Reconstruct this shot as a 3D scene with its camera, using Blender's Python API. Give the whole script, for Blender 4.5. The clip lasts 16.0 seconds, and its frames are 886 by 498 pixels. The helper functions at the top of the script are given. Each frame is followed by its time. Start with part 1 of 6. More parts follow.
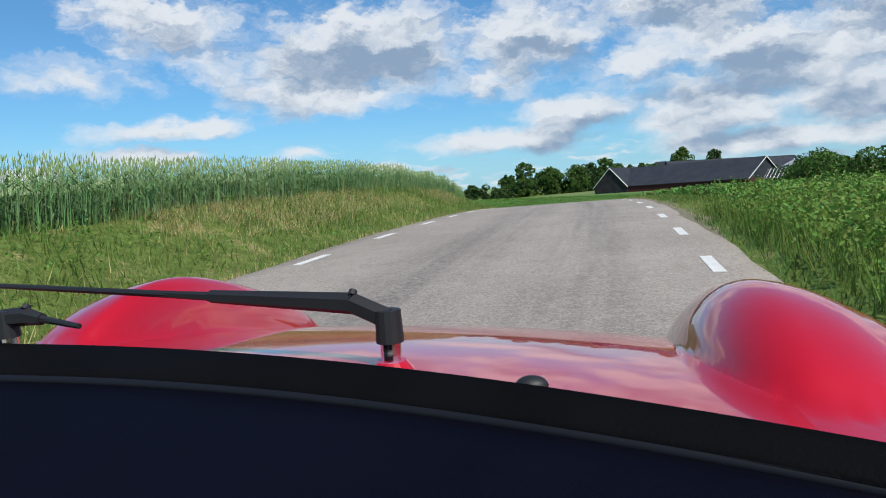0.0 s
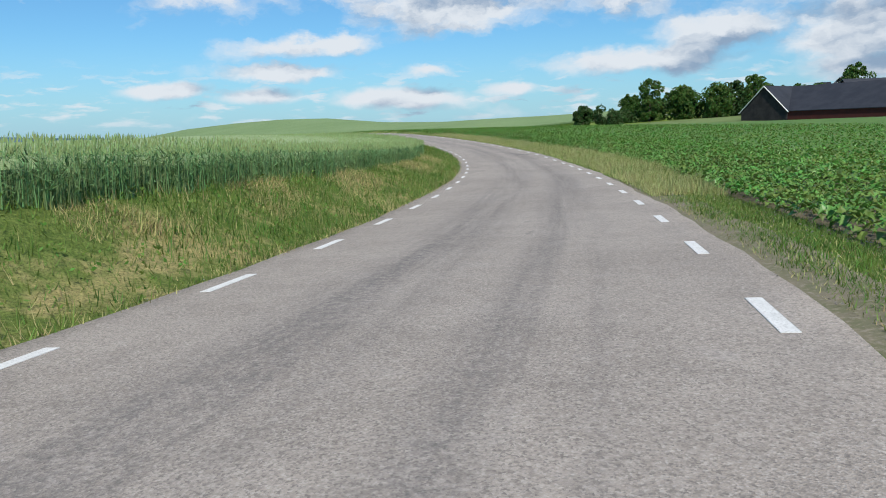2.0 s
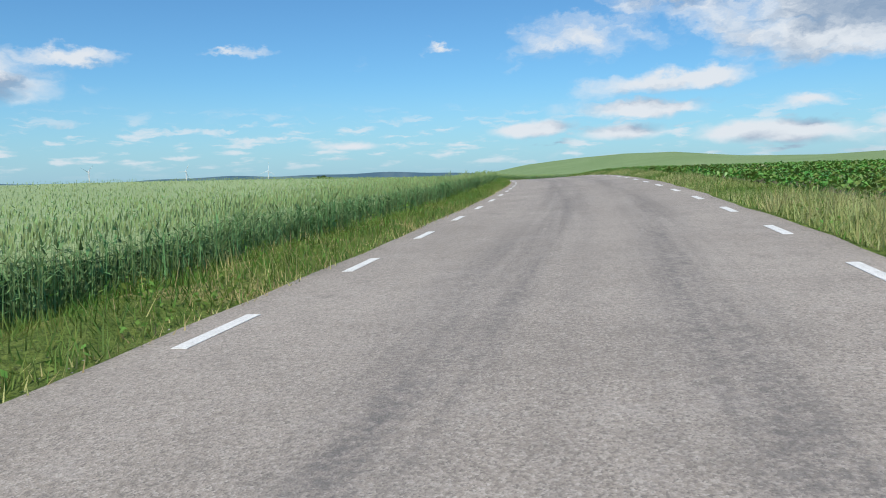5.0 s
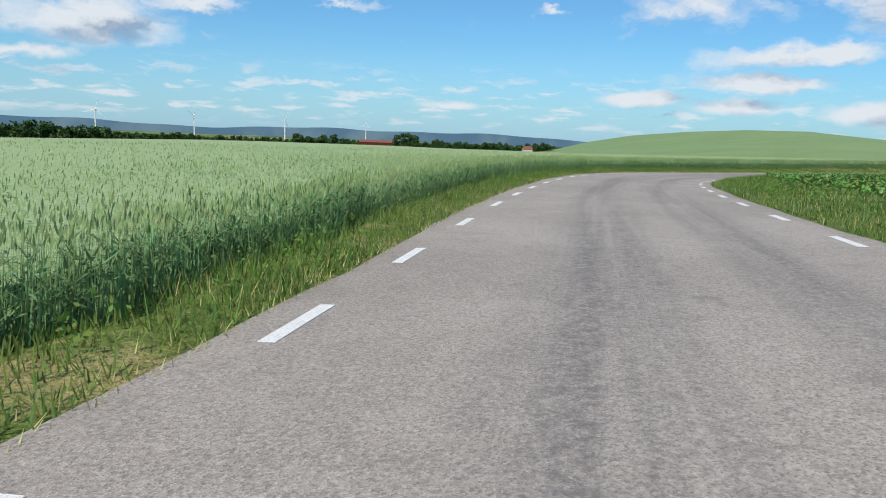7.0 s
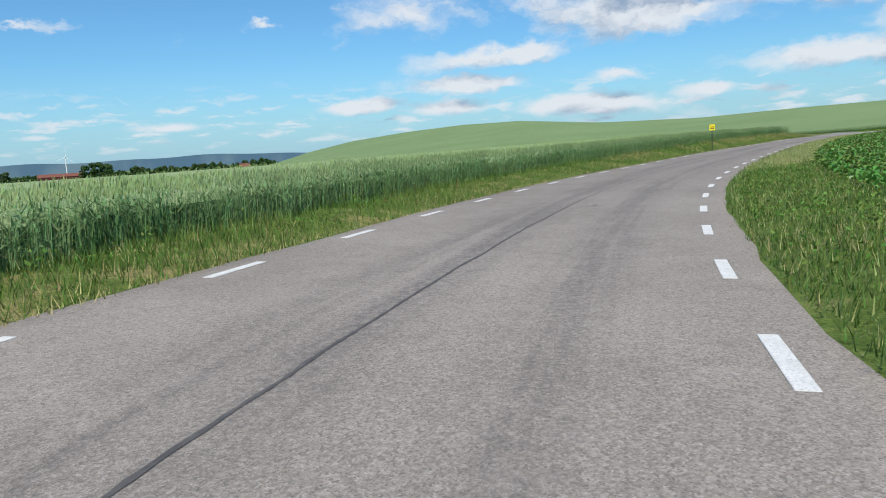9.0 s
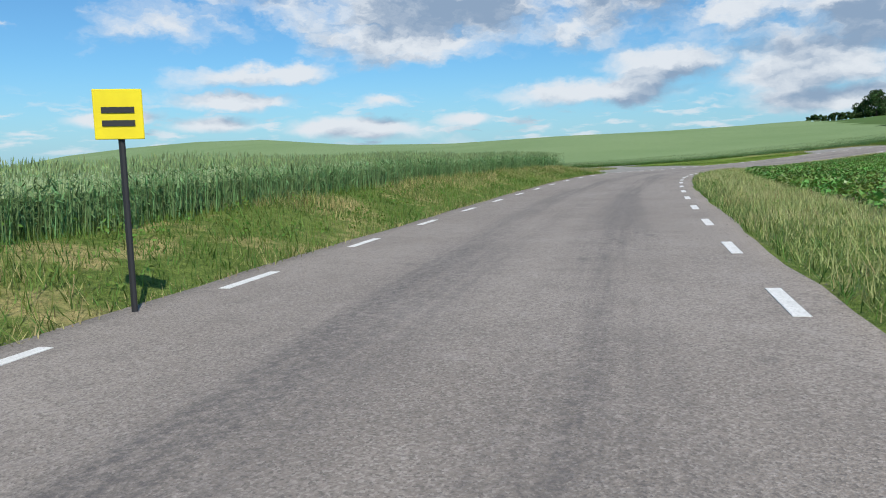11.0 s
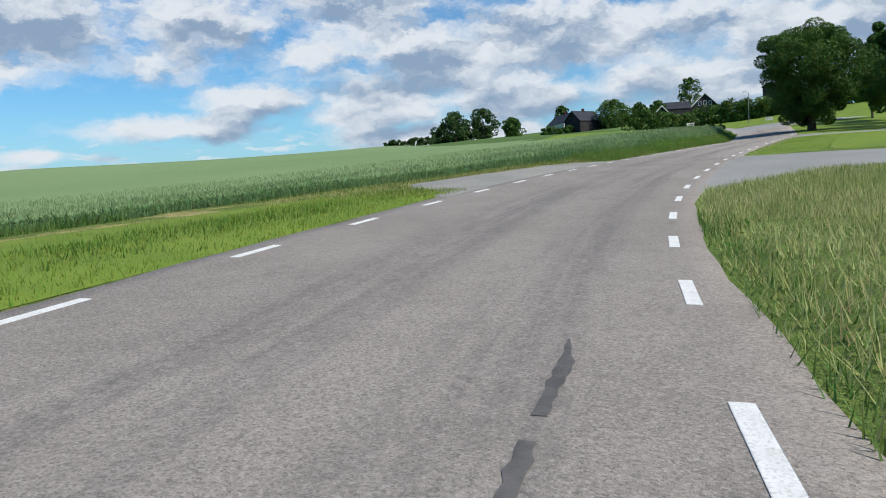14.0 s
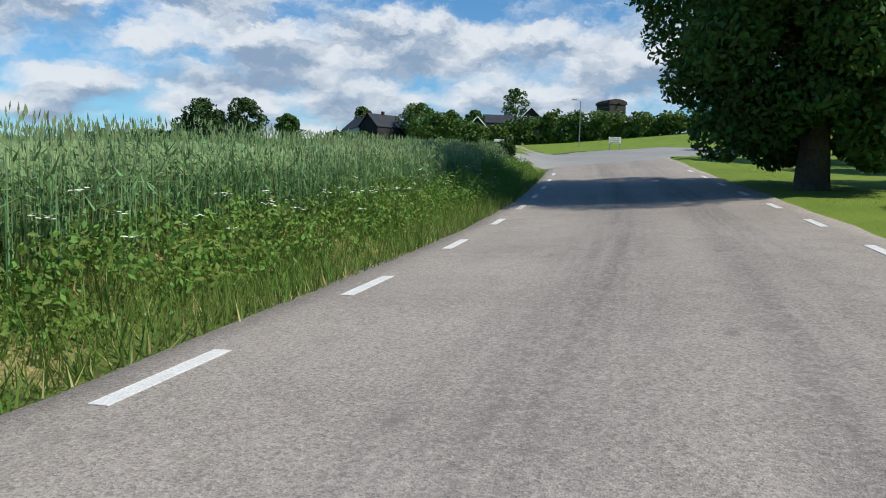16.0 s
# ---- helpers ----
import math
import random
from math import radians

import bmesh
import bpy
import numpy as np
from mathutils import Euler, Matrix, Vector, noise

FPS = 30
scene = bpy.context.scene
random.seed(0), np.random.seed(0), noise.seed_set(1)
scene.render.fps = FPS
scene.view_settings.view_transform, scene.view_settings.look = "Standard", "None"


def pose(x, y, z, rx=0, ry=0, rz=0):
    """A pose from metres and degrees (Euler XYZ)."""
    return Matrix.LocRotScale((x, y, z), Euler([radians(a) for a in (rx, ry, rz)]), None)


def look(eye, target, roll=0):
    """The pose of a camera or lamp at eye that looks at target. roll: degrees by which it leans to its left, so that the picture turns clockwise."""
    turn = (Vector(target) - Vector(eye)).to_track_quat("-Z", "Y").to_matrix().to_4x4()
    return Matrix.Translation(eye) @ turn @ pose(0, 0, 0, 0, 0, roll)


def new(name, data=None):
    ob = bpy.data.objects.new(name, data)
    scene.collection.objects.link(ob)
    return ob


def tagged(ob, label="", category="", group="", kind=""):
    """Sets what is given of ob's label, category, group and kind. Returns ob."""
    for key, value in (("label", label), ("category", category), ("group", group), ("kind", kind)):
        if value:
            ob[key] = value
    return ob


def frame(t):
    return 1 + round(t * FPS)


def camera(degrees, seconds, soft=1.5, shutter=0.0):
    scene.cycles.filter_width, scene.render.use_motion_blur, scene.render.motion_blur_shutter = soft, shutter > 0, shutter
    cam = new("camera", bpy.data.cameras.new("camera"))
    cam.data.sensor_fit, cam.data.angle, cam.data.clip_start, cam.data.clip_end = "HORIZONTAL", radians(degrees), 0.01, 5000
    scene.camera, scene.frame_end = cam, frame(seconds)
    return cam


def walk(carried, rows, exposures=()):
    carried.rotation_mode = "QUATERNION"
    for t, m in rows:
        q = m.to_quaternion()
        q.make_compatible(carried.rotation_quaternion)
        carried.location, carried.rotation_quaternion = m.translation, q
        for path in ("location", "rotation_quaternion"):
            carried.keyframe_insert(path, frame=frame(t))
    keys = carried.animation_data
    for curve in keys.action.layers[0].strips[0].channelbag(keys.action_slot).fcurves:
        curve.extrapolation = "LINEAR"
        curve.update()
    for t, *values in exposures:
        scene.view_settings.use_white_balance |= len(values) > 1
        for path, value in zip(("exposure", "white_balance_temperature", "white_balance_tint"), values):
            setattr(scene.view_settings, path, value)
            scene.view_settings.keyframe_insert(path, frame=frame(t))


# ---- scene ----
cam = camera(62.9, 16.0, soft=1.0)
walk(cam, [
    (0.0, pose(0.00, 0.00, 0.000, 86.62, 3.03, -41.21)),
    (0.5, pose(9.01, 6.51, 0.631, 85.47, 3.25, -40.27)),
    (1.0, pose(17.87, 13.25, 0.940, 83.07, 3.22, -37.61)),
    (1.5, pose(26.35, 20.50, 0.921, 81.67, 1.98, -34.95)),
    (2.0, pose(34.58, 28.36, 0.601, 80.80, 1.56, -31.52)),
    (2.5, pose(42.44, 36.88, 0.264, 81.23, 1.00, -27.98)),
    (3.0, pose(49.91, 46.13, 0.049, 82.44, 1.58, -23.22)),
    (3.5, pose(56.76, 56.13, -0.021, 83.49, 2.21, -18.13)),
    (4.0, pose(62.81, 66.88, 0.141, 84.19, 2.45, -13.11)),
    (4.5, pose(67.93, 78.33, 0.444, 84.47, 2.22, -8.32)),
    (5.0, pose(72.15, 90.36, 0.811, 84.26, 1.44, -3.92)),
    (5.5, pose(75.53, 102.80, 1.155, 83.52, 0.02, -0.00)),
    (6.0, pose(78.18, 115.45, 1.413, 82.50, -1.71, 2.97)),
    (6.5, pose(80.38, 128.19, 1.517, 81.51, -2.30, 3.75)),
    (7.0, pose(82.40, 140.76, 1.487, 81.26, -2.32, 3.92)),
    (7.5, pose(84.61, 152.82, 1.452, 81.86, -0.64, 2.36)),
    (8.0, pose(87.37, 164.15, 1.345, 81.51, 1.50, -2.79)),
    (8.5, pose(91.07, 174.79, 1.108, 81.50, 3.32, -9.44)),
    (9.0, pose(95.94, 184.80, 0.865, 81.98, 3.23, -17.02)),
    (9.5, pose(101.99, 194.17, 0.710, 82.46, 2.68, -23.39)),
    (10.0, pose(109.09, 202.99, 0.665, 82.80, 2.15, -28.31)),
    (10.5, pose(117.06, 211.39, 0.675, 82.97, 1.70, -32.08)),
    (11.0, pose(125.68, 219.53, 0.729, 82.99, 1.38, -35.02)),
    (11.5, pose(134.87, 227.44, 0.780, 82.87, 1.24, -37.41)),
    (12.0, pose(144.65, 235.08, 0.808, 82.44, 1.57, -40.46)),
    (12.5, pose(155.16, 242.14, 0.810, 82.07, 2.61, -46.43)),
    (13.0, pose(166.51, 248.21, 0.665, 82.40, 3.06, -51.57)),
    (13.5, pose(178.63, 253.07, 0.598, 83.31, 3.14, -58.41)),
    (14.0, pose(191.56, 256.58, 0.736, 84.62, 3.11, -66.10)),
    (14.5, pose(205.08, 258.51, 1.169, 85.77, 3.14, -72.87)),
    (15.0, pose(219.19, 258.67, 1.920, 86.17, 4.19, -78.16)),
    (15.5, pose(233.34, 258.20, 2.682, 85.40, 3.08, -79.50)),
    (16.0, pose(247.80, 257.62, 3.429, 84.86, -1.06, -78.43)),
], exposures=[(0.0, 0.0), (16.0, 0.0)])

# ---- light ----
SUN_AZ, SUN_EL = radians(163.0), radians(50.0)     # azimuth from +y, left positive
sun_way = Vector((-math.sin(SUN_AZ) * math.cos(SUN_EL), math.cos(SUN_AZ) * math.cos(SUN_EL), math.sin(SUN_EL)))
sun = new("sun", bpy.data.lights.new("sun", "SUN"))
sun.data.energy, sun.data.angle, sun.data.color = 4.9, radians(0.6), (1.0, 0.94, 0.84)
sun.matrix_world = look(sun_way * 100, (0, 0, 0))

world = bpy.data.worlds.new("sky")
scene.world = world
world.use_nodes = True
wt = world.node_tree
wt.nodes.clear()


def nd(tree, kind, ins=(), operation=None, blend_type=None, interpolation_type=None, vector_type=None, use_clamp=None):
    """A node; ins: values or sockets for its inputs, by number or name."""
    n = tree.nodes.new(kind)
    if operation:
        n.operation = operation
    if blend_type:
        n.blend_type = blend_type
    if interpolation_type:
        n.interpolation_type = interpolation_type
    if vector_type:
        n.vector_type = vector_type
    if use_clamp:
        n.use_clamp = True
    for k, v in dict(ins).items():
        s = n.inputs[k]
        if isinstance(v, bpy.types.NodeSocket):
            tree.links.new(v, s)
        else:
            s.default_value = v
    return n


def mth(tree, op, a, b=0.0, clamp=False):
    return nd(tree, "ShaderNodeMath", {0: a, 1: b}, operation=op, use_clamp=clamp).outputs[0]


def smooth(tree, x, lo, hi, a=0.0, b=1.0):
    return nd(tree, "ShaderNodeMapRange", {0: x, 1: lo, 2: hi, 3: a, 4: b}, interpolation_type="SMOOTHSTEP").outputs[0]


def mixc(tree, f, a, b, kind="MIX"):
    return nd(tree, "ShaderNodeMixRGB", {0: f, 1: a, 2: b}, blend_type=kind).outputs[0]


def rgb(r, g, b):
    return (r, g, b, 1.0)


# cumulus: centre azimuth and elevation, half width and half height, in degrees
CLOUDS_A = [(-22.6, 13.4, 6.7, 3.1), (-35.6, 12.6, 10.3, 3.6), (-47.0, 12.8, 5.8, 4.0), (-15.2, 9.8, 5.8, 2.0),
            (-21.0, 6.7, 6.7, 0.9), (-33.1, 7.8, 6.3, 1.1), (-20.1, 4.8, 3.4, 0.6), (-46.6, 4.9, 6.7, 0.9),
            (-53.2, 6.9, 5.8, 1.6), (-56.2, 10.0, 7.2, 2.5), (-64.5, 9.8, 8.9, 3.6), (-69.8, 6.9, 6.3, 3.1),
            (-62.1, 5.9, 8.0, 1.6), (-65.1, 3.6, 9.8, 1.0), (27.9, 6.8, 6.7, 1.5), (22.3, 8.7, 3.6, 0.7),
            (12.6, 9.5, 3.1, 0.5), (33.8, 4.6, 3.6, 0.5), (-67.0, 8.5, 13.0, 3.0)]
CLOUDS_B = [(-3.9, 9.7, 1.3, 0.5), (-84.0, 6.5, 13.0, 2.8), (3.3, 2.5, 2.7, 0.4), (-60.0, 13.5, 13.0, 3.2),
            (-10.6, 3.5, 3.1, 0.5), (-20.0, 4.6, 3.6, 0.5), (-17.6, 3.0, 2.9, 0.6), (-32.5, 8.7, 6.7, 1.8),
            (-30.6, 4.6, 2.0, 0.5), (-28.7, 2.7, 4.9, 0.8), (-37.1, 3.2, 3.1, 0.6), (-78.5, 9.9, 17.0, 4.0),
            (-93.0, 9.0, 11.2, 3.1), (-60.1, 7.8, 8.9, 2.2), (-49.4, 12.2, 11.2, 3.1), (-45.2, 4.7, 8.5, 1.0),
            (-71.7, 6.1, 11.2, 1.8), (-100.4, 9.6, 11.2, 2.2), (-99.7, 11.0, 11.2, 3.6)]

way = nd(wt, "ShaderNodeTexCoord").outputs["Generated"]
wx = nd(wt, "ShaderNodeSeparateXYZ", {0: way})
az = mth(wt, "MULTIPLY", mth(wt, "ARCTAN2", mth(wt, "MULTIPLY", wx.outputs[0], -1.0), wx.outputs[1]), 57.2958)
el = mth(wt, "MULTIPLY", mth(wt, "ARCSINE", wx.outputs[2]), 57.2958)
flat = nd(wt, "ShaderNodeCombineXYZ", {0: az, 1: el}).outputs[0]
# ragged edges: the flat co-ordinates are stirred by noise
def sky_noise(vec, sx, sy, detail, rough):
    return nd(wt, "ShaderNodeTexNoise", {"Vector": nd(wt, "ShaderNodeVectorMath", {0: vec, 1: (sx, sy, 1.0)}, operation="MULTIPLY").outputs[0],
                                         "Scale": 1.0, "Detail": detail, "Roughness": rough})


wob = sky_noise(flat, 0.50, 0.80, 6.0, 0.6)


def cover(vec):
    total = None
    for a, e, w, h in CLOUDS_A + CLOUDS_B:
        m = nd(wt, "ShaderNodeMapping", {0: vec, 1: (-a / w, -e / h, 0.0), 3: (1.0 / w, 1.0 / h, 1.0)}, vector_type="POINT").outputs[0]
        d = mth(wt, "SUBTRACT", 1.25, nd(wt, "ShaderNodeVectorMath", {0: m}, operation="LENGTH").outputs["Value"])
        total = d if total is None else mth(wt, "MAXIMUM", total, d)
    return mth(wt, "MAXIMUM", total, -0.45)


stir = nd(wt, "ShaderNodeVectorMath", {0: nd(wt, "ShaderNodeVectorMath", {0: wob.outputs["Color"], 1: (0.5, 0.5, 0.5)}, operation="SUBTRACT").outputs[0],
                                      1: nd(wt, "ShaderNodeCombineXYZ", {0: mth(wt, "MULTIPLY", el, 0.36), 1: mth(wt, "MULTIPLY", el, 0.28)}).outputs[0]}, operation="MULTIPLY").outputs[0]
flat = nd(wt, "ShaderNodeVectorMath", {0: flat, 1: stir}, operation="ADD").outputs[0]
mid = sky_noise(flat, 0.07, 0.16, 4.0, 0.5).outputs[0]
puff = sky_noise(flat, 0.17, 0.34, 5.0, 0.54).outputs[0]
lit = sky_noise(nd(wt, "ShaderNodeVectorMath", {0: flat, 1: (0.6, 1.1, 0.0)}, operation="ADD").outputs[0], 0.17, 0.34, 5.0, 0.54).outputs[0]
dens = mth(wt, "ADD", cover(flat), mth(wt, "ADD", mth(wt, "MULTIPLY", mth(wt, "SUBTRACT", mid, 0.52), 3.2), mth(wt, "MULTIPLY", mth(wt, "SUBTRACT", puff, 0.5), 2.2)))
raised = nd(wt, "ShaderNodeVectorMath", {0: flat, 1: (0.6, 1.1, 0.0)}, operation="ADD").outputs[0]
above = mth(wt, "ADD", cover(raised), mth(wt, "ADD", mth(wt, "MULTIPLY", mth(wt, "SUBTRACT", mid, 0.52), 3.2), mth(wt, "MULTIPLY", mth(wt, "SUBTRACT", lit, 0.5), 2.2)))
alpha = smooth(wt, dens, -0.05, 0.85)
streak = nd(wt, "ShaderNodeTexNoise", {"Vector": nd(wt, "ShaderNodeVectorMath", {0: flat, 1: (0.30, 1.5, 1.0)}, operation="MULTIPLY").outputs[0], "Scale": 1.0, "Detail": 6.0, "Roughness": 0.55}).outputs[0]
low = mth(wt, "MULTIPLY", smooth(wt, streak, 0.50, 0.66, 0.0, 0.75), mth(wt, "MULTIPLY", smooth(wt, el, 0.2, 1.6), smooth(wt, el, 6.0, 3.0)))
alpha = mth(wt, "MAXIMUM", alpha, low)
# billows: bright where they face the sun, grey on their undersides
thick = smooth(wt, mth(wt, "ADD", mth(wt, "MULTIPLY", above, 0.8), mth(wt, "MULTIPLY", mth(wt, "SUBTRACT", lit, puff), 2.4)), 0.05, 1.35)
fade = smooth(wt, el, -1.5, 8.0, 0.35, 1.0)
sky = nd(wt, "ShaderNodeTexSky")
sky.sky_type, sky.sun_disc, sky.sun_elevation, sky.sun_rotation = "NISHITA", False, SUN_EL, -SUN_AZ
sky.altitude, sky.air_density, sky.dust_density, sky.ozone_density = 60.0, 1.0, 0.6, 1.6
white = mixc(wt, thick, rgb(8.7, 9.2, 9.8), rgb(3.1, 4.25, 5.9))
blue = mixc(wt, 1.0, sky.outputs[0], rgb(0.64, 1.13, 1.45), "MULTIPLY")
blue = mixc(wt, fade, rgb(4.4, 7.0, 9.2), blue)
both = mixc(wt, mth(wt, "MULTIPLY", alpha, 0.96), blue, white)
wt.links.new(nd(wt, "ShaderNodeBackground", {0: both, 1: 0.088}).outputs[0], nd(wt, "ShaderNodeOutputWorld").inputs[0])


# ---- materials ----
def material(name, colours, scale=2.0, fine=30.0, rough=0.8, bump=0.3, metal=0.0, island=0.0, spec=0.3, detail=6.0, back=0.0):
    """A surface of two or three colours mixed by a broad and a fine noise; island: how far loose pieces differ."""
    m = bpy.data.materials.new(name)
    m.use_nodes = True
    t = m.node_tree
    b = t.nodes["Principled BSDF"]
    at = nd(t, "ShaderNodeTexCoord").outputs["Object"]
    n1 = nd(t, "ShaderNodeTexNoise", {"Vector": at, "Scale": scale, "Detail": detail, "Roughness": 0.6}).outputs[0]
    n2 = nd(t, "ShaderNodeTexNoise", {"Vector": at, "Scale": fine, "Detail": 4.0, "Roughness": 0.7}).outputs[0]
    f = smooth(t, n1, 0.32, 0.68)
    c = mixc(t, f, rgb(*colours[0]), rgb(*colours[1]))
    if len(colours) > 2:
        c = mixc(t, smooth(t, n2, 0.45, 0.72), c, rgb(*colours[2]))
    if island:
        r = nd(t, "ShaderNodeNewGeometry").outputs["Random Per Island"]
        hsv = nd(t, "ShaderNodeHueSaturation", {0: mth(t, "ADD", 0.5 - island * 0.06, mth(t, "MULTIPLY", r, island * 0.12)), 1: 1.0,
                                                2: mth(t, "ADD", 1.0 - island * 0.5, mth(t, "MULTIPLY", r, island)), 4: c})
        c = hsv.outputs[0]
    t.links.new(c, b.inputs["Base Color"])
    b.inputs["Roughness"].default_value, b.inputs["Metallic"].default_value = rough, metal
    b.inputs["Specular IOR Level"].default_value = spec
    if bump:
        t.links.new(nd(t, "ShaderNodeBump", {"Strength": bump, "Distance": 0.02, "Height": n2}).outputs[0], b.inputs["Normal"])
    if back:
        tr = nd(t, "ShaderNodeBsdfTranslucent", {0: c})
        mx = nd(t, "ShaderNodeMixShader", {0: back, 1: b.outputs[0], 2: tr.outputs[0]})
        t.links.new(mx.outputs[0], t.nodes["Material Output"].inputs[0])
    return m


def plain(name, colour, rough=0.5, metal=0.0, coat=0.0, spec=0.5):
    m = material(name, [colour, tuple(min(1, c * 1.12) for c in colour)], 3.0, 60.0, rough, 0.03, metal, spec=spec)
    m.node_tree.nodes["Principled BSDF"].inputs["Coat Weight"].default_value = coat
    return m


M = {}
M["soil"] = material("field_soil", [(0.10, 0.085, 0.05), (0.15, 0.12, 0.075), (0.07, 0.08, 0.03)], 0.8, 14.0, 0.95, 0.8)
M["earth"] = material("dry_earth", [(0.19, 0.165, 0.115), (0.12, 0.13, 0.06), (0.26, 0.225, 0.17)], 1.6, 18.0, 0.95, 0.9)
M["gravel"] = material("pale_gravel", [(0.27, 0.26, 0.235), (0.20, 0.20, 0.185), (0.34, 0.32, 0.28)], 0.5, 25.0, 0.95, 0.6)
M["sideroad"] = material("side_road_asphalt", [(0.25, 0.25, 0.24), (0.30, 0.295, 0.28), (0.19, 0.19, 0.18)], 0.35, 40.0, 0.9, 0.4)
M["lawn"] = material("mown_lawn", [(0.115, 0.19, 0.018), (0.165, 0.24, 0.026), (0.15, 0.185, 0.034)], 0.5, 30.0, 0.95, 0.8)
M["lawnblade"] = material("mown_grass_blade", [(0.15, 0.235, 0.028), (0.215, 0.28, 0.042)], 0.35, 3.0, 0.75, 0.0, island=0.5, back=0.4)
M["line"] = material("worn_line_paint", [(0.72, 0.72, 0.70), (0.62, 0.62, 0.60), (0.45, 0.44, 0.42)], 5.0, 55.0, 0.7, 0.3)
M["tar"] = material("tar_seam", [(0.075, 0.071, 0.069), (0.12, 0.112, 0.107)], 6.0, 50.0, 0.7, 0.3)
M["wheat"] = material("wheat_leaf", [(0.135, 0.245, 0.09), (0.20, 0.31, 0.13)], 0.25, 9.0, 0.7, 0.0, island=0.6, back=0.3)
# stalks deep in the crop, their shade put into the dark colour
M["stalkshade"] = material("shaded_wheat_stalks", [(0.05, 0.09, 0.032), (0.085, 0.145, 0.05), (0.03, 0.055, 0.02)], 1.5, 26.0, 0.9, 1.0)
M["ear"] = material("wheat_ear", [(0.225, 0.325, 0.12), (0.295, 0.375, 0.16)], 0.25, 9.0, 0.75, 0.0, island=0.4, back=0.25)
M["canopy"] = material("wheat_canopy", [(0.265, 0.345, 0.165), (0.305, 0.385, 0.19), (0.13, 0.195, 0.075)], 0.05, 15.0, 0.95, 1.0)
M["canopyhill"] = material("hillside_canopy", [(0.165, 0.245, 0.095), (0.20, 0.28, 0.12), (0.095, 0.16, 0.058)], 0.03, 12.0, 0.95, 1.0)
M["earhill"] = material("green_wheat_ear", [(0.15, 0.225, 0.095), (0.20, 0.27, 0.125)], 0.25, 9.0, 0.75, 0.0, island=0.4, back=0.25)
M["beet"] = material("beet_leaf", [(0.10, 0.205, 0.032), (0.165, 0.285, 0.058)], 0.3, 6.0, 0.42, 0.15, island=0.7, spec=0.45, back=0.25)
M["beetfar"] = material("beet_canopy", [(0.07, 0.15, 0.02), (0.115, 0.205, 0.035), (0.045, 0.095, 0.016)], 0.5, 3.2, 0.7, 1.0)
M["grass"] = material("grass_blade", [(0.105, 0.195, 0.030), (0.185, 0.255, 0.058)], 0.35, 3.0, 0.75, 0.0, island=0.6, back=0.42)
M["grassdark"] = material("dark_grass_blade", [(0.065, 0.14, 0.025), (0.11, 0.19, 0.04)], 0.35, 3.0, 0.7, 0.0, island=0.5, back=0.35)
M["grasspale"] = material("pale_grass_blade", [(0.36, 0.405, 0.145), (0.48, 0.465, 0.215)], 0.5, 3.0, 0.8, 0.0, island=0.5, back=0.42)
M["weed"] = material("weed_leaf", [(0.12, 0.225, 0.036), (0.18, 0.28, 0.055)], 0.4, 3.0, 0.65, 0.0, island=0.6, back=0.35)
M["straw"] = material("dry_grass", [(0.50, 0.41, 0.20), (0.38, 0.36, 0.15)], 0.6, 4.0, 0.85, 0.0, island=0.5, back=0.35)
M["umbel"] = material("umbel_flower", [(0.75, 0.76, 0.68), (0.62, 0.66, 0.5)], 2.0, 20.0, 0.9, 0.0)
M["leaf"] = material("tree_leaf", [(0.05, 0.105, 0.018), (0.09, 0.16, 0.03)], 0.2, 2.5, 0.6, 0.0, island=0.7, back=0.35)
M["leafdark"] = material("dark_tree_leaf", [(0.03, 0.066, 0.015), (0.05, 0.092, 0.022)], 0.2, 2.5, 0.65, 0.0, island=0.7, back=0.2)
M["leaflight"] = material("light_tree_leaf", [(0.06, 0.12, 0.02), (0.10, 0.16, 0.03)], 0.2, 2.5, 0.6, 0.0, island=0.7, back=0.3)
M["bark"] = material("bark", [(0.07, 0.055, 0.04), (0.12, 0.10, 0.08), (0.04, 0.035, 0.028)], 2.0, 14.0, 0.9, 1.0)


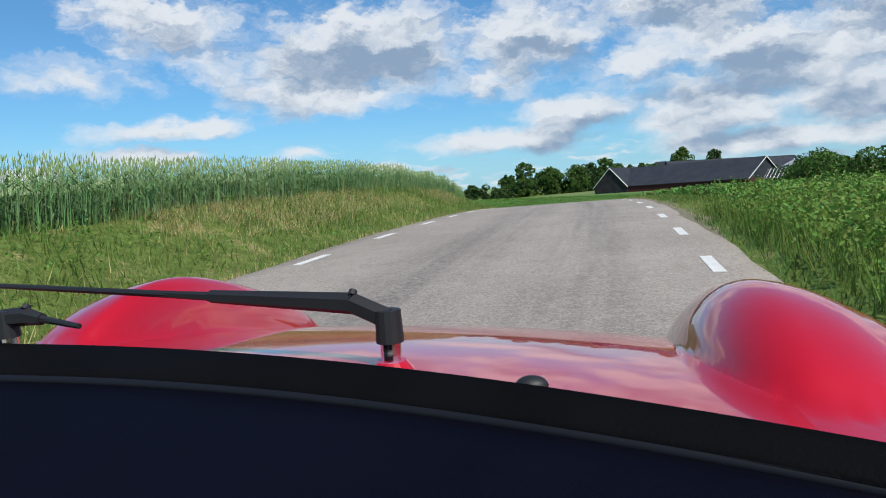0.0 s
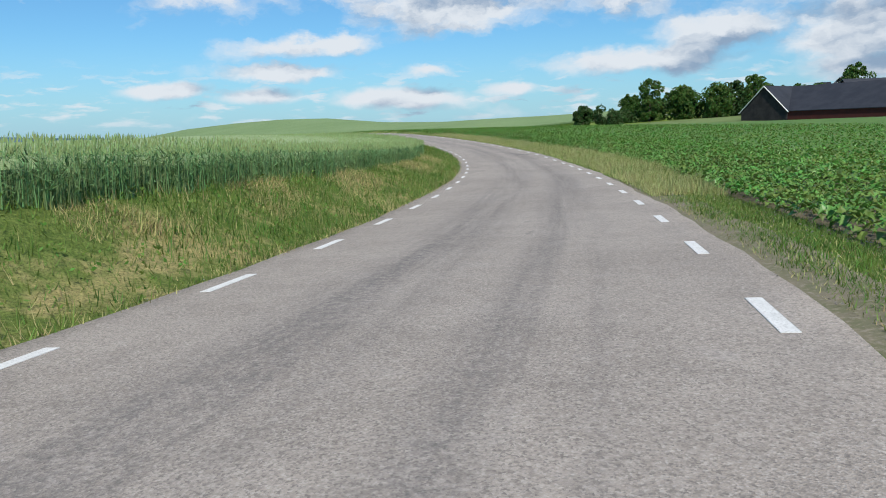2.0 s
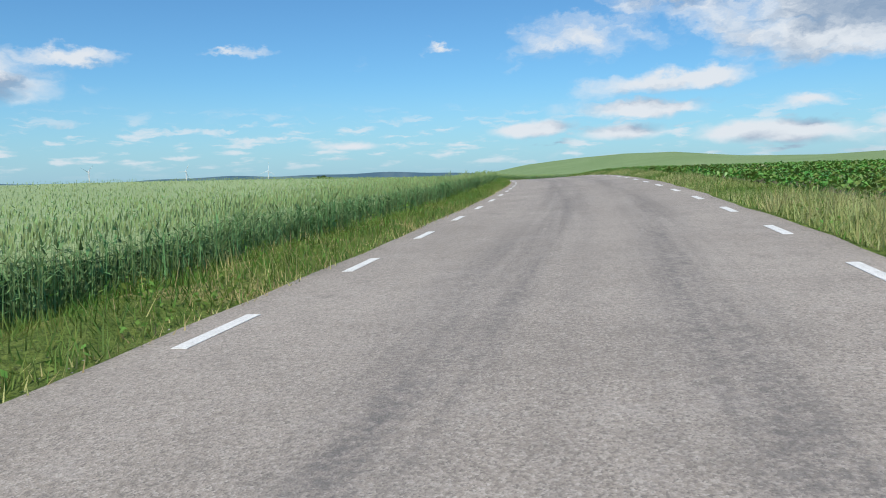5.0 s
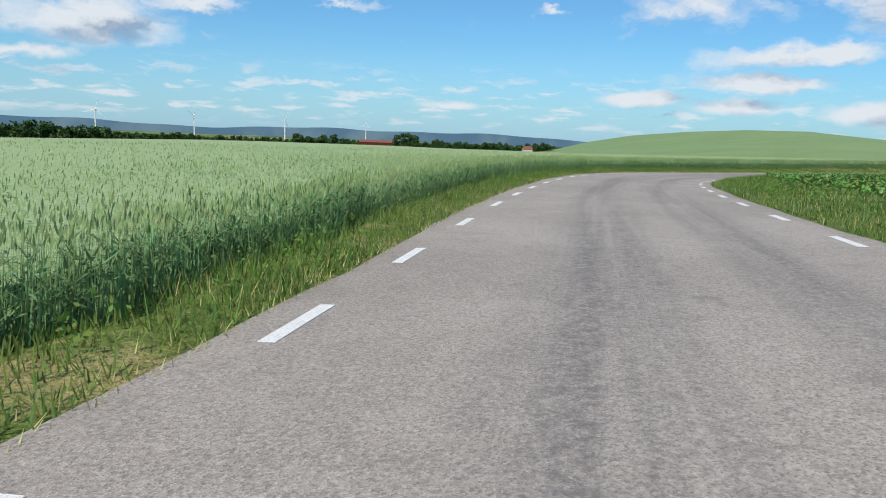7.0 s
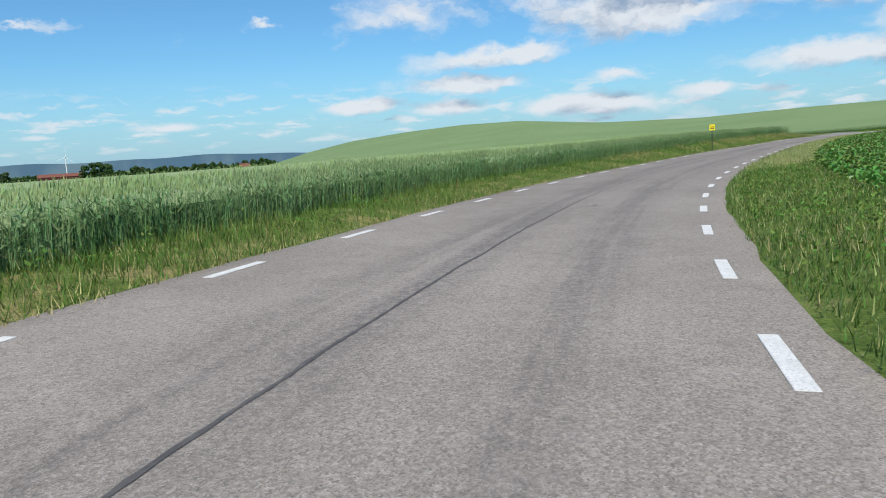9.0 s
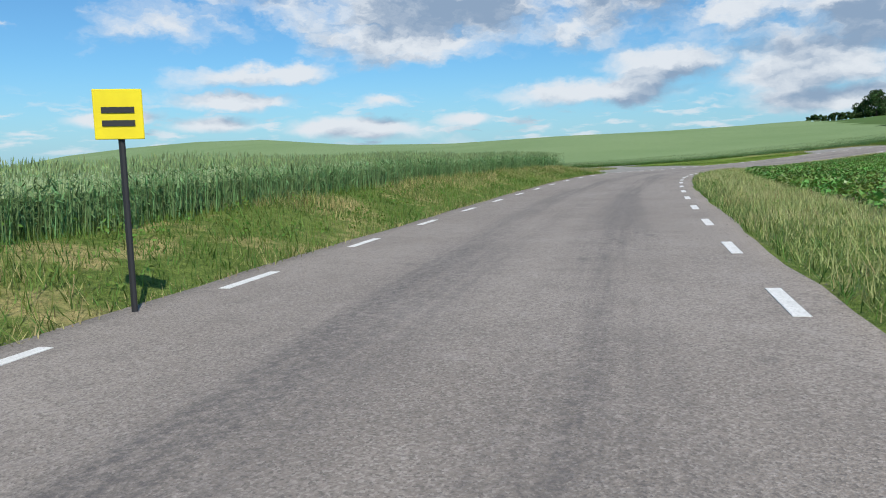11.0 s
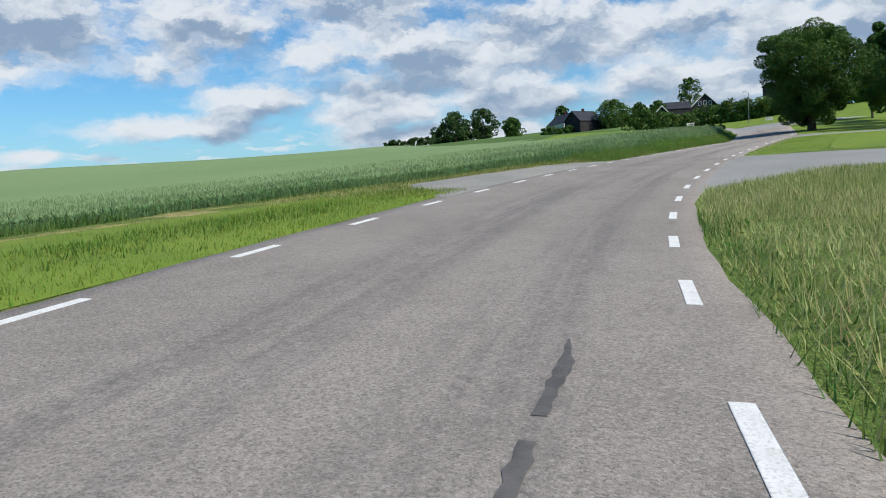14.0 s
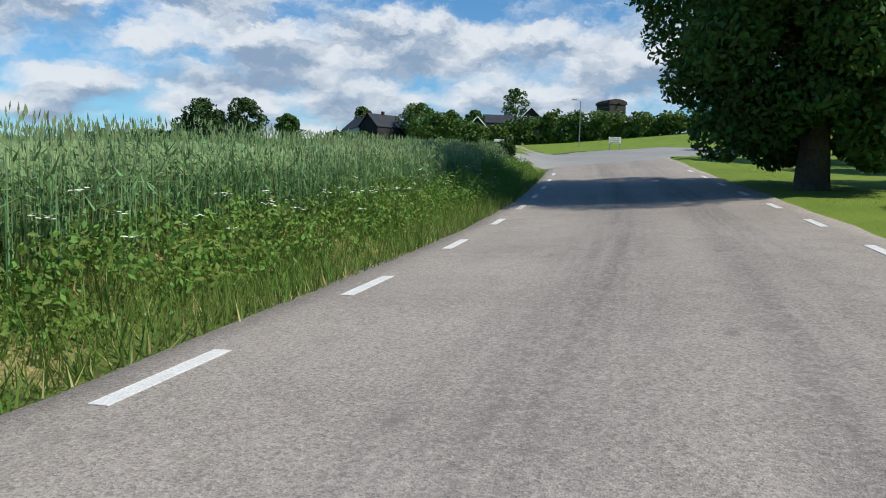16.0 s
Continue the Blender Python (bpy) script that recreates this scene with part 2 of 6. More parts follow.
def turf_sheet(name, greens, straw, dry):
    """Matted grass: green and dry patches, stems with painted highlights, painted shade between tussocks."""
    m = bpy.data.materials.new(name)
    m.use_nodes = True
    t = m.node_tree
    b = t.nodes["Principled BSDF"]
    at = nd(t, "ShaderNodeTexCoord").outputs["Object"]
    n1 = nd(t, "ShaderNodeTexNoise", {"Vector": at, "Scale": 0.55, "Detail": 5.0, "Roughness": 0.65}).outputs[0]
    n2 = nd(t, "ShaderNodeTexNoise", {"Vector": at, "Scale": 7.0, "Detail": 5.0, "Roughness": 0.7}).outputs[0]
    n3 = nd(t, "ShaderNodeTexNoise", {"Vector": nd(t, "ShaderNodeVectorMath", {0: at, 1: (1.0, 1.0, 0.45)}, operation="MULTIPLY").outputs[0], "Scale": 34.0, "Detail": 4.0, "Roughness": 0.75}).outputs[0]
    c = mixc(t, smooth(t, n2, 0.38, 0.64), rgb(*greens[0]), rgb(*greens[1]))
    c = mixc(t, mth(t, "MULTIPLY", smooth(t, n1, 0.66 - dry, 0.80 - dry), smooth(t, n2, 0.30, 0.60, 0.35, 1.0)), c, rgb(*straw))
    # shade in the gaps between tussocks, multiplied into the colour
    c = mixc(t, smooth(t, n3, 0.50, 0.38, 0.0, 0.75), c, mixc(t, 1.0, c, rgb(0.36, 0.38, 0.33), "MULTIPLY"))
    # highlights on the stems, also done by colour
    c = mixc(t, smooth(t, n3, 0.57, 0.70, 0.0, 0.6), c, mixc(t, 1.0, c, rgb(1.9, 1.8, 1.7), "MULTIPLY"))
    t.links.new(c, b.inputs["Base Color"])
    b.inputs["Roughness"].default_value, b.inputs["Specular IOR Level"].default_value = 0.9, 0.15
    hgt = mth(t, "ADD", mth(t, "MULTIPLY", n2, 1.4), n3)
    t.links.new(nd(t, "ShaderNodeBump", {"Strength": 0.8, "Distance": 0.05, "Height": hgt}).outputs[0], b.inputs["Normal"])
    return m


def asphalt():
    m = bpy.data.materials.new("worn_asphalt")
    m.use_nodes = True
    t = m.node_tree
    b = t.nodes["Principled BSDF"]
    tc = nd(t, "ShaderNodeTexCoord")
    at, uv = tc.outputs["Object"], tc.outputs["UV"]
    n1 = nd(t, "ShaderNodeTexNoise", {"Vector": at, "Scale": 0.35, "Detail": 6.0, "Roughness": 0.65}).outputs[0]
    n2 = nd(t, "ShaderNodeTexNoise", {"Vector": at, "Scale": 9.0, "Detail": 5.0, "Roughness": 0.7}).outputs[0]
    chips = nd(t, "ShaderNodeTexVoronoi", {"Vector": at, "Scale": 95.0})
    c = mixc(t, smooth(t, n1, 0.3, 0.7), rgb(0.272, 0.238, 0.204), rgb(0.355, 0.314, 0.272))
    c = mixc(t, smooth(t, n2, 0.50, 0.74, 0.0, 0.5), c, rgb(0.21, 0.19, 0.168))
    c = mixc(t, smooth(t, chips.outputs["Color"], 0.55, 0.95, 0.0, 0.65), c, rgb(0.46, 0.42, 0.38))
    c = mixc(t, smooth(t, chips.outputs["Color"], 0.42, 0.12, 0.0, 0.6), c, rgb(0.12, 0.11, 0.103))
    n3 = nd(t, "ShaderNodeTexNoise", {"Vector": at, "Scale": 2.2, "Detail": 9.0, "Roughness": 0.75}).outputs[0]
    c = mixc(t, smooth(t, n3, 0.48, 0.70, 0.0, 0.42), c, rgb(0.19, 0.171, 0.152))
    c = mixc(t, smooth(t, n3, 0.46, 0.30, 0.0, 0.45), c, rgb(0.37, 0.335, 0.305))
    coarse = nd(t, "ShaderNodeTexNoise", {"Vector": at, "Scale": 38.0, "Detail": 3.0, "Roughness": 0.7}).outputs[0]
    c = mixc(t, smooth(t, coarse, 0.50, 0.66, 0.0, 0.42), c, rgb(0.135, 0.122, 0.112))
    c = mixc(t, smooth(t, coarse, 0.47, 0.33, 0.0, 0.4), c, rgb(0.50, 0.455, 0.41))
    # dark worn bands where the wheels run; u is metres from the middle, v metres along
    su = nd(t, "ShaderNodeSeparateXYZ", {0: uv})
    drift = mth(t, "MULTIPLY", mth(t, "SUBTRACT", nd(t, "ShaderNodeTexNoise", {"Vector": nd(t, "ShaderNodeCombineXYZ", {0: su.outputs[1]}).outputs[0], "Scale": 0.03, "Detail": 2.0}).outputs[0], 0.5), 1.3)
    u = mth(t, "ADD", su.outputs[0], drift)
    band = None
    for mid, wide in ((1.1, 0.42), (-0.45, 0.55)):
        g = smooth(t, mth(t, "ABSOLUTE", mth(t, "SUBTRACT", u, mid)), wide * 1.7, wide * 0.2)
        band = g if band is None else mth(t, "MAXIMUM", band, g)
    ragged = smooth(t, nd(t, "ShaderNodeTexNoise", {"Vector": nd(t, "ShaderNodeCombineXYZ", {0: mth(t, "MULTIPLY", su.outputs[0], 2.2), 1: mth(t, "MULTIPLY", su.outputs[1], 0.07)}).outputs[0], "Scale": 1.0, "Detail": 5.0, "Roughness": 0.7}).outputs[0], 0.34, 0.66)
    speck = smooth(t, nd(t, "ShaderNodeTexNoise", {"Vector": at, "Scale": 14.0, "Detail": 6.0, "Roughness": 0.8}).outputs[0], 0.40, 0.62, 0.25, 1.0)
    c = mixc(t, mth(t, "MULTIPLY", mth(t, "MULTIPLY", mth(t, "MULTIPLY", band, ragged), speck), 0.85), c, rgb(0.115, 0.108, 0.106))
    # small dark stains, longer along the road
    spot = nd(t, "ShaderNodeTexNoise", {"Vector": nd(t, "ShaderNodeCombineXYZ", {0: mth(t, "MULTIPLY", su.outputs[0], 1.6), 1: mth(t, "MULTIPLY", su.outputs[1], 0.8)}).outputs[0], "Scale": 1.0, "Detail": 3.0, "Roughness": 0.6}).outputs[0]
    c = mixc(t, smooth(t, spot, 0.66, 0.74, 0.0, 0.5), c, rgb(0.13, 0.12, 0.115))
    # an older, darker length of surface
    old = mth(t, "MULTIPLY", smooth(t, su.outputs[1], 205.0, 245.0), smooth(t, su.outputs[1], 385.0, 365.0))
    c = mixc(t, mth(t, "MULTIPLY", old, 0.5), c, mixc(t, 1.0, c, rgb(0.62, 0.62, 0.64), "MULTIPLY"))
    t.links.new(c, b.inputs["Base Color"])
    b.inputs["Roughness"].default_value, b.inputs["Specular IOR Level"].default_value = 0.85, 0.25
    hgt = mth(t, "ADD", chips.outputs["Distance"], mth(t, "MULTIPLY", n2, 0.6))
    t.links.new(nd(t, "ShaderNodeBump", {"Strength": 0.45, "Distance": 0.008, "Height": hgt}).outputs[0], b.inputs["Normal"])
    return m


def countryside():
    """Near the road soil and turf; farther off a patchwork of fields."""
    m = bpy.data.materials.new("countryside")
    m.use_nodes = True
    t = m.node_tree
    b = t.nodes["Principled BSDF"]
    at = nd(t, "ShaderNodeTexCoord").outputs["Object"]
    flat2 = nd(t, "ShaderNodeVectorMath", {0: at, 1: (1.0, 0.45, 0.0)}, operation="MULTIPLY").outputs[0]
    cell = nd(t, "ShaderNodeTexVoronoi", {"Vector": flat2, "Scale": 0.0052})
    pick = nd(t, "ShaderNodeSeparateXYZ", {0: cell.outputs["Color"]})
    ramp = nd(t, "ShaderNodeValToRGB", {0: pick.outputs[0]})
    cr = ramp.color_ramp
    cr.interpolation = "CONSTANT"
    for i, (p, col) in enumerate(((0.0, (0.10, 0.17, 0.05)), (0.28, (0.15, 0.20, 0.075)), (0.5, (0.06, 0.12, 0.03)), (0.7, (0.20, 0.21, 0.10)), (0.85, (0.08, 0.14, 0.04)))):
        e = cr.elements[i] if i < 2 else cr.elements.new(p)
        e.position, e.color = p, rgb(*col)
    n1 = nd(t, "ShaderNodeTexNoise", {"Vector": at, "Scale": 0.08, "Detail": 8.0}).outputs[0]
    c = mixc(t, mth(t, "MULTIPLY", smooth(t, n1, 0.4, 0.7), 0.35), ramp.outputs[0], rgb(0.07, 0.10, 0.03))
    t.links.new(c, b.inputs["Base Color"])
    b.inputs["Roughness"].default_value, b.inputs["Specular IOR Level"].default_value = 0.95, 0.1
    return m


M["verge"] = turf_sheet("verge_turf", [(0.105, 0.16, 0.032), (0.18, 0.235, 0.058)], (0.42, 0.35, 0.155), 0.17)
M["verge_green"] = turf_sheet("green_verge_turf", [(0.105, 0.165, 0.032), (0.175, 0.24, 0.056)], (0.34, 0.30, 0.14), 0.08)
M["asphalt"] = asphalt()
M["country"] = countryside()


# ---- building helpers ----
def from_arrays(name, verts, faces, mat, parent=None, shade=False, uv=None):
    """One mesh object from an (n, 3) array and an (m, k) array of indices."""
    me = bpy.data.meshes.new(name)
    verts, faces = np.asarray(verts, np.float32), np.asarray(faces, np.int32)
    k = faces.shape[1]
    me.vertices.add(len(verts))
    me.vertices.foreach_set("co", verts.ravel())
    me.loops.add(faces.size)
    me.loops.foreach_set("vertex_index", faces.ravel())
    me.polygons.add(len(faces))
    me.polygons.foreach_set("loop_start", np.arange(0, faces.size, k, dtype=np.int32))
    me.polygons.foreach_set("loop_total", np.full(len(faces), k, np.int32))
    if uv is not None:
        me.uv_layers.new(name="UVMap").data.foreach_set("uv", np.asarray(uv, np.float32)[faces.ravel()].ravel())
    me.update(calc_edges=True)
    me.polygons.foreach_set("use_smooth", np.full(len(faces), shade))
    me.materials.append(mat)
    ob = new(name, me)
    if parent:
        ob.parent = parent
    return ob


def part(name, bm, mat, parent=None, label="", smooth_faces=False):
    """One mesh object from a bmesh."""
    me = bpy.data.meshes.new(name)
    if smooth_faces:
        for f in bm.faces:
            f.smooth = True
    bm.to_mesh(me)
    bm.free()
    me.materials.append(mat)
    ob = new(name, me)
    if parent:
        ob.parent = parent
    if label:
        ob["label"] = label
    return ob


def box(bm, lo, hi, bevel=0.0):
    r = bmesh.ops.create_cube(bm, size=1.0)
    lo, hi = Vector(lo), Vector(hi)
    for v in r["verts"]:
        v.co = Vector([(lo[i] + hi[i]) / 2 + v.co[i] * (hi[i] - lo[i]) for i in range(3)])
    if bevel:
        bmesh.ops.bevel(bm, geom=list({e for v in r["verts"] for e in v.link_edges}), offset=bevel, segments=1, affect="EDGES")
    return bm


def rod(bm, a, b, r0, r1=None, sides=8):
    """A tapered rod from a to b."""
    a, b = Vector(a), Vector(b)
    d = b - a
    r = bmesh.ops.create_cone(bm, cap_ends=True, segments=sides, radius1=r0, radius2=r0 if r1 is None else r1, depth=d.length)
    m = Matrix.Translation((a + b) / 2) @ d.to_track_quat("Z", "Y").to_matrix().to_4x4()
    for v in r["verts"]:
        v.co = m @ v.co
    return bm


def empty(name, x, y, z, rz=0.0):
    ob = new(name)
    ob.matrix_world = pose(x, y, z, 0, 0, rz)
    return ob


rng = np.random.default_rng(7)

# ---- the road's line ----
ROAD_XY = [(-0.82, 1.26), (6.51, 6.49), (13.74, 11.84), (20.79, 17.44), (27.56, 23.36), (34.01, 29.64), (40.15, 36.22),
           (45.98, 43.07), (51.5, 50.18), (56.63, 57.58), (61.25, 65.3), (65.26, 73.35), (68.73, 81.66), (71.73, 90.14),
           (74.33, 98.75), (76.59, 107.46), (78.59, 116.24), (80.37, 125.06), (81.92, 133.93), (83.26, 142.83), (84.47, 151.74),
           (85.94, 160.62), (88.02, 169.38), (90.97, 177.88), (94.86, 185.98), (99.63, 193.61), (105.07, 200.77), (111.12, 207.44),
           (117.55, 213.73), (124.16, 219.84), (130.96, 225.73), (137.92, 231.45), (145.02, 236.97), (152.36, 242.17), (160.06, 246.82),
           (168.1, 250.88), (176.42, 254.29), (185.03, 256.9), (193.81, 258.87), (202.71, 260.2), (211.7, 260.64), (220.69, 260.39),
           (229.67, 259.76), (238.62, 258.79), (247.55, 257.74), (256.52, 257.0), (265.52, 256.68), (274.52, 256.68), (283.52, 256.85),
           (292.51, 257.18)]
ROAD_Z = [-1.09, -0.57, -0.24, -0.14, -0.27, -0.56, -0.83, -1.01, -1.11, -1.12, -0.99, -0.79, -0.55, -0.29,
           -0.04, 0.18, 0.35, 0.45, 0.47, 0.43, 0.37, 0.3, 0.17, -0.02, -0.2, -0.33, -0.4, -0.42,
           -0.42, -0.38, -0.35, -0.32, -0.29, -0.26, -0.31, -0.4, -0.42, -0.38, -0.22, 0.08, 0.5, 0.96,
           1.41, 1.87, 2.33, 2.74, 3.25, 3.93, 4.7, 5.56]
ROAD_BANK = [0.4, 0.6, 0.7, 1.2, 2.0, 2.6, 2.4, 1.9, 1.4, 1.0, 0.7, 0.5, 0.7, 1.2,
           1.9, 2.8, 3.5, 3.9, 4.1, 3.7, 2.4, 1.0, -0.3, -1.2, -1.2, -0.8, -0.4, 0.1,
           0.6, 1.1, 1.3, 1.4, 0.8, -0.3, -0.9, -1.4, -2.0, -2.1, -2.3, -2.7, -2.5, -1.6,
           -0.6, 0.4, 1.4, 2.6, 3.3, 3.4, 3.5, 3.6]
STEP = 9.0


def natural(y, q):
    """A natural cubic spline through evenly spaced knots, 1 apart, read at q; straight on past the ends."""
    y = np.asarray(y, float)
    n = len(y)
    a = np.zeros((n, n))
    r = np.zeros(y.shape)
    a[0, 0] = a[-1, -1] = 1
    for i in range(1, n - 1):
        a[i, i - 1:i + 2] = (1, 4, 1)
        r[i] = 6 * (y[i + 1] - 2 * y[i] + y[i - 1])
    k = np.linalg.solve(a, r)
    q = np.asarray(q, float)
    qc = np.clip(q, 0, n - 1)
    i = np.clip(qc.astype(int), 0, n - 2)
    sh = (-1,) + (1,) * (y.ndim - 1)
    f, g = (qc - i).reshape(sh), (i + 1 - qc).reshape(sh)
    out = (k[i] * g ** 3 + k[i + 1] * f ** 3) / 6 + (y[i] - k[i] / 6) * g + (y[i + 1] - k[i + 1] / 6) * f
    over = (q - qc).reshape(sh)
    first, last = y[1] - y[0], y[-1] - y[-2]
    return out + np.where(over < 0, over * first, over * last)


S0, S1 = -30.0, 441.0
RS = np.arange(S0, S1 + 0.01, 0.5)                       # metres along
RXY = natural(ROAD_XY, RS / STEP)
RZ = natural(ROAD_Z, np.maximum(RS, -4) / STEP)
RB = np.tan(np.radians(natural(ROAD_BANK, np.clip(RS, 0, 441) / STEP)))
RT = np.gradient(RXY, axis=0)
RT /= np.linalg.norm(RT, axis=1)[:, None]
RN = np.stack([RT[:, 1], -RT[:, 0]], -1)                 # to the right


def at_road(s, d, dz=0.0):
    """World places at s metres along and d metres right of the middle, dz over the road's plane."""
    s, d = np.broadcast_arrays(np.asarray(s, float), np.asarray(d, float))
    i = (s - S0) / 0.5
    get = lambda v: np.interp(i, np.arange(len(RS)), v)
    x, y = get(RXY[:, 0]) + get(RN[:, 0]) * d, get(RXY[:, 1]) + get(RN[:, 1]) * d
    return np.stack([x, y, get(RZ) + get(RB) * d + dz], -1)


def road_sd(xy):
    """For places xy: metres along the road, metres right of it."""
    s, d = np.empty(len(xy)), np.empty(len(xy))
    for a in range(0, len(xy), 4000):
        q = xy[a:a + 4000]
        j = np.argmin(((q[:, None, :] - RXY[None, ::2]) ** 2).sum(-1), 1) * 2
        w = q - RXY[j]
        s[a:a + 4000] = RS[j] + (w * RT[j]).sum(1)
        d[a:a + 4000] = (w * RN[j]).sum(1)
    return s, d


# ---- the lie of the land: places and heights ----
LAND_A = [(378, 357, 11.8), (375, 445, 9.6), (360, 500, 7.6), (355, 785, 19.0), (300, 760, 15.0), (430, 760, 15.0), (330, 640, 12.0),
          (230, 700, 2.0), (180, 800, -4.0), (260, 330, 3.0), (300, 300, 4.0), (250, 400, 4.0), (200, 330, 1.5), (180, 420, 2.0),
          (150, 300, 0.2), (-100, 300, -1.8), (-200, 150, -2.2), (0, 400, -2.6), (5, 766, -6.0), (-300, 600, -9.0), (-150, 0, -0.2),
          (-100, -100, 0.0), (20, 200, -0.6), (0, 100, 0.2), (400, 900, 8.0), (100, 1000, -6.0)]
LAND_B = [(363, 281, 13.4), (365, 271, 3.4), (362, 260, 13.3), (357.6, 250, 15.2), (352, 236, 15.3), (342.8, 259.4, 1.6), (149.8, 112.3, 0.5), (173.8, 130.3, 0.3),
          (159.9, 97.3, 0.9), (185.7, 112.6, 0.7), (167.6, 82.6, 0.6), (194.8, 95.2, 0.6), (171.4, 73.6, 1.2), (199.4, 84.6, 0.8), (224, 160, 2.6), (206, 222, 0.9), (264, 225, 2.6), (300, 187, 5.0), (200, 50, 4.0),
          (100, -50, 0.6), (300, 50, 6.0), (400, 150, 12.0), (430, 270, 16.0), (470, 257, 20.0), (510, 290, 21.0),
          (546, 281, 22.0), (480, 319, 18.0), (405, 340, 13.5), (300, 236, 4.4), (350, 200, 7.6), (420, 200, 12.0), (310, 262, 5.6),
          (600, 300, 20.0), (600, 600, 12.0), (120, 150, 1.2), (90, 60, 0.6)]
# north of the road, by bearing from its middle: the plain's fall and the hill's crest in degrees, the crest's distance
PLAIN = ([-60, -30, -8, 0, 8, 22, 30, 40], [-0.45, -0.56, -0.92, -0.76, -0.7, -0.82, -1.02, -1.25])
CREST = ([-58, -52, -46, -40, -34, -28, -22.5, -18.5, -14.4, -10.5, -7.5, -4.8, -2], [1.4, 1.41, 1.18, 1.05, 0.84, 0.94, 1.38, 1.36, 1.1, 0.7, 0.16, -0.52, -0.9])
CREST_AWAY = ([-55, -40, -25, -8], [423, 391, 540, 828])
_c = np.array(LAND_A + LAND_B, float)
_r = np.column_stack([RXY[::54], RZ[::54]])
CTRL = np.vstack([_c, _r])

RISE_L = ([-30, 0, 20, 45, 78, 100, 137, 176, 200, 223, 283, 300, 310, 360, 390, 410, 441], [.6, .6, .7, .75, .45, .05, -.4, -.5, -.25, .1, .45, .4, .1, .1, .5, .6, .4])
RISE_R = ([-30, 9, 42, 77, 145, 182, 205, 225, 286, 321, 355, 372, 441], [.1, .1, -.1, .05, .15, .2, .18, .15, .0, -.1, .0, .05, .1])


def sstep(x, a, b):
    t = np.clip((x - a) / (b - a), 0, 1)
    return t * t * (3 - 2 * t)


def land(xy, sd=None):
    """Ground height at places xy."""
    xy = np.asarray(xy, float).reshape(-1, 2)
    s, d = road_sd(xy) if sd is None else sd
    w = 1 / (((xy[:, None] - CTRL[None, :, :2]) ** 2).sum(-1) + 30.0 ** 2) ** 2
    f = (w * CTRL[:, 2]).sum(1) / w.sum(1)
    # north of the road the plain falls away steadily, and a broad hill stands beside it
    px, py = xy[:, 0] - 82.0, xy[:, 1] - 140.0
    dist, turn = np.hypot(px, py), np.degrees(np.arctan2(-px, py))
    slope = np.tan(np.radians(np.interp(turn, *PLAIN)))
    away = np.interp(turn, *CREST_AWAY)
    crest = np.tan(np.radians(np.interp(turn, *CREST))) * away
    up = np.where(turn < -2, crest - slope * away, 0.0) * sstep(dist, 0.27 * away, away) * (1 - 0.7 * sstep(dist, away * 1.08, away * 2))
    wide = sstep(dist, 8, 55) * sstep(turn, -60, -50) * (1 - sstep(turn, 100, 125))
    f = f * (1 - wide) + (0.35 + slope * dist + up) * wide
    far = np.hypot(xy[:, 0] - 100, xy[:, 1] - 200)
    drop = sstep(far, 700, 2200)
    f = f * (1 - drop) + drop * -30.0
    sc = np.clip(s, S0, S1)
    z0 = np.interp(sc, RS, RZ)
    b = np.interp(sc, RS, RB)
    ad = np.abs(d)
    rise = np.where(d < 0, np.interp(sc, *RISE_L), np.interp(sc, *RISE_R)) * sstep(ad, 2.9, 5.2)
    near = z0 + b * np.clip(d, -3, 3) * (1 - 0.7 * sstep(ad, 3, 6)) - 0.03 * sstep(ad, 2.6, 3.0) + rise
    k = sstep(ad, 6, np.where(d < 0, np.interp(sc, [60, 105, 200, 240], [70, 27, 27, 70]), 70))
    off = sstep(np.abs(s - sc), 2, 25)
    k = np.maximum(k, off)
    return near * (1 - k) + f * k


def strip(name, s, d, dz, mat, parent=None, shade=True, ground=True, uv=False):
    """A sheet over the lattice s x d (d may be a list of functions of s)."""
    s = np.asarray(s, float)
    dd = np.stack([np.broadcast_to(np.asarray(v, float), s.shape) for v in d], 1)
    ss = np.broadcast_to(s[:, None], dd.shape)
    p = at_road(ss.ravel(), dd.ravel())
    if ground:
        p[:, 2] = land(p[:, :2], (ss.ravel(), dd.ravel()))
    p[:, 2] += np.broadcast_to(dz(ss, dd) if callable(dz) else dz, dd.shape).ravel()
    n, m = dd.shape
    i = np.arange(n * m).reshape(n, m)
    f = np.stack([i[:-1, :-1], i[:-1, 1:], i[1:, 1:], i[1:, :-1]], -1).reshape(-1, 4)
    return from_arrays(name, p, f, mat, parent, shade, np.stack([dd.ravel(), ss.ravel()], -1) if uv else None)


# ---- ground and road ----
def axis(lo, hi, step, grow, reach):
    mid = list(np.arange(lo, hi + 0.1, step))
    a, w = lo, step
    left = []
    while a > -reach:
        w *= grow
        a -= w
        left.append(a)
    b, w = hi, step
    right = []
    while b < reach:
        w *= grow
        b += w
        right.append(b)
    return np.array(left[::-1] + mid + right)


def in_crop(xy, s, d):
    """Where the wheat stands, away from the road."""
    hedge = (xy[:, 0] - 283) * (357 - 264) - (xy[:, 1] - 264) * (382 - 283)
    px, py = xy[:, 0] - 82, xy[:, 1] - 140
    return (d < -27) & (s > -25) & (hedge < 0) & (xy[:, 0] > -300 + 0.15 * xy[:, 1]) & ((np.hypot(px, py) < 480) | (px > 0.075 * py))


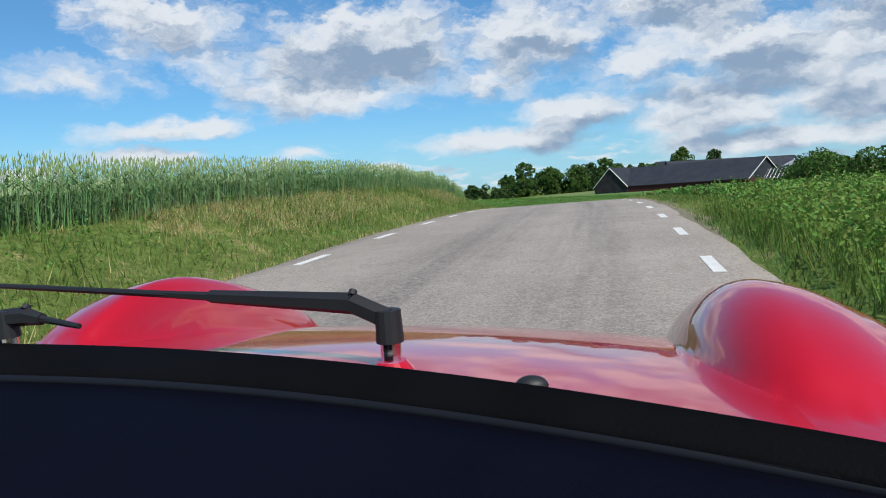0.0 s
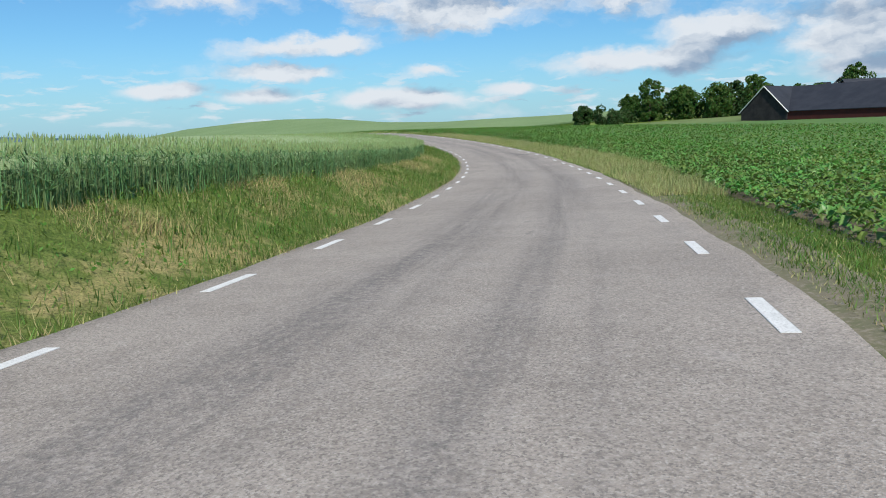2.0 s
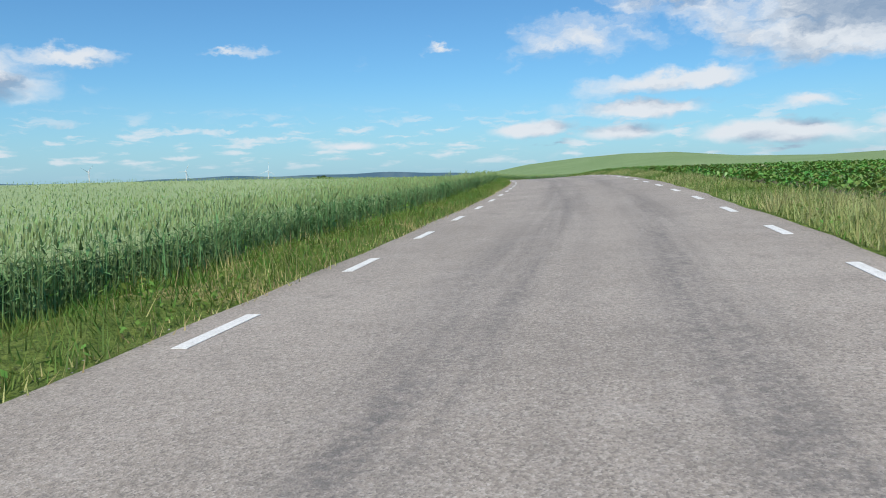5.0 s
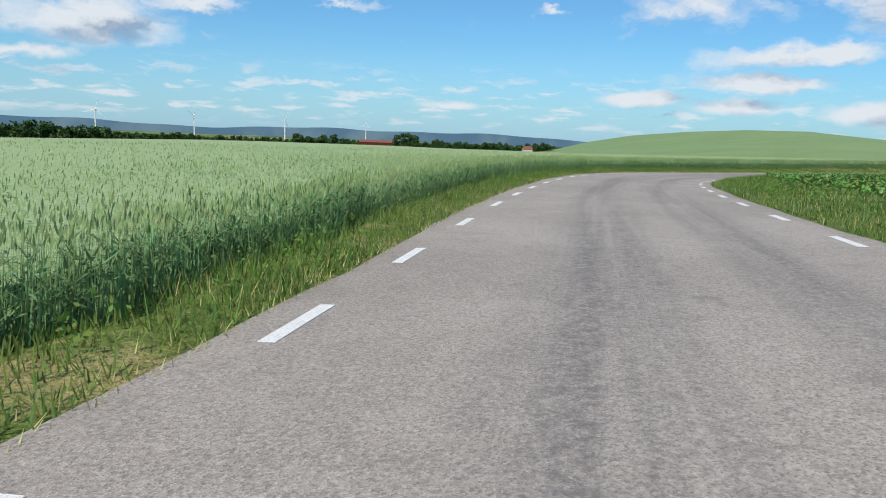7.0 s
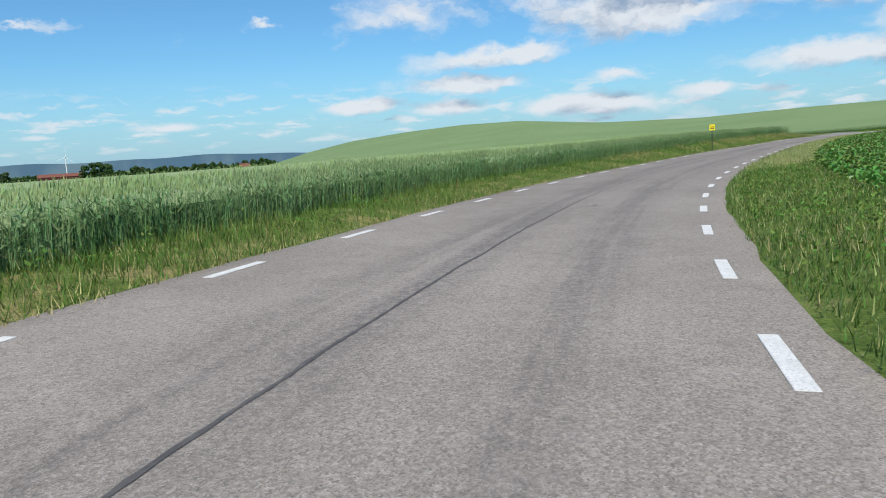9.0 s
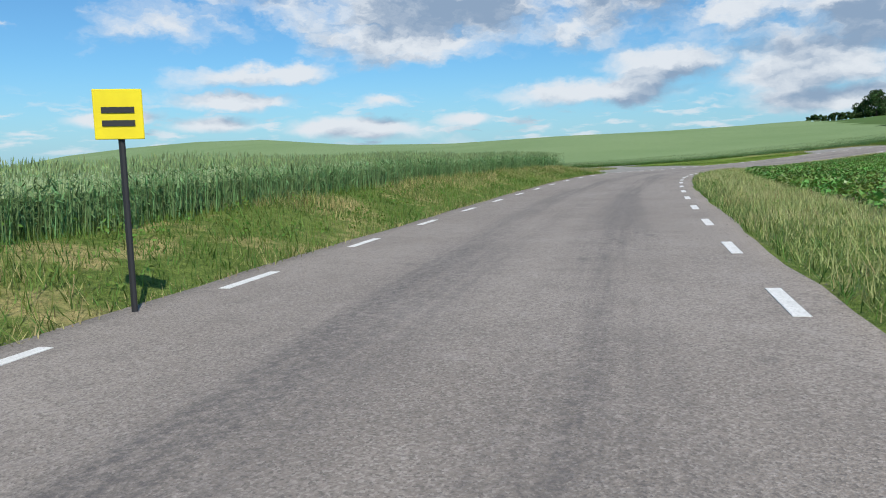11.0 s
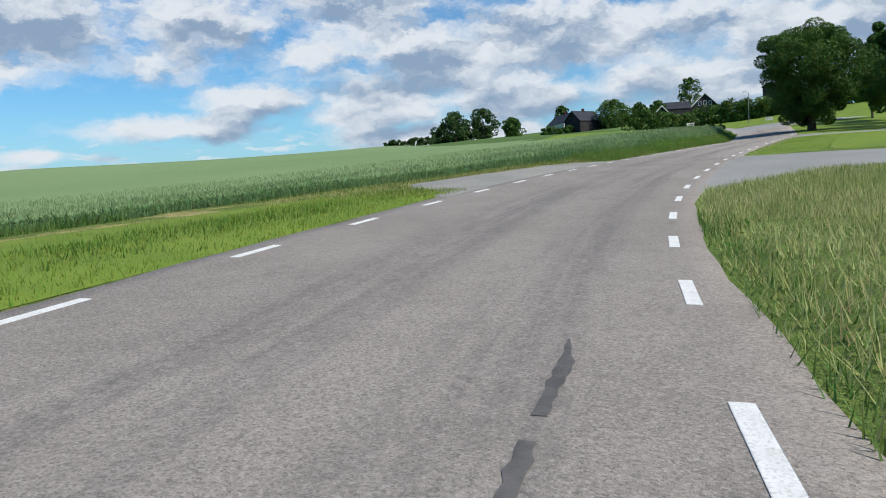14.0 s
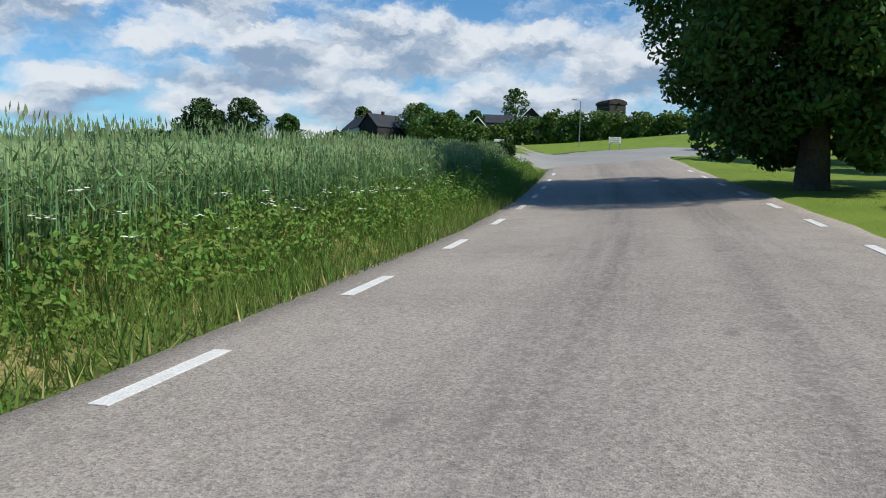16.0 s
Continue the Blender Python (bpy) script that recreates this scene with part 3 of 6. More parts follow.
gx, gy = axis(-60, 420, 4.0, 1.15, 4900), axis(-40, 400, 4.0, 1.15, 4900)
GX, GY = np.meshgrid(gx, gy, indexing="ij")
gxy = np.stack([GX.ravel(), GY.ravel()], -1)
g_s, g_d = road_sd(gxy)
gz = land(gxy, (g_s, g_d)) - 0.35 * (1 - sstep(np.abs(g_d), 6, 13)) * (1 - sstep(np.maximum(g_s - S1, S0 - g_s), 0, 8)) - 0.05
gz -= 0.5 * in_crop(gxy, g_s, g_d + 14)
gi = np.arange(len(gxy)).reshape(GX.shape)
gf = np.stack([gi[:-1, :-1], gi[1:, :-1], gi[1:, 1:], gi[:-1, 1:]], -1).reshape(-1, 4)
ground = tagged(from_arrays("ground", np.column_stack([gxy, gz]), gf, M["country"], shade=True),
                "rolling green farmland that falls away to the horizon", "ground", kind="structure")

road_s = np.arange(S0, S1 + 0.1, 1.0)
edge_wave = 0.03 * np.sin(road_s * 0.9) + 0.025 * np.sin(road_s * 2.3 + 1) + 0.03 * np.sin(road_s * 0.37)
road_d = [-2.72 + edge_wave - 0.25, -2.72 + edge_wave] + list(np.linspace(-2.4, 2.4, 9)) + [2.70 + edge_wave, 2.95 + edge_wave]
road = tagged(strip("road", road_s, road_d, lambda s, d: np.where(np.abs(d) > 2.85, -0.30, 0.0) + 0.02 * (1 - (d / 2.7) ** 2), M["asphalt"], ground=False, uv=True),
              "narrow country road of worn grey-brown asphalt", "road", kind="structure")


def bar_mesh(length, width, thick, mat):
    bm = bmesh.new()
    box(bm, (-width / 2, -length / 2, 0), (width / 2, length / 2, thick), 0.004)
    me = bpy.data.meshes.new("edge_marking")
    bm.to_mesh(me)
    bm.free()
    me.materials.append(mat)
    return me


# painted dashes along both edges: starts of some, in metres along
DASH_L = [8.2, 14.6, 17.4, 26.5, 29.2, 38.6, 41.5, 53.6, 75.3, 84.1, 136.8, 143.3, 148.6, 155.2, 175.5, 182.1, 199.4, 205.6, 221.5, 227.6, 280.2, 289.2, 305.2, 314.4, 331.3, 340.1, 359.2, 364.9, 376.1, 379.4, 387.4, 393.3, 401.7, 408.0]
DASH_R = [6.4, 12.5, 18.8, 25.1, 27.9, 36.8, 39.5, 48.7, 74.0, 79.8, 138.6, 144.5, 152.9, 159.2, 177.3, 183.7, 198.5, 204.4, 221.8, 227.9, 281.8, 288.0, 305.0, 313.9, 331.8, 338.5, 360.4, 366.8, 375.5, 381.8, 386.1, 392.4, 404.0, 409.7]
dash_mesh = bar_mesh(1.0, 0.115, 0.004, M["line"])


def lay_dashes(places, d):
    for s in places:
        p = at_road(s + 0.5, d)
        q = at_road(s + 1.0, d) - at_road(s, d)
        ob = new("edge_marking", dash_mesh)
        up = Vector((0, 0, 1))
        y = Vector(q).normalized()
        slope = float(np.interp(s, RS, RB))
        n = np.interp(s, RS, RN[:, 0]), np.interp(s, RS, RN[:, 1])
        x = Vector((n[0], n[1], slope)).normalized()
        z = x.cross(y).normalized()
        x = y.cross(z)
        m = Matrix((x, y, z)).transposed().to_4x4()
        m.translation = Vector(p) + z * 0.0065
        ob.matrix_world = m
        ob.parent = road


def dash_row(known, first, last):
    """Dashes 3 m apart or so, through the known starts."""
    k = np.array(known, float)
    n = np.concatenate([[0], np.cumsum(np.maximum(1, np.round(np.diff(k) / 3.05)))])
    count = np.arange(np.floor((first - k[0]) / 3.05), n[-1] + np.ceil((last - k[-1]) / 3.05))
    lo, hi = np.minimum(count, 0), np.maximum(count - n[-1], 0)
    return np.interp(count, n, k) + (lo + hi) * 3.05


lay_dashes(dash_row(DASH_L, -26, 424), -2.34)
lay_dashes(dash_row(DASH_R, -26, 424), 2.34)


def seam(path, width, wander=0.16, whole=False):
    """A tarred crack lying on the road, along (s, d) knots, ragged and broken."""
    pts = []
    for (s0, d0), (s1, d1) in zip(path, path[1:]):
        n = max(2, int(math.hypot(s1 - s0, d1 - d0) / 0.09))
        pts += [(s0 + (s1 - s0) * i / n, d0 + (d1 - d0) * i / n) for i in range(n)]
    pts.append(path[-1])
    v, keep = [], []
    for i, (s, d) in enumerate(pts):
        j = noise.noise((s * 0.8, d * 0.8, 3.0)) * wander
        a, b = pts[max(0, i - 1)], pts[min(len(pts) - 1, i + 1)]
        t = Vector((b[0] - a[0], b[1] - a[1])).normalized()
        o = Vector((-t.y, t.x))
        for k in (-1, 1):
            w = width * (0.45 + 1.3 * abs(noise.noise((s * 5.3, d * 5.3, 9.0 + k * 4)))) * min(1.0, 0.2 + i / 6, 0.2 + (len(pts) - 1 - i) / 6)
            q = Vector((s, d)) + o * (j + k * w)
            z = 0.02 * (1 - (q.y / 2.7) ** 2)
            v.append(at_road(q.x, q.y, z + 0.004))
        keep.append(whole or noise.noise((s * 2.1, d * 2.1, 20.0)) < 0.30)
    f = [(2 * i, 2 * i + 1, 2 * i + 3, 2 * i + 2) for i in range(len(pts) - 1) if keep[i]]
    return from_arrays("tar_seam", np.array(v), np.array(f), M["tar"], road)


seam([(40.2, -2.5), (40.4, -0.8), (39.9, 0.3), (40.4, 1.2), (40.3, 2.3)], 0.03)
for k in range(3):
    seam([(40.05 - 0.09 * k, -0.4 + 0.1 * k), (39.95 - 0.09 * k, 0.3), (40.15 - 0.09 * k, 0.9 - 0.1 * k)], 0.045, 0.1)
    seam([(40.5 - 0.1 * k, 1.3), (40.45 - 0.1 * k, 1.8), (40.35 - 0.1 * k, 2.2)], 0.05, 0.1)
seam([(44.8, 0.3), (44.5, 1.2), (44.2, 1.9)], 0.05)
seam([(91.9, -1.8), (92.6, -0.9), (93.1, -0.1)], 0.06)
for k in range(5):
    seam([(92.4 - 0.13 * k, 0.7 + 0.12 * k), (90.8 - 0.15 * k, 1.3 + 0.12 * k), (89.2 + 0.1 * k, 1.8 + 0.05 * k)], 0.035, 0.22)
# the long joint down the middle of the bend
seam([(194, 0.365), (197, 0.355), (200, 0.34), (204, 0.27), (208, 0.14), (212, 0.02), (217, -0.1), (224, -0.02), (232, 0.0), (241, -0.1), (248, -0.16)], 0.019, 0.05, True)
seam([(327.9, -2.0), (327.7, -1.0), (327.8, 0.0)], 0.022)
seam([(338.0, 1.2), (341, 1.4), (343.6, 1.58)], 0.05)

# ---- verges and fields ----
WHEAT_EDGE = ([-30, 85, 137, 176, 200, 223, 283, 304], [5.0, 5.0, 4.1, 3.9, 4.3, 4.5, 5.0, 5.0])
HILL_EDGE = ([303, 318, 330, 342, 357, 361, 365, 370, 378, 390, 424], [13.0, 13.0, 11.8, 9.9, 8.6, 7.8, 5.9, 4.85, 4.1, 3.95, 3.95])
BEET_EDGE = ([-30, 5, 20, 60, 78, 100, 140, 170, 185, 235, 280, 330, 352], [5.4, 5.2, 4.4, 4.4, 5.6, 5.2, 4.1, 4.2, 5.0, 5.0, 5.0, 5.0, 6.2])
wl = lambda s: np.interp(s, *WHEAT_EDGE)
wh = lambda s: np.interp(s, *HILL_EDGE)
be = lambda s: np.interp(s, *BEET_EDGE)

def vnoise(p, scale, seed=0.0):
    """Smooth random values between 0 and 1 over the plan."""
    q = p[:, :2] * scale + seed * 17.3
    i = np.floor(q)
    f = q - i
    f = f * f * (3 - 2 * f)

    def h(a, b):
        v = np.sin((i[:, 0] + a) * 127.1 + (i[:, 1] + b) * 311.7 + seed) * 43758.5453
        return v - np.floor(v)
    lo = h(0, 0) * (1 - f[:, 0]) + h(1, 0) * f[:, 0]
    hi = h(0, 1) * (1 - f[:, 0]) + h(1, 1) * f[:, 0]
    return lo * (1 - f[:, 1]) + hi * f[:, 1]


def tussocks(s, d):
    """The uneven top of matted grass, level at the road's edge."""
    p = np.stack([s.ravel(), d.ravel()], -1)
    k = (0.62 * vnoise(p, 1.1, 2.0) + 0.38 * vnoise(p, 3.1, 6.0)).reshape(s.shape)
    edge = np.where(d < 0, wl(s), be(s))
    return -0.02 + 0.05 * sstep(np.abs(d), 2.75, 3.1) + 0.15 * k * sstep(np.abs(d), 2.85, 3.5) * (1 - sstep(np.abs(d) - edge, -0.4, 0.2))


def turf_top(s, d):
    """Height of the matted grass over the ground, on both verges."""
    flat_part = np.where(d < 0, (s > 304) & (s < 374), (s > 350) | ((s > 4) & (s < 70)))
    return np.where(flat_part, -0.02 + 0.05 * sstep(np.abs(d), 2.75, 3.1), tussocks(s, d))


vs = np.arange(S0, S1 + 0.1, 0.5)
left_out = np.where(vs < 303, wl(vs), wh(vs)) + 0.9
wig = 0.03 * np.sin(vs * 0.9) + 0.025 * np.sin(vs * 2.3 + 1) + 0.03 * np.sin(vs * 0.37)
steps = (0, .04, .08, .13, .18, .24, .3, .37, .44, .52, .6, .68, .76, .84, .92, 1)
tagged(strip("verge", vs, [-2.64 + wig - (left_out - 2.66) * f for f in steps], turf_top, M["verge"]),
                 "grassy roadside bank below the wheat", "verge", kind="structure")
right_out = np.interp(vs, [-30, 350, 352, 373, 376, 441], [0, 0, 9.8, 9.8, 5.5, 5.5])
right_out = np.where(vs < 351, be(vs) + 0.5, right_out)
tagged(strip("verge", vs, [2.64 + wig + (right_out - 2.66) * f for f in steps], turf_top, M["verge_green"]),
                 "grassy roadside verge beside the beet field", "verge", kind="structure")

es = np.arange(6, 72.1, 0.75)
earth_out = np.minimum(2.62 + np.interp(es, [6, 24, 44, 72], [0.5, 0.6, 1.15, 1.3]) + 0.08 * np.sin(es * 1.1) + 0.07 * np.sin(es * 2.7) + 0.04 * np.sin(es * 5.9), be(es))
tagged(strip("bare_earth", es, [2.63 + 0.02 * np.sin(es * 1.3) + 0.02 * np.sin(es * 3.7) + (earth_out - 2.63) * f * sstep(es, 6, 12) * (1 - sstep(es, 60, 72)) for f in (0, .12, .3, .6, 1)], lambda s, d: -0.012 + 0.058 * sstep(d, 2.75, 3.1) - 0.012 * (np.arange(d.shape[1]) == 0)[None, :] - 0.07 * (np.arange(d.shape[1]) == d.shape[1] - 1)[None, :], M["earth"]), "strip of dry bare earth between road and beet", "bare earth", kind="structure")

fs = np.arange(-30, 303.5, 1.5)
far_d = [0.56, 0.7, 0.85, 1.05, 1.4, 2, 3, 4.5, 7, 10, 14, 19, 25, 32, 41]
TALL = ([303, 355, 370, 386, 396, 406, 416, 424], [0.45, 0.48, 0.72, 0.90, 1.08, 1.06, 0.88, 0.80])


def rough_top(h, amp):
    def f(s, d):
        a = np.sin(s * 1.9 + d * 2.3) * np.sin(s * 0.7 - d * 1.1) * amp
        return h + a
    return f


wheat_a = tagged(empty("wheat_field", 0, 0, 0), "dense green wheat in ear, about knee to hip high", "crop", kind="stuff")
strip("canopy", fs, [-(wl(fs) + v) for v in far_d], lambda s, d: (rough_top(0.62, 0.05)(s, d) + 0.12 * sstep(np.abs(d), 7, 16)) * (0.68 + 0.32 * sstep(np.abs(d) - wl(s), 0.56, 1.2)), M["canopy"], wheat_a)
# sheet just inside the crop's edge, painted dark for its shaded interior
strip("crop_side", fs, [-(wl(fs) + v) for v in (0.36, 0.44, 0.52, 0.6)], lambda s, d: 0.46 * sstep(np.abs(d) - wl(s), 0.34, 0.6), M["stalkshade"], wheat_a)
hs = np.arange(303, 425, 1.5)
wheat_b = tagged(empty("wheat_field", 0, 0, 0), "green wheat covering the rising hillside", "crop", kind="stuff")
strip("canopy", hs, [-(wh(hs) + v) for v in far_d], lambda s, d: (rough_top(0.62, 0.05)(s, d) + 0.12 * sstep(np.abs(d), 7, 16)) * (0.68 + 0.32 * sstep(np.abs(d) - wh(s), 0.56, 1.2)) * np.maximum(np.interp(s, *TALL), 0.57 * sstep(np.abs(d) - wh(s), 4, 24)), M["canopyhill"], wheat_b)
strip("crop_side", hs, [-(wh(hs) + v) for v in (0.36, 0.44, 0.52, 0.6)], lambda s, d: 0.46 * sstep(np.abs(d) - wh(s), 0.34, 0.6) * np.interp(s, *TALL), M["stalkshade"], wheat_b)

# the same fields farther off
cx, cy = np.arange(-340, 400, 8.0), np.arange(-60, 960, 8.0)
CX, CY = np.meshgrid(cx, cy, indexing="ij")
cxy = np.stack([CX.ravel(), CY.ravel()], -1)
c_s, c_d = road_sd(cxy)
ok = in_crop(cxy, c_s, c_d)
cz = land(cxy, (c_s, c_d)) + np.where(c_s < 300, 0.74, np.interp(c_s, [300, 355, 390], [0.42, 0.42, 0.7])) - 0.10 * (1 - sstep(-c_d, 40, 60))
ci = np.arange(len(cxy)).reshape(CX.shape)
cf = np.stack([ci[:-1, :-1], ci[1:, :-1], ci[1:, 1:], ci[:-1, 1:]], -1).reshape(-1, 4)
cf = cf[ok[cf].all(1)]
used = np.unique(cf)
remap = np.full(len(cxy), -1)
remap[used] = np.arange(len(used))
near_field = c_s[cf].mean(1) < 303
for mask, mat, field in ((near_field, M["canopy"], wheat_a), (~near_field, M["canopyhill"], wheat_b)):
    from_arrays("canopy", np.column_stack([cxy, cz])[used], remap[cf][mask], mat, field, True)

beet = tagged(empty("beet_field", 0, 0, 0), "sugar beet with broad glossy leaves standing in rows", "crop", kind="stuff")
bs = np.arange(-30, 352.5, 1.5)
strip("soil", bs, [be(bs) + v for v in (-0.3, 0.5, 2, 4, 8, 14, 22)], 0.03, M["soil"], beet)
strip("canopy", bs, [be(bs) + v for v in (3.5, 5, 7, 10, 14, 19, 24)], lambda s, d: rough_top(0.16, 0.04)(s, d) + 0.08 * sstep(np.abs(d), 10, 22), M["beetfar"], beet)
dx, dy = np.arange(-40, 330, 6.0), np.arange(-90, 330, 6.0)
DX, DY = np.meshgrid(dx, dy, indexing="ij")
dxy = np.stack([DX.ravel(), DY.ravel()], -1)
d_s, d_d = road_sd(dxy)
over = np.maximum(0, (32 * dxy[:, 0] + 25 * dxy[:, 1] - 8300) / 40.6)
dxy = np.where((over < 6)[:, None], dxy - over[:, None] * np.array([[32, 25]]) / 40.6, dxy)
ok = (d_d > 24) & (d_s < 350) & (d_s > -29) & (over < 6)
di = np.arange(len(dxy)).reshape(DX.shape)
df = np.stack([di[:-1, :-1], di[1:, :-1], di[1:, 1:], di[:-1, 1:]], -1).reshape(-1, 4)
df = df[ok[df].all(1)]
used = np.unique(df)
remap = np.full(len(dxy), -1)
remap[used] = np.arange(len(used))
from_arrays("canopy", np.column_stack([dxy, land(dxy, (d_s, d_d)) + 0.24])[used], remap[df], M["beetfar"], beet, True)


# ---- stalks, blades and leaves ----
def quads(a, b, c, d):
    """Loose quads from four (n, 3) arrays."""
    n = len(a)
    v = np.stack([a, b, c, d], 1).reshape(-1, 3)
    return v, np.arange(4 * n).reshape(n, 4)


def polar(n, lo=0.0, hi=2 * math.pi):
    a = rng.uniform(lo, hi, n)
    return np.stack([np.cos(a), np.sin(a), np.zeros(n)], -1)


def scatter(s0, s1, d_of, n):
    """n places at random between s0 and s1; d_of(s, u) gives the distance from the road."""
    s = rng.uniform(s0, s1, n)
    d = d_of(s, rng.random(n))
    p = at_road(s, d)
    p[:, 2] = land(p[:, :2], (s, d)) + np.maximum(turf_top(s, d), 0.0) * (np.abs(d) < 6)
    return p, s, d


def grow_wheat(p, parent, wide=1.0, tall=1.0, ear="ear", whole=True):
    """Stalks with leaves and ears; whole=False: the tops alone, over the closed crop."""
    n = len(p)
    h = (rng.uniform(0.62, 0.84, n) * tall)[:, None] * (0.92 + 0.14 * vnoise(p, 0.6, 2.0))[:, None]
    up = np.array([[0, 0, 1.0]])
    lean = polar(n) * rng.uniform(0, 0.10, n)[:, None] + np.array([[0.03, 0.02, 0]])
    side = polar(n) * 0.005 * wide
    top = p + up * h + lean
    vs_ = [np.stack([p - side * 1.3, p + side * 1.3, top], 1).reshape(-1, 3)] if whole else []
    for k in range(2 if whole else 1):
        base = p + (up * h + lean) * (rng.uniform(0.15, 0.85, n) if whole else rng.uniform(0.72, 0.9, n))[:, None]
        out = polar(n)
        w = np.cross(out, up) * rng.uniform(0.008, 0.014, n)[:, None] * wide
        tip = base + out * rng.uniform(0.08, 0.2, n)[:, None] + up * rng.uniform(-0.06, 0.16 if whole else 0.08, n)[:, None]
        vs_.append(np.stack([base - w * 1.2, base + w * 1.2, tip], 1).reshape(-1, 3))
    v = np.vstack(vs_)
    from_arrays("stalks", v, np.arange(len(v)).reshape(-1, 3), M["wheat"], parent)
    out = polar(n)
    end = top + (up + lean * 3) * rng.uniform(0.075, 0.11, n)[:, None]
    mid = top * 0.55 + end * 0.45
    w = out * 0.0085 * wide
    v, f = quads(top, mid + w, end, mid - w)
    from_arrays("ears", v, f, M[ear], parent)


def grow_grass(name, p, lo, hi, mat, parent, wide=0.006, flop=0.5):
    """Loose tapering blades, leaning every way."""
    n = len(p)
    h = (rng.uniform(lo, hi, n) * (0.45 + 0.65 * vnoise(p, 0.9, 1.0) + 0.35 * vnoise(p, 2.7, 5.0)))[:, None]
    out = polar(n)
    up = np.array([[0, 0, 1.0]])
    w = np.cross(out, up) * rng.uniform(0.7, 1.4, n)[:, None] * wide
    tip = p + up * h * rng.uniform(0.55, 1.0, n)[:, None] + out * h * rng.uniform(0.05, 0.9, n)[:, None] * flop
    v = np.stack([p - w, p + w, tip], 1).reshape(-1, 3)
    return from_arrays(name, v, np.arange(3 * n).reshape(n, 3), mat, parent)


pw, ps_, _ = scatter(-12, 303, lambda s, u: -(wl(s) - 0.1 + 0.14 * np.sin(s * 1.3) + 0.08 * np.sin(s * 4.1) + u ** 1.3 * 0.85), 60000)
grow_wheat(pw[ps_ < 225], wheat_a, 1.15)
grow_wheat(pw[ps_ >= 225], wheat_a, 1.15, 1.0, "earhill")
pw, ps_, _ = scatter(-12, 303, lambda s, u: -(wl(s) + 0.4 + u ** 1.4 * 5.2), 84000)
grow_wheat(pw, wheat_a, 1.2, 0.98, "ear", False)
pw, ps_, _ = scatter(40, 303, lambda s, u: -(wl(s) + 5.0 + u ** 1.2 * 12), 44000)
grow_wheat(pw, wheat_a, 1.25, 1.0, "ear", False)
pw, ps_, _ = scatter(303, 424, lambda s, u: -(wh(s) - 0.05 + 0.14 * np.sin(s * 1.3) + u ** 1.3 * 0.8), 22000)
grow_wheat(pw, wheat_b, 1.15, np.interp(ps_, *TALL), "earhill")
pw, ps_, _ = scatter(303, 424, lambda s, u: -(wh(s) + 0.4 + u ** 1.3 * 8), 42000)
grow_wheat(pw, wheat_b, 1.3, np.interp(ps_, *TALL) * 0.98, "earhill", False)

turf = tagged(empty("roadside_grass", 0, 0, 0), "long uncut roadside grass, green with dry patches", "grass", kind="stuff")
lg = lambda s: np.where(s < 303, wl(s), np.minimum(wh(s), 5.5))


def patchy(p, scale, cut):
    return vnoise(p, scale * 1.6, 3.0) * 0.7 + vnoise(p, scale * 4.5, 8.0) * 0.3 - 0.5 > cut


def sown(s0, s1, d_of, n, lo, hi, mat, name, wide, flop, cut=None, scale=0.3):
    p, _, _ = scatter(s0, s1, d_of, int(n * 0.85))
    if cut is not None:
        p = p[patchy(p, scale, cut)]
    grow_grass(name, p, lo, hi, M[mat], turf, wide, flop)


bank = lambda s, u: -(2.70 + u ** 0.9 * (lg(s) - 1.95))
sown(-12, 303, bank, 190000, 0.08, 0.26, "grass", "blades", 0.0055, 1.1)
sown(-12, 303, bank, 80000, 0.10, 0.28, "grassdark", "dark_blades", 0.006, 1.1, -0.05, 0.6)
sown(-12, 303, bank, 26000, 0.18, 0.42, "grass", "long_blades", 0.0045, 0.9, 0.0, 0.3)
dry_bank = lambda s, u: -(3.6 + u ** 0.8 * (lg(s) - 3.2))
sown(-12, 85, dry_bank, 100000, 0.08, 0.28, "straw", "dry_clumps", 0.005, 1.6, 0.05, 0.28)
sown(-12, 130, bank, 20000, 0.14, 0.36, "straw", "dry_blades", 0.004, 1.1, -0.1)
sown(250, 303, dry_bank, 24000, 0.10, 0.30, "straw", "dry_clumps", 0.005, 1.5, 0.0, 0.3)
sown(130, 303, lambda s, u: -(2.8 + u * (lg(s) - 2.9)), 18000, 0.10, 0.28, "straw", "dry_blades", 0.004, 1.1, 0.06)
sown(-10, 303, lambda s, u: -(2.62 + u * 0.4), 16000, 0.04, 0.13, "straw", "dry_blades", 0.005, 1.1)
far_side = lambda s, u: 2.72 + u ** 0.9 * (be(s) - 2.9)
sown(-12, 12, far_side, 12000, 0.08, 0.28, "grassdark", "blades", 0.006, 1.0)
sown(9, 66, lambda s, u: 2.85 + u ** 0.8 * (be(s) - 2.9), 70000, 0.03, 0.11, "grass", "blades", 0.005, 1.6)
sown(9, 66, lambda s, u: 3.0 + u * (be(s) - 3.0), 26000, 0.04, 0.14, "grassdark", "dark_blades", 0.005, 1.4, 0.0, 0.6)
sown(9, 66, lambda s, u: 2.8 + u * 1.2, 9000, 0.03, 0.1, "straw", "dry_blades", 0.004, 1.5)
sown(9, 66, lambda s, u: 2.8 + u * (be(s) - 2.9), 8000, 0.04, 0.12, "grasspale", "pale_blades", 0.005, 1.1, 0.05, 0.5)
sown(60, 352, far_side, 56000, 0.06, 0.20, "grass", "blades", 0.006, 1.0)
sown(60, 130, lambda s, u: 2.8 + u * (be(s) - 2.9), 52000, 0.14, 0.40, "grasspale", "pale_blades", 0.0055, 1.0)
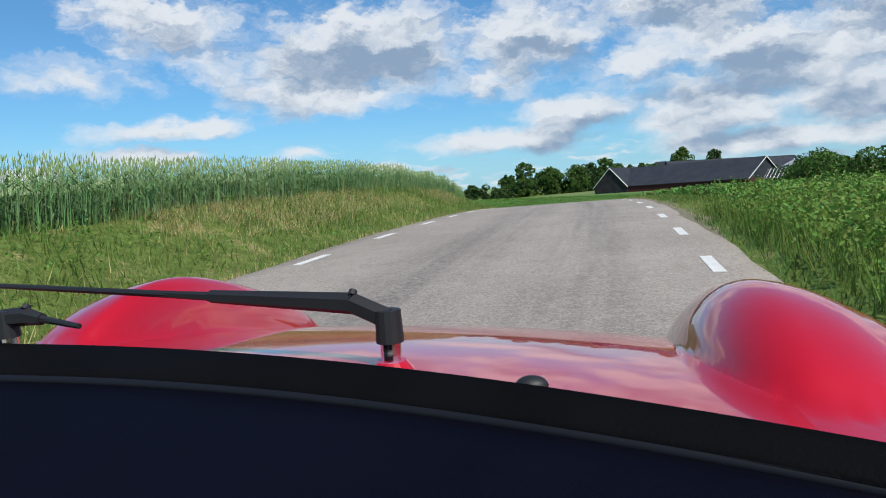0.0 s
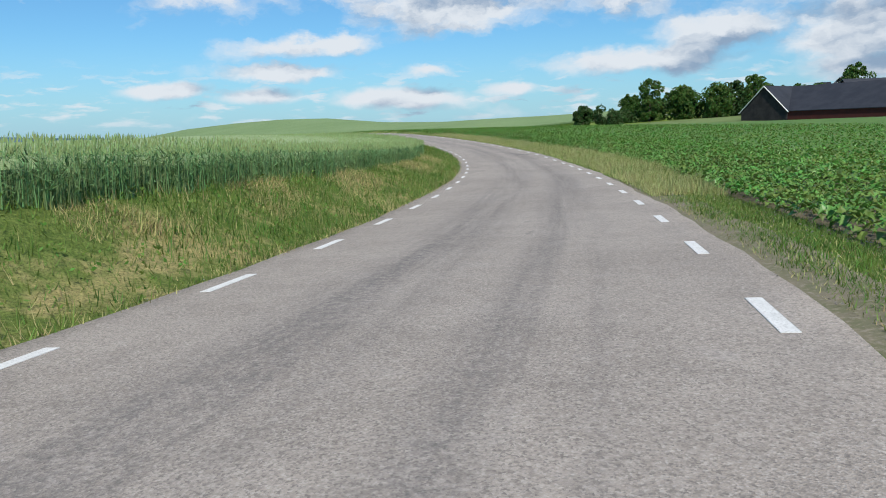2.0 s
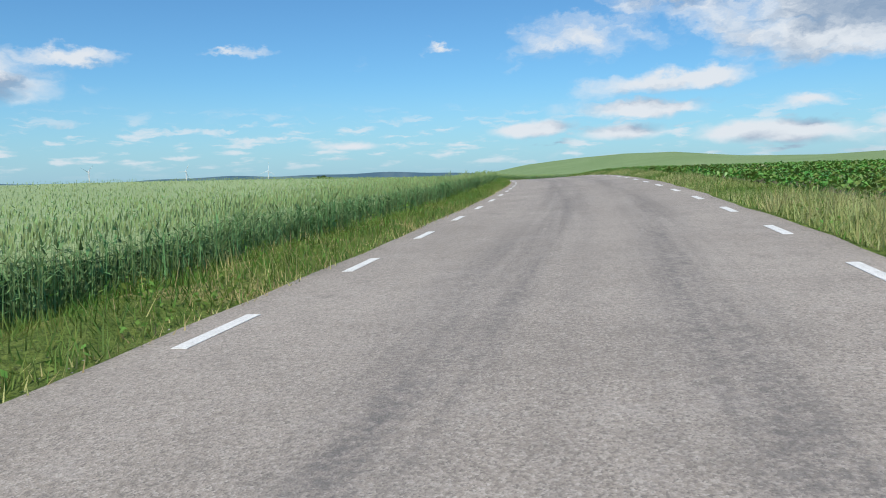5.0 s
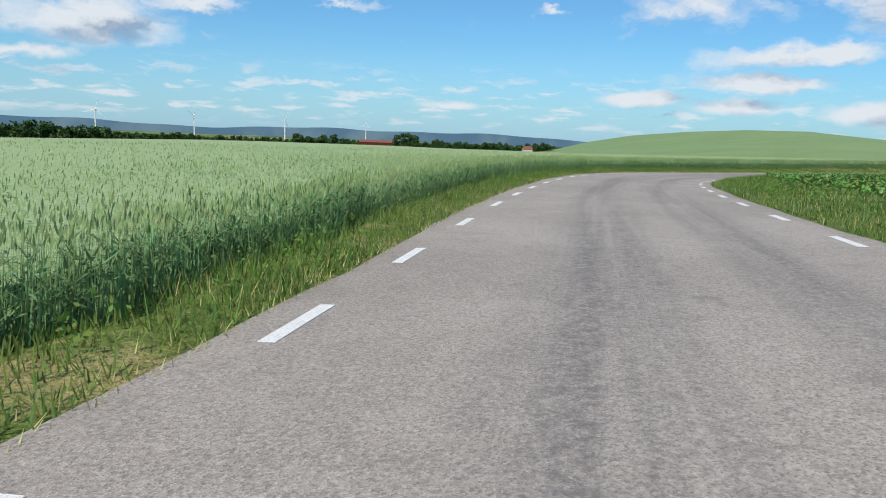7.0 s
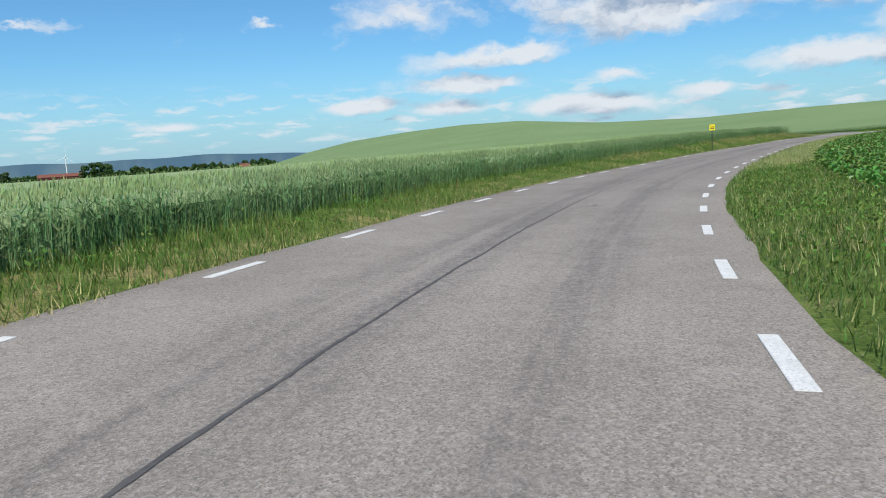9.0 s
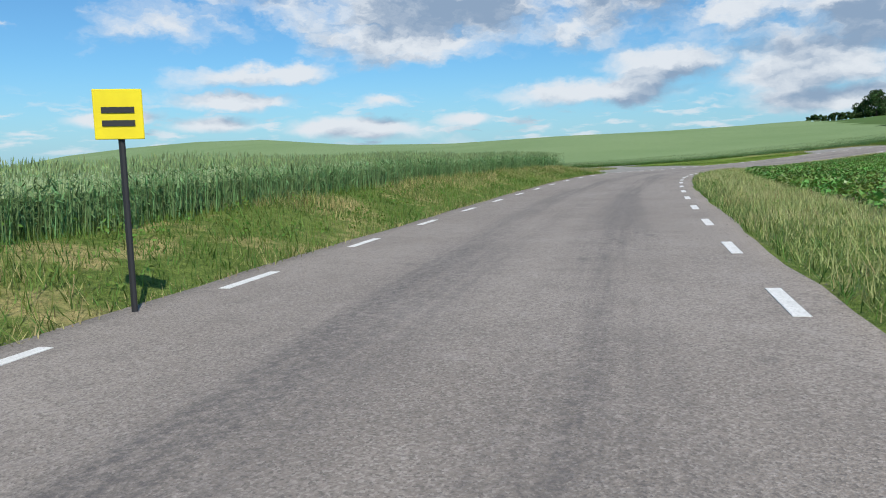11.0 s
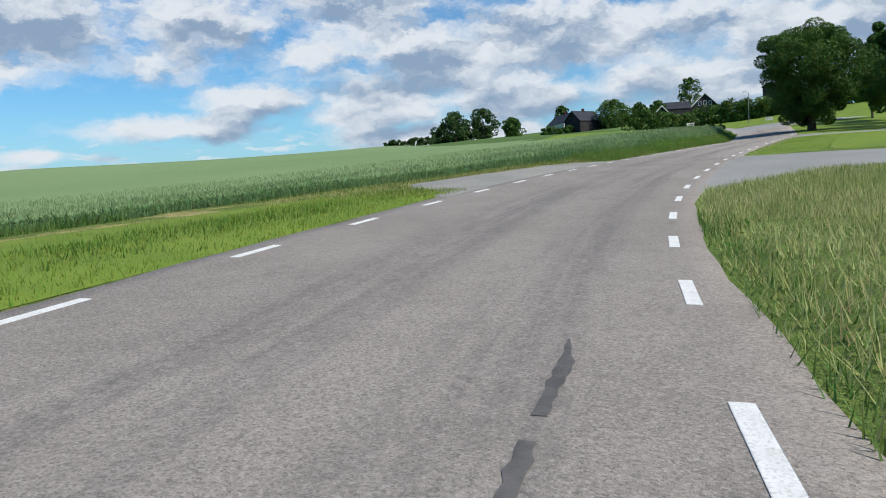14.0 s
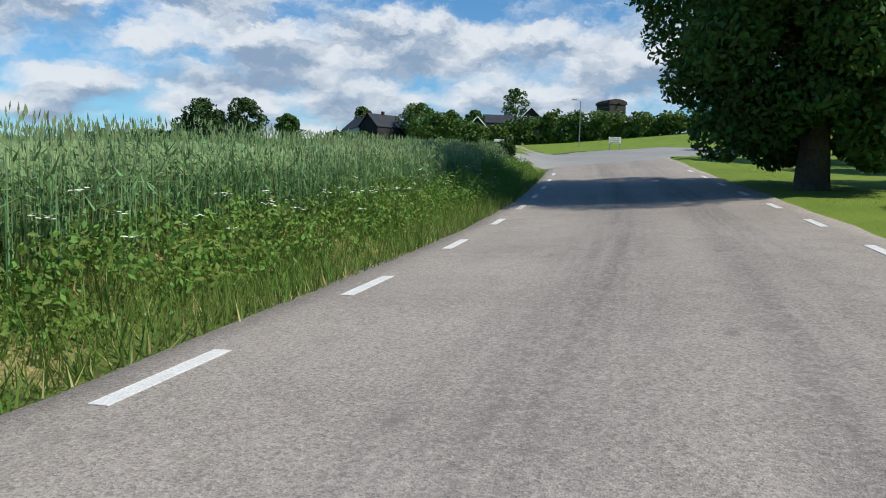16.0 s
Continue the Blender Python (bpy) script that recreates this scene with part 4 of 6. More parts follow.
sown(60, 130, lambda s, u: 2.9 + u * (be(s) - 3.0), 20000, 0.14, 0.42, "straw", "dry_blades", 0.0045, 0.9, -0.1)
sown(130, 175, far_side, 12000, 0.08, 0.22, "grasspale", "pale_blades", 0.006, 1.0, -0.1)
sown(275, 352, lambda s, u: 2.9 + u * (be(s) - 3.0), 18000, 0.10, 0.28, "straw", "dry_blades", 0.0045, 1.0, 0.0)
sown(240, 356, lambda s, u: 2.75 + u ** 0.8 * (be(s) - 2.8), 110000, 0.09, 0.24, "grasspale", "pale_blades", 0.0055, 1.2)
# darker blades along the asphalt: the verge's shaded side, given by their colour
sown(240, 352, lambda s, u: 2.70 + u * 0.5, 9000, 0.08, 0.22, "grassdark", "dark_blades", 0.006, 1.0)
sown(172, 240, lambda s, u: 2.8 + u * (be(s) - 2.8), 16000, 0.08, 0.20, "grasspale", "pale_blades", 0.0055, 1.0)
sown(172, 240, far_side, 34000, 0.07, 0.19, "grassdark", "dark_blades", 0.006, 0.9)
sown(130, 275, far_side, 10000, 0.08, 0.22, "straw", "dry_blades", 0.0045, 0.9, 0.05)
for s0, s1, n, top in ((-12, 13, 12000, 0.55), (172, 240, 8000, 0.28), (62, 110, 6000, 0.5)):
    sown(s0, s1, lambda s, u: 3.0 + u * (be(s) - 2.9), n, 0.16, top, "grass", "tall_blades", 0.0055, 0.7)


def grow_beets(p, leaves, size, parent, full):
    """Rosettes of broad drooping leaves, each folded along its midrib."""
    n = len(p)
    up = np.array([[0, 0, 1.0]])
    for _ in range(leaves):
        out = polar(n)
        side = np.cross(out, up)
        lift = rng.uniform(0.12, 0.36, n)[:, None] * size
        run = rng.uniform(0.02, 0.17, n)[:, None] * size
        w = side * rng.uniform(0.042, 0.075, n)[:, None] * size + up * rng.normal(0, 0.015, n)[:, None]
        ln = rng.uniform(0.12, 0.21, n)[:, None] * size
        a = p + up * lift + out * run
        c = a + out * ln * rng.uniform(0.6, 1.0, n)[:, None] + up * ln * rng.uniform(-0.75, 0.35, n)[:, None]
        m = a * 0.5 + c * 0.5 + up * 0.03 * size
        edge = up * rng.uniform(-0.01, 0.04, n)[:, None] * size
        i = np.arange(n)[:, None]
        if full:
            v = np.stack([a, m + w + edge, c, m - w + edge, m - up * 0.006], 1).reshape(-1, 3)
            f = np.vstack([i * 5 + np.array([[0, 1, 4]]), i * 5 + np.array([[1, 2, 4]]), i * 5 + np.array([[2, 3, 4]]), i * 5 + np.array([[3, 0, 4]])])
        else:
            v = np.stack([a, m + w + edge, c, m - w + edge], 1).reshape(-1, 3)
            f = np.vstack([i * 4 + np.array([[0, 1, 2]]), i * 4 + np.array([[0, 2, 3]])])
        from_arrays("leaves", v, f, M["beet"], parent)


def beet_rows(s0, s1, ds, d0, d1, dd):
    s, d = np.meshgrid(np.arange(s0, s1, ds), np.arange(d0, d1, dd), indexing="ij")
    s, d = s.ravel() + rng.normal(0, ds * 0.22, s.size), d.ravel() + rng.normal(0, 0.03, d.size)
    d = d + be(s)
    p = at_road(s, d)
    p[:, 2] = land(p[:, :2], (s, d)) + 0.03
    return p


grow_beets(beet_rows(-6, 90, 0.28, 0.0, 2.6, 0.45), 12, 0.9, beet, True)
grow_beets(beet_rows(90, 352, 0.30, 0.0, 2.6, 0.46), 10, 0.88, beet, False)
grow_beets(beet_rows(-6, 352, 0.45, 2.6, 9.0, 0.48), 7, 0.98, beet, False)
grow_beets(beet_rows(0, 200, 0.6, 9.0, 34.0, 0.6), 5, 1.15, beet, False)
grow_beets(beet_rows(270, 350, 0.6, 9.0, 20.0, 0.6), 5, 1.15, beet, False)


# ---- lay-by, side roads, lawns ----
ls = np.arange(305.7, 329.6, 0.4)
apron_out = np.interp(ls, [305.7, 306.6, 307.6, 312, 318, 321, 323, 325.4, 326.6, 327.8, 329.6], [2.75, 3.7, 4.3, 4.9, 5.6, 7.4, 9.6, 9.4, 5.2, 3.5, 2.75]) + 0.14 * np.sin(ls * 2.1) + 0.08 * np.sin(ls * 5.3)


def flush(s, d):
    """Lifts a paved strip so that it meets the road's edge without a step and lies just over the turf beyond."""
    z = at_road(s.ravel(), d.ravel(), 0.0)
    up = (z[:, 2] + 0.02 * (1 - (d.ravel() / 2.7) ** 2) - land(z[:, :2], (s.ravel(), d.ravel()))).reshape(s.shape)
    k = sstep(np.abs(d), 2.7, 3.2)
    return (up + 0.006) * (1 - k) + 0.05 * k


def with_shoulder(cols):
    """Adds a last column 0.3 m farther out."""
    return cols + [cols[-1] + 0.3 * np.sign(cols[-1])]


def flush_down(s, d):
    z = flush(s, d)
    z[:, -1] -= 0.07
    z[:, 0] -= 0.014
    z[(0, -1), :] -= 0.03
    return z


apron_in = -2.56 + 0.05 * np.sin(ls * 1.7) + 0.03 * np.sin(ls * 4.1)
tagged(strip("layby", ls, with_shoulder([apron_in * (1 - f) - apron_out * f for f in (0, .06, .12, .18, .25, .4, .6, .85, 1)]), flush_down, M["gravel"]), "gravelled lay-by beside the road, pale grey and dusty", "lay-by", kind="structure")
ts = np.arange(290, 338.1, 1.0)
track_in = np.interp(ts, [290, 310, 319, 324, 327, 330, 334, 338], [9.6, 10.0, 9.7, 8.8, 8.8, 9.6, 10.6, 10.0]) + 0.15 * np.sin(ts * 1.1) + 0.08 * np.sin(ts * 3.3)
tagged(strip("track", ts, [-(track_in + (wh(np.maximum(ts, 303)) - 0.5 - track_in) * f) for f in (0, .2, .4, .6, .8, 1)], lambda s, d: 0.045 - 0.1 * sstep(s, 334, 338), M["gravel"]), "gravel farm track along the foot of the wheat", "track", kind="structure")
ps = np.arange(354.5, 374.1, 0.6)
pad_out = np.interp(ps, [354.5, 357, 360, 362, 364, 369, 374], [2.75, 3.8, 6.1, 5.6, 4.7, 4.0, 2.75]) + 0.08 * np.sin(ps * 2.6)
tagged(strip("field_entrance", ps, with_shoulder([-2.56 - (pad_out - 2.56) * f for f in (0, .08, .16, .25, .4, .7, 1)]), flush_down, M["gravel"]), "dusty gravel field entrance at the road's edge", "field entrance", kind="structure")

gs = np.arange(371.6, 441.1, 1.5)
tagged(strip("lawn", gs, [2.95, 3.6, 5, 8, 12, 17, 23, 30, 40, 52], lambda s, d: -0.012 + 0.05 * sstep(d, 2.75, 3.1), M["lawn"]), "mown roadside lawn, bright green", "lawn", kind="structure")
tagged(strip("lawn", np.arange(352, 372.5, 1.5), [8, 12, 17, 23, 30, 40, 52], 0.03, M["lawn"]), "mown lawn beyond the side road", "lawn", kind="structure")
for ls2 in (np.arange(372.2, 395.5, 1.0), np.arange(404.6, 441, 1.0)):
    tagged(strip("lawn", ls2, [2.68 + 0.03 * np.sin(ls2 * 1.9), 2.82 + 0 * ls2, 3.05 + 0 * ls2, 3.4 + 0 * ls2], lambda s, d: -0.006 + 0.05 * sstep(d, 2.75, 3.1), M["lawn"]), "mown lawn edge beside the asphalt", "lawn", kind="structure")
we = np.arange(376.5, 395.6, 0.5)
tagged(strip("bare_earth", we, [2.62 + 0 * we, 2.74 + 0 * we, 2.82 + 0.04 * np.sin(we * 2.3), 2.92 + 0.09 * np.sin(we * 1.7) + 0.06 * np.sin(we * 4.3)], lambda s, d: -0.002 + 0.05 * sstep(d, 2.75, 3.1), M["earth"]), "sandy worn edge between asphalt and lawn", "bare earth", kind="structure")
CROSSING = [(274, 282), (279, 270), (285.5, 258.5), (296, 248), (312, 234)]
lx, ly = np.arange(283, 362, 1.0), np.arange(222, 300, 1.0)
LX, LY = np.meshgrid(lx, ly, indexing="ij")
lxy = np.stack([LX.ravel(), LY.ravel()], -1)
li = np.arange(len(lxy)).reshape(LX.shape)
lf = np.stack([li[:-1, :-1], li[1:, :-1], li[1:, 1:], li[:-1, 1:]], -1).reshape(-1, 4)
keep = (lxy[:, 0] - 283) * (357 - 264) - (lxy[:, 1] - 264) * (382 - 283) > -400
for (ax, ay), (bx, by), half in zip(CROSSING, CROSSING[1:], (3.4, 4.2, 4.0, 2.9)):
    run = np.clip(((lxy[:, 0] - ax) * (bx - ax) + (lxy[:, 1] - ay) * (by - ay)) / ((bx - ax) ** 2 + (by - ay) ** 2), 0, 1)
    keep &= np.hypot(lxy[:, 0] - ax - run * (bx - ax), lxy[:, 1] - ay - run * (by - ay)) > half
lf = lf[keep[lf].all(1)]
tagged(from_arrays("meadow", np.column_stack([lxy, land(lxy) + 0.05]), lf, M["lawn"], shade=True), "sunny grass slope below the hedge", "meadow", kind="structure")


def ribbon(name, pts, width, dz, mat, label, category):
    """A paved strip through world places, on the ground."""
    q = natural(np.array(pts, float), np.linspace(0, len(pts) - 1, 16 * len(pts)))
    t = np.gradient(q, axis=0)
    t /= np.linalg.norm(t, axis=1)[:, None]
    n = np.stack([t[:, 1], -t[:, 0]], -1)
    w = np.broadcast_to(np.asarray(width, float), (len(q),)) if np.ndim(width) == 0 else np.interp(np.linspace(0, 1, len(q)), np.linspace(0, 1, len(width)), width)
    # the outer columns are sloping shoulders
    cols = [q - n * (w * 0.5 + 0.3)[:, None]] + [q + n * (w * k)[:, None] for k in (-0.5, -0.3, -0.1, 0.1, 0.3, 0.5)] + [q + n * (w * 0.5 + 0.3)[:, None]]
    v = np.stack(cols, 1).reshape(-1, 2)
    vs_, vd_ = road_sd(v)
    on = sstep(np.abs(vd_), 2.7, 3.2)
    z = land(v) + dz
    z = z * on + (at_road(vs_, vd_)[:, 2] + 0.02 * (1 - (vd_ / 2.7) ** 2) + 0.006) * (1 - on)
    i = np.arange(len(v)).reshape(len(q), 8)
    z[i[:, (0, 7)]] -= 0.12
    f = np.stack([i[:-1, :-1], i[:-1, 1:], i[1:, 1:], i[1:, :-1]], -1).reshape(-1, 4)
    return tagged(from_arrays(name, np.column_stack([v, z]), f, mat, shade=True), label, category, kind="structure")


def rp(s, d):
    return tuple(at_road(s, d)[:2])


def mouth(name, d, near, far, label):
    """The flared mouth of a side road, from the lane's edge outwards; its sides slope into the turf."""
    d = np.array(d, float)
    near, far = np.array(near, float), np.array(far, float)
    u = np.linspace(0, 1, 17)
    ss = np.concatenate([near[:, None] - 0.3, near[:, None] + (far - near)[:, None] * u, far[:, None] + 0.3], 1)
    ss[:, 1:-1] += 0.06 * np.sin(ss[:, 1:-1] * 3.1 + d[:, None] * 2.0) * (np.abs(u - 0.5) > 0.49)
    dd = np.broadcast_to(d[:, None], ss.shape) + 0.03 * np.sin(ss * 2.7) * (d[:, None] < 2.7)
    p = at_road(ss.ravel(), dd.ravel())
    p[:, 2] = land(p[:, :2], (ss.ravel(), dd.ravel()))
    lift = 0.003 + 0.05 * sstep(dd, 2.7, 3.1)
    lift[0] = -0.012
    lift[:, (0, -1)] -= 0.09
    p[:, 2] += lift.ravel()
    i = np.arange(ss.size).reshape(ss.shape)
    f = np.stack([i[:-1, :-1], i[:-1, 1:], i[1:, 1:], i[1:, :-1]], -1).reshape(-1, 4)
    return tagged(from_arrays(name, p, f, M["sideroad"], shade=True), label, "side road", kind="structure")


side_d = np.array([2.57, 2.62, 2.75, 2.9, 3.1, 3.4, 3.8, 4.4, 5.2, 6.2, 7.5, 9.5, 12, 16, 22, 30, 40, 52])
mouth("side_road", side_d, np.interp(side_d, [2.6, 3.4, 4.4, 7, 12, 52], [356.2, 357.2, 358.8, 361.6, 363.2, 367.5]), np.interp(side_d, [2.6, 3.2, 5, 8, 12, 52], [373.4, 371.9, 370.1, 369.4, 369.6, 373.0]), "pale asphalt side road joining the lane")
drive_d = np.array([2.57, 2.62, 2.75, 2.9, 3.1, 3.4, 3.8, 4.4, 5.2, 6.2, 7.5, 9.5, 12])
mouth("driveway", drive_d, np.interp(drive_d, [2.6, 3.2, 5, 9, 12], [395.3, 396.0, 397.4, 396.6, 394.3]), np.interp(drive_d, [2.6, 3.2, 5, 9, 12], [404.2, 403.0, 402.0, 401.0, 399.0]), "pale asphalt drive between lawns")
ribbon("driveway", [rp(397.0, 11.5), rp(395.0, 15), rp(388, 24), rp(380, 31)], [4.4, 4.0, 3.8, 3.6], 0.07, M["sideroad"], "pale asphalt drive between lawns", "driveway")
ribbon("crossing_road", CROSSING, [6.0, 7.0, 9.0, 6.0, 4.6], 0.11, M["sideroad"], "pale asphalt road crossing at the junction", "road")

# longer grass on the bank by the village and on the islands of grass
gb = np.arange(327, 356.1, 1.0)
bank_out = np.interp(gb, [327, 330, 334, 338, 345, 356], [5.5, 9.4, 10.4, 9.9, 8.6, 6.6])
tagged(strip("grass_bank", gb, [-(2.8 + (bank_out - 2.8) * f) for f in (0, .03, .07, .16, .35, .6, .85, 1)], lambda s, d: -0.006 + 0.056 * sstep(np.abs(d), 2.75, 3.1) - 0.05 * (s < 328.5), M["lawn"]), "bright short grass between the road and the wheat", "grass bank", kind="structure")
sown(303, 352, lambda s, u: -(wh(s) - 0.35 + u * 0.5), 16000, 0.22, 0.46, "grassdark", "dark_tufts", 0.008, 0.5)
sown(328, 357, lambda s, u: -(3.0 + u * (np.interp(s, gb, bank_out) - 3.2)), 24000, 0.06, 0.20, "grass", "blades", 0.009, 0.9, 0.02, 0.3)
sown(328, 357, lambda s, u: -(2.8 + u * (np.interp(s, gb, bank_out) - 2.9)), 60000, 0.04, 0.13, "lawnblade", "short_blades", 0.006, 0.9)
pg, _, _ = scatter(296, 331, lambda s, u: -(2.8 + u * 6.2), 30000)
s_, d_ = road_sd(pg[:, :2])
pg = pg[(-d_ > np.where((s_ > 304) & (s_ < 329), np.interp(s_, ls, apron_out) + 0.15, 0)) & ((-d_ < np.interp(s_, ts, track_in) - 0.15) | (s_ > 337))]
grow_grass("blades", pg, 0.06, 0.22, M["grass"], turf, 0.007, 0.9)
pi, s_, d_ = scatter(296, 324, lambda s, u: -(3.2 + u * 6.6), 40000)
pi = pi[(-d_ > np.interp(s_, ls, apron_out, left=3.2) + 0.2) & (-d_ < np.interp(s_, ts, track_in) - 0.15)]
grow_grass("dry_blades", pi, 0.06, 0.26, M["straw"], turf, 0.005, 1.1)
grow_grass("blades", pi[::2] + np.array([[0.05, 0.03, 0]]), 0.06, 0.24, M["grass"], turf, 0.006, 1.0)
sown(355, 374, lambda s, u: -(np.interp(s, ps, pad_out) + 0.15 + u * np.maximum(wh(s) - np.interp(s, ps, pad_out) - 0.1, 0.05)), 12000, 0.05, 0.17, "straw", "dry_blades", 0.006, 1.0)
sown(355, 374, lambda s, u: -(np.interp(s, ps, pad_out) + 0.2 + u * np.maximum(wh(s) - np.interp(s, ps, pad_out) - 0.1, 0.05)), 14000, 0.06, 0.22, "grass", "blades", 0.007, 0.9)
sown(372, 424, lambda s, u: -(2.7 + u * 2.0), 60000, 0.12, 0.38, "grass", "long_blades", 0.006, 0.9)
sown(372, 424, lambda s, u: -(2.68 + u * 1.4), 9000, 0.06, 0.2, "straw", "dry_blades", 0.006, 1.0)
pg, s_, d_ = scatter(350, 364, lambda s, u: 2.8 + u * 8, 60000)
pg = pg[s_ < 356.6 + np.interp(d_, [2.8, 4.6, 7, 12], [0, 2.9, 5.0, 6.4])]
grow_grass("pale_blades", pg, 0.08, 0.24, M["grasspale"], turf, 0.006, 1.1)
grow_grass("long_blades", pg[::3], 0.10, 0.28, M["grass"], turf, 0.006, 0.8)
sown(355.2, 357.2, lambda s, u: 6.4 + u * 1.8, 900, 0.35, 0.75, "straw", "seed_heads", 0.006, 0.4)
sown(372.8, 394.5, lambda s, u: 2.78 + u ** 1.6 * 9, 50000, 0.015, 0.045, "lawnblade", "short_blades", 0.005, 1.3)
sown(373, 395, lambda s, u: 2.75 + u * 0.4, 9000, 0.03, 0.12, "grasspale", "edge_blades", 0.005, 1.2, 0.0, 0.9)
sown(404.5, 440, lambda s, u: 2.85 + u * 9, 36000, 0.02, 0.06, "lawnblade", "short_blades", 0.005, 1.2)


def umbels(p):
    """White cow parsley: thin stems with flat heads of many florets."""
    n = len(p)
    h = rng.uniform(0.4, 0.7, n)[:, None]
    top = p + np.array([[0, 0, 1.0]]) * h + polar(n) * 0.08
    w = polar(n) * 0.004
    v, f = quads(p - w, p + w, top + w, top - w)
    from_arrays("stems", v, f, M["grass"], parsley)
    k = 9
    c = np.repeat(top, k, 0) + polar(n * k) * rng.uniform(0.0, 0.09, n * k)[:, None] + np.array([[0, 0, 1.0]]) * rng.uniform(-0.02, 0.015, n * k)[:, None]
    a, b = polar(n * k) * 0.022, None
    b = np.cross(a, np.array([[0, 0, 1.0]])) + np.array([[0, 0, 0.004]])
    v, f = quads(c - a, c - b, c + a, c + b)
    from_arrays("florets", v, f, M["umbel"], parsley)


parsley = tagged(empty("cow_parsley", 0, 0, 0), "white flowering cow parsley at the wheat's edge", "wild flowers", kind="stuff")
pg, _, _ = scatter(376, 423, lambda s, u: -(3.2 + u * 1.1), 46)
umbels(pg)
pg, _, _ = scatter(392, 414, lambda s, u: -(3.3 + u * 0.5), 60)
umbels(pg)


def pebbles(s0, s1, d_of, n, size, parent):
    """Loose grit: small four-sided stones."""
    p, _, d = scatter(s0, s1, d_of, n)
    p[:, 2] += np.where(np.abs(d) > 2.85, 0.05, 0.015)
    r = size * rng.uniform(0.5, 1.5, n)[:, None]
    a, b, c = polar(n) * r, polar(n) * r, np.array([[0, 0, 1.0]]) * r * 0.8
    v = np.stack([p + a, p + b, p - a * 0.6 - b * 0.7, p + c], 1).reshape(-1, 3)
    i = np.arange(n)[:, None] * 4
    f = np.vstack([i + np.array([[0, 1, 3]]), i + np.array([[1, 2, 3]]), i + np.array([[2, 0, 3]])])
    from_arrays("stones", v, f, M["grit"], parent)


M["grit"] = material("loose_grit", [(0.14, 0.13, 0.12), (0.26, 0.24, 0.21)], 4.0, 30.0, 0.9, 0.2, island=0.8)
grit = tagged(empty("loose_gravel", 0, 0, 0), "loose grit and small stones along the road's edges", "gravel", kind="stuff")
pebbles(356, 373, lambda s, u: 2.6 + u * 3.2, 420, 0.009, grit)
pebbles(384, 404, lambda s, u: 2.55 + u * 0.9, 700, 0.010, grit)
pebbles(305, 333, lambda s, u: -(2.6 + u * 2.2), 500, 0.010, grit)
pebbles(355, 373, lambda s, u: -(2.6 + u * 1.8), 300, 0.009, grit)
pebbles(0, 300, lambda s, u: np.where(u < 0.5, 2.55 + u * 0.6, -2.55 - (u - 0.5) * 0.6), 2600, 0.009, grit)
pebbles(8, 66, lambda s, u: 2.75 + u * 1.6, 900, 0.013, grit)


# ---- trees and shrubs ----
def foliage(centres, radii, count, size, flat=1.0):
    """Loose leaf quads thrown over clumps."""
    k = rng.integers(0, len(centres), count)
    way = rng.normal(size=(count, 3))
    way /= np.linalg.norm(way, axis=1)[:, None]
    r = radii[k] * rng.uniform(0.55, 1.0, count) ** 0.5
    c = centres[k] + way * r[:, None] * np.array([[1, 1, flat]])
    a = rng.normal(size=(count, 3))
    a /= np.linalg.norm(a, axis=1)[:, None]
    b = np.cross(a, way + rng.normal(0, 0.5, (count, 3)))
    b /= np.linalg.norm(b, axis=1)[:, None] + 1e-9
    s = (size * rng.uniform(0.6, 1.3, count))[:, None]
    return quads(c - a * s, c - b * s * 0.55, c + a * s, c + b * s * 0.55)


def weeds(s0, s1, d_of, n, lo=0.08, hi=0.3, each=13, size=0.028):
    """Low leafy roadside plants, each a loose lump of small leaves."""
    p, _, _ = scatter(s0, s1, d_of, n)
    r = rng.uniform(0.09, 0.2, n)
    p[:, 2] += rng.uniform(lo, hi, n)
    v, f = foliage(p, r, n * each, size, 0.8)
    from_arrays("weeds", v, f, M["weed"], turf)


weeds(-10, 130, lambda s, u: -(2.85 + u * (lg(s) - 2.7)), 1100, 0.03, 0.14)
weeds(130, 300, lambda s, u: -(2.9 + u * (lg(s) - 2.9)), 900, 0.03, 0.18)
weeds(372, 424, lambda s, u: -(3.0 + u * 1.5), 2000, 0.05, 0.26, 16, 0.022)
weeds(384, 424, lambda s, u: -(3.1 + u * 0.95), 1500, 0.10, 0.42, 18, 0.03)
weeds(66, 130, lambda s, u: 2.9 + u * (be(s) - 3.0), 200, 0.03, 0.15)
weeds(172, 240, lambda s, u: 2.95 + u * (be(s) - 3.0), 1100, 0.02, 0.13)
weeds(275, 350, lambda s, u: 3.0 + u * (be(s) - 3.2), 160, 0.02, 0.12)
weeds(-2, 13, lambda s, u: 3.1 + u * 2.6, 1500, 0.08, 0.5, 16, 0.028)
weeds(303, 317, lambda s, u: -(6.2 + u * 2.6), 130, 0.05, 0.25)


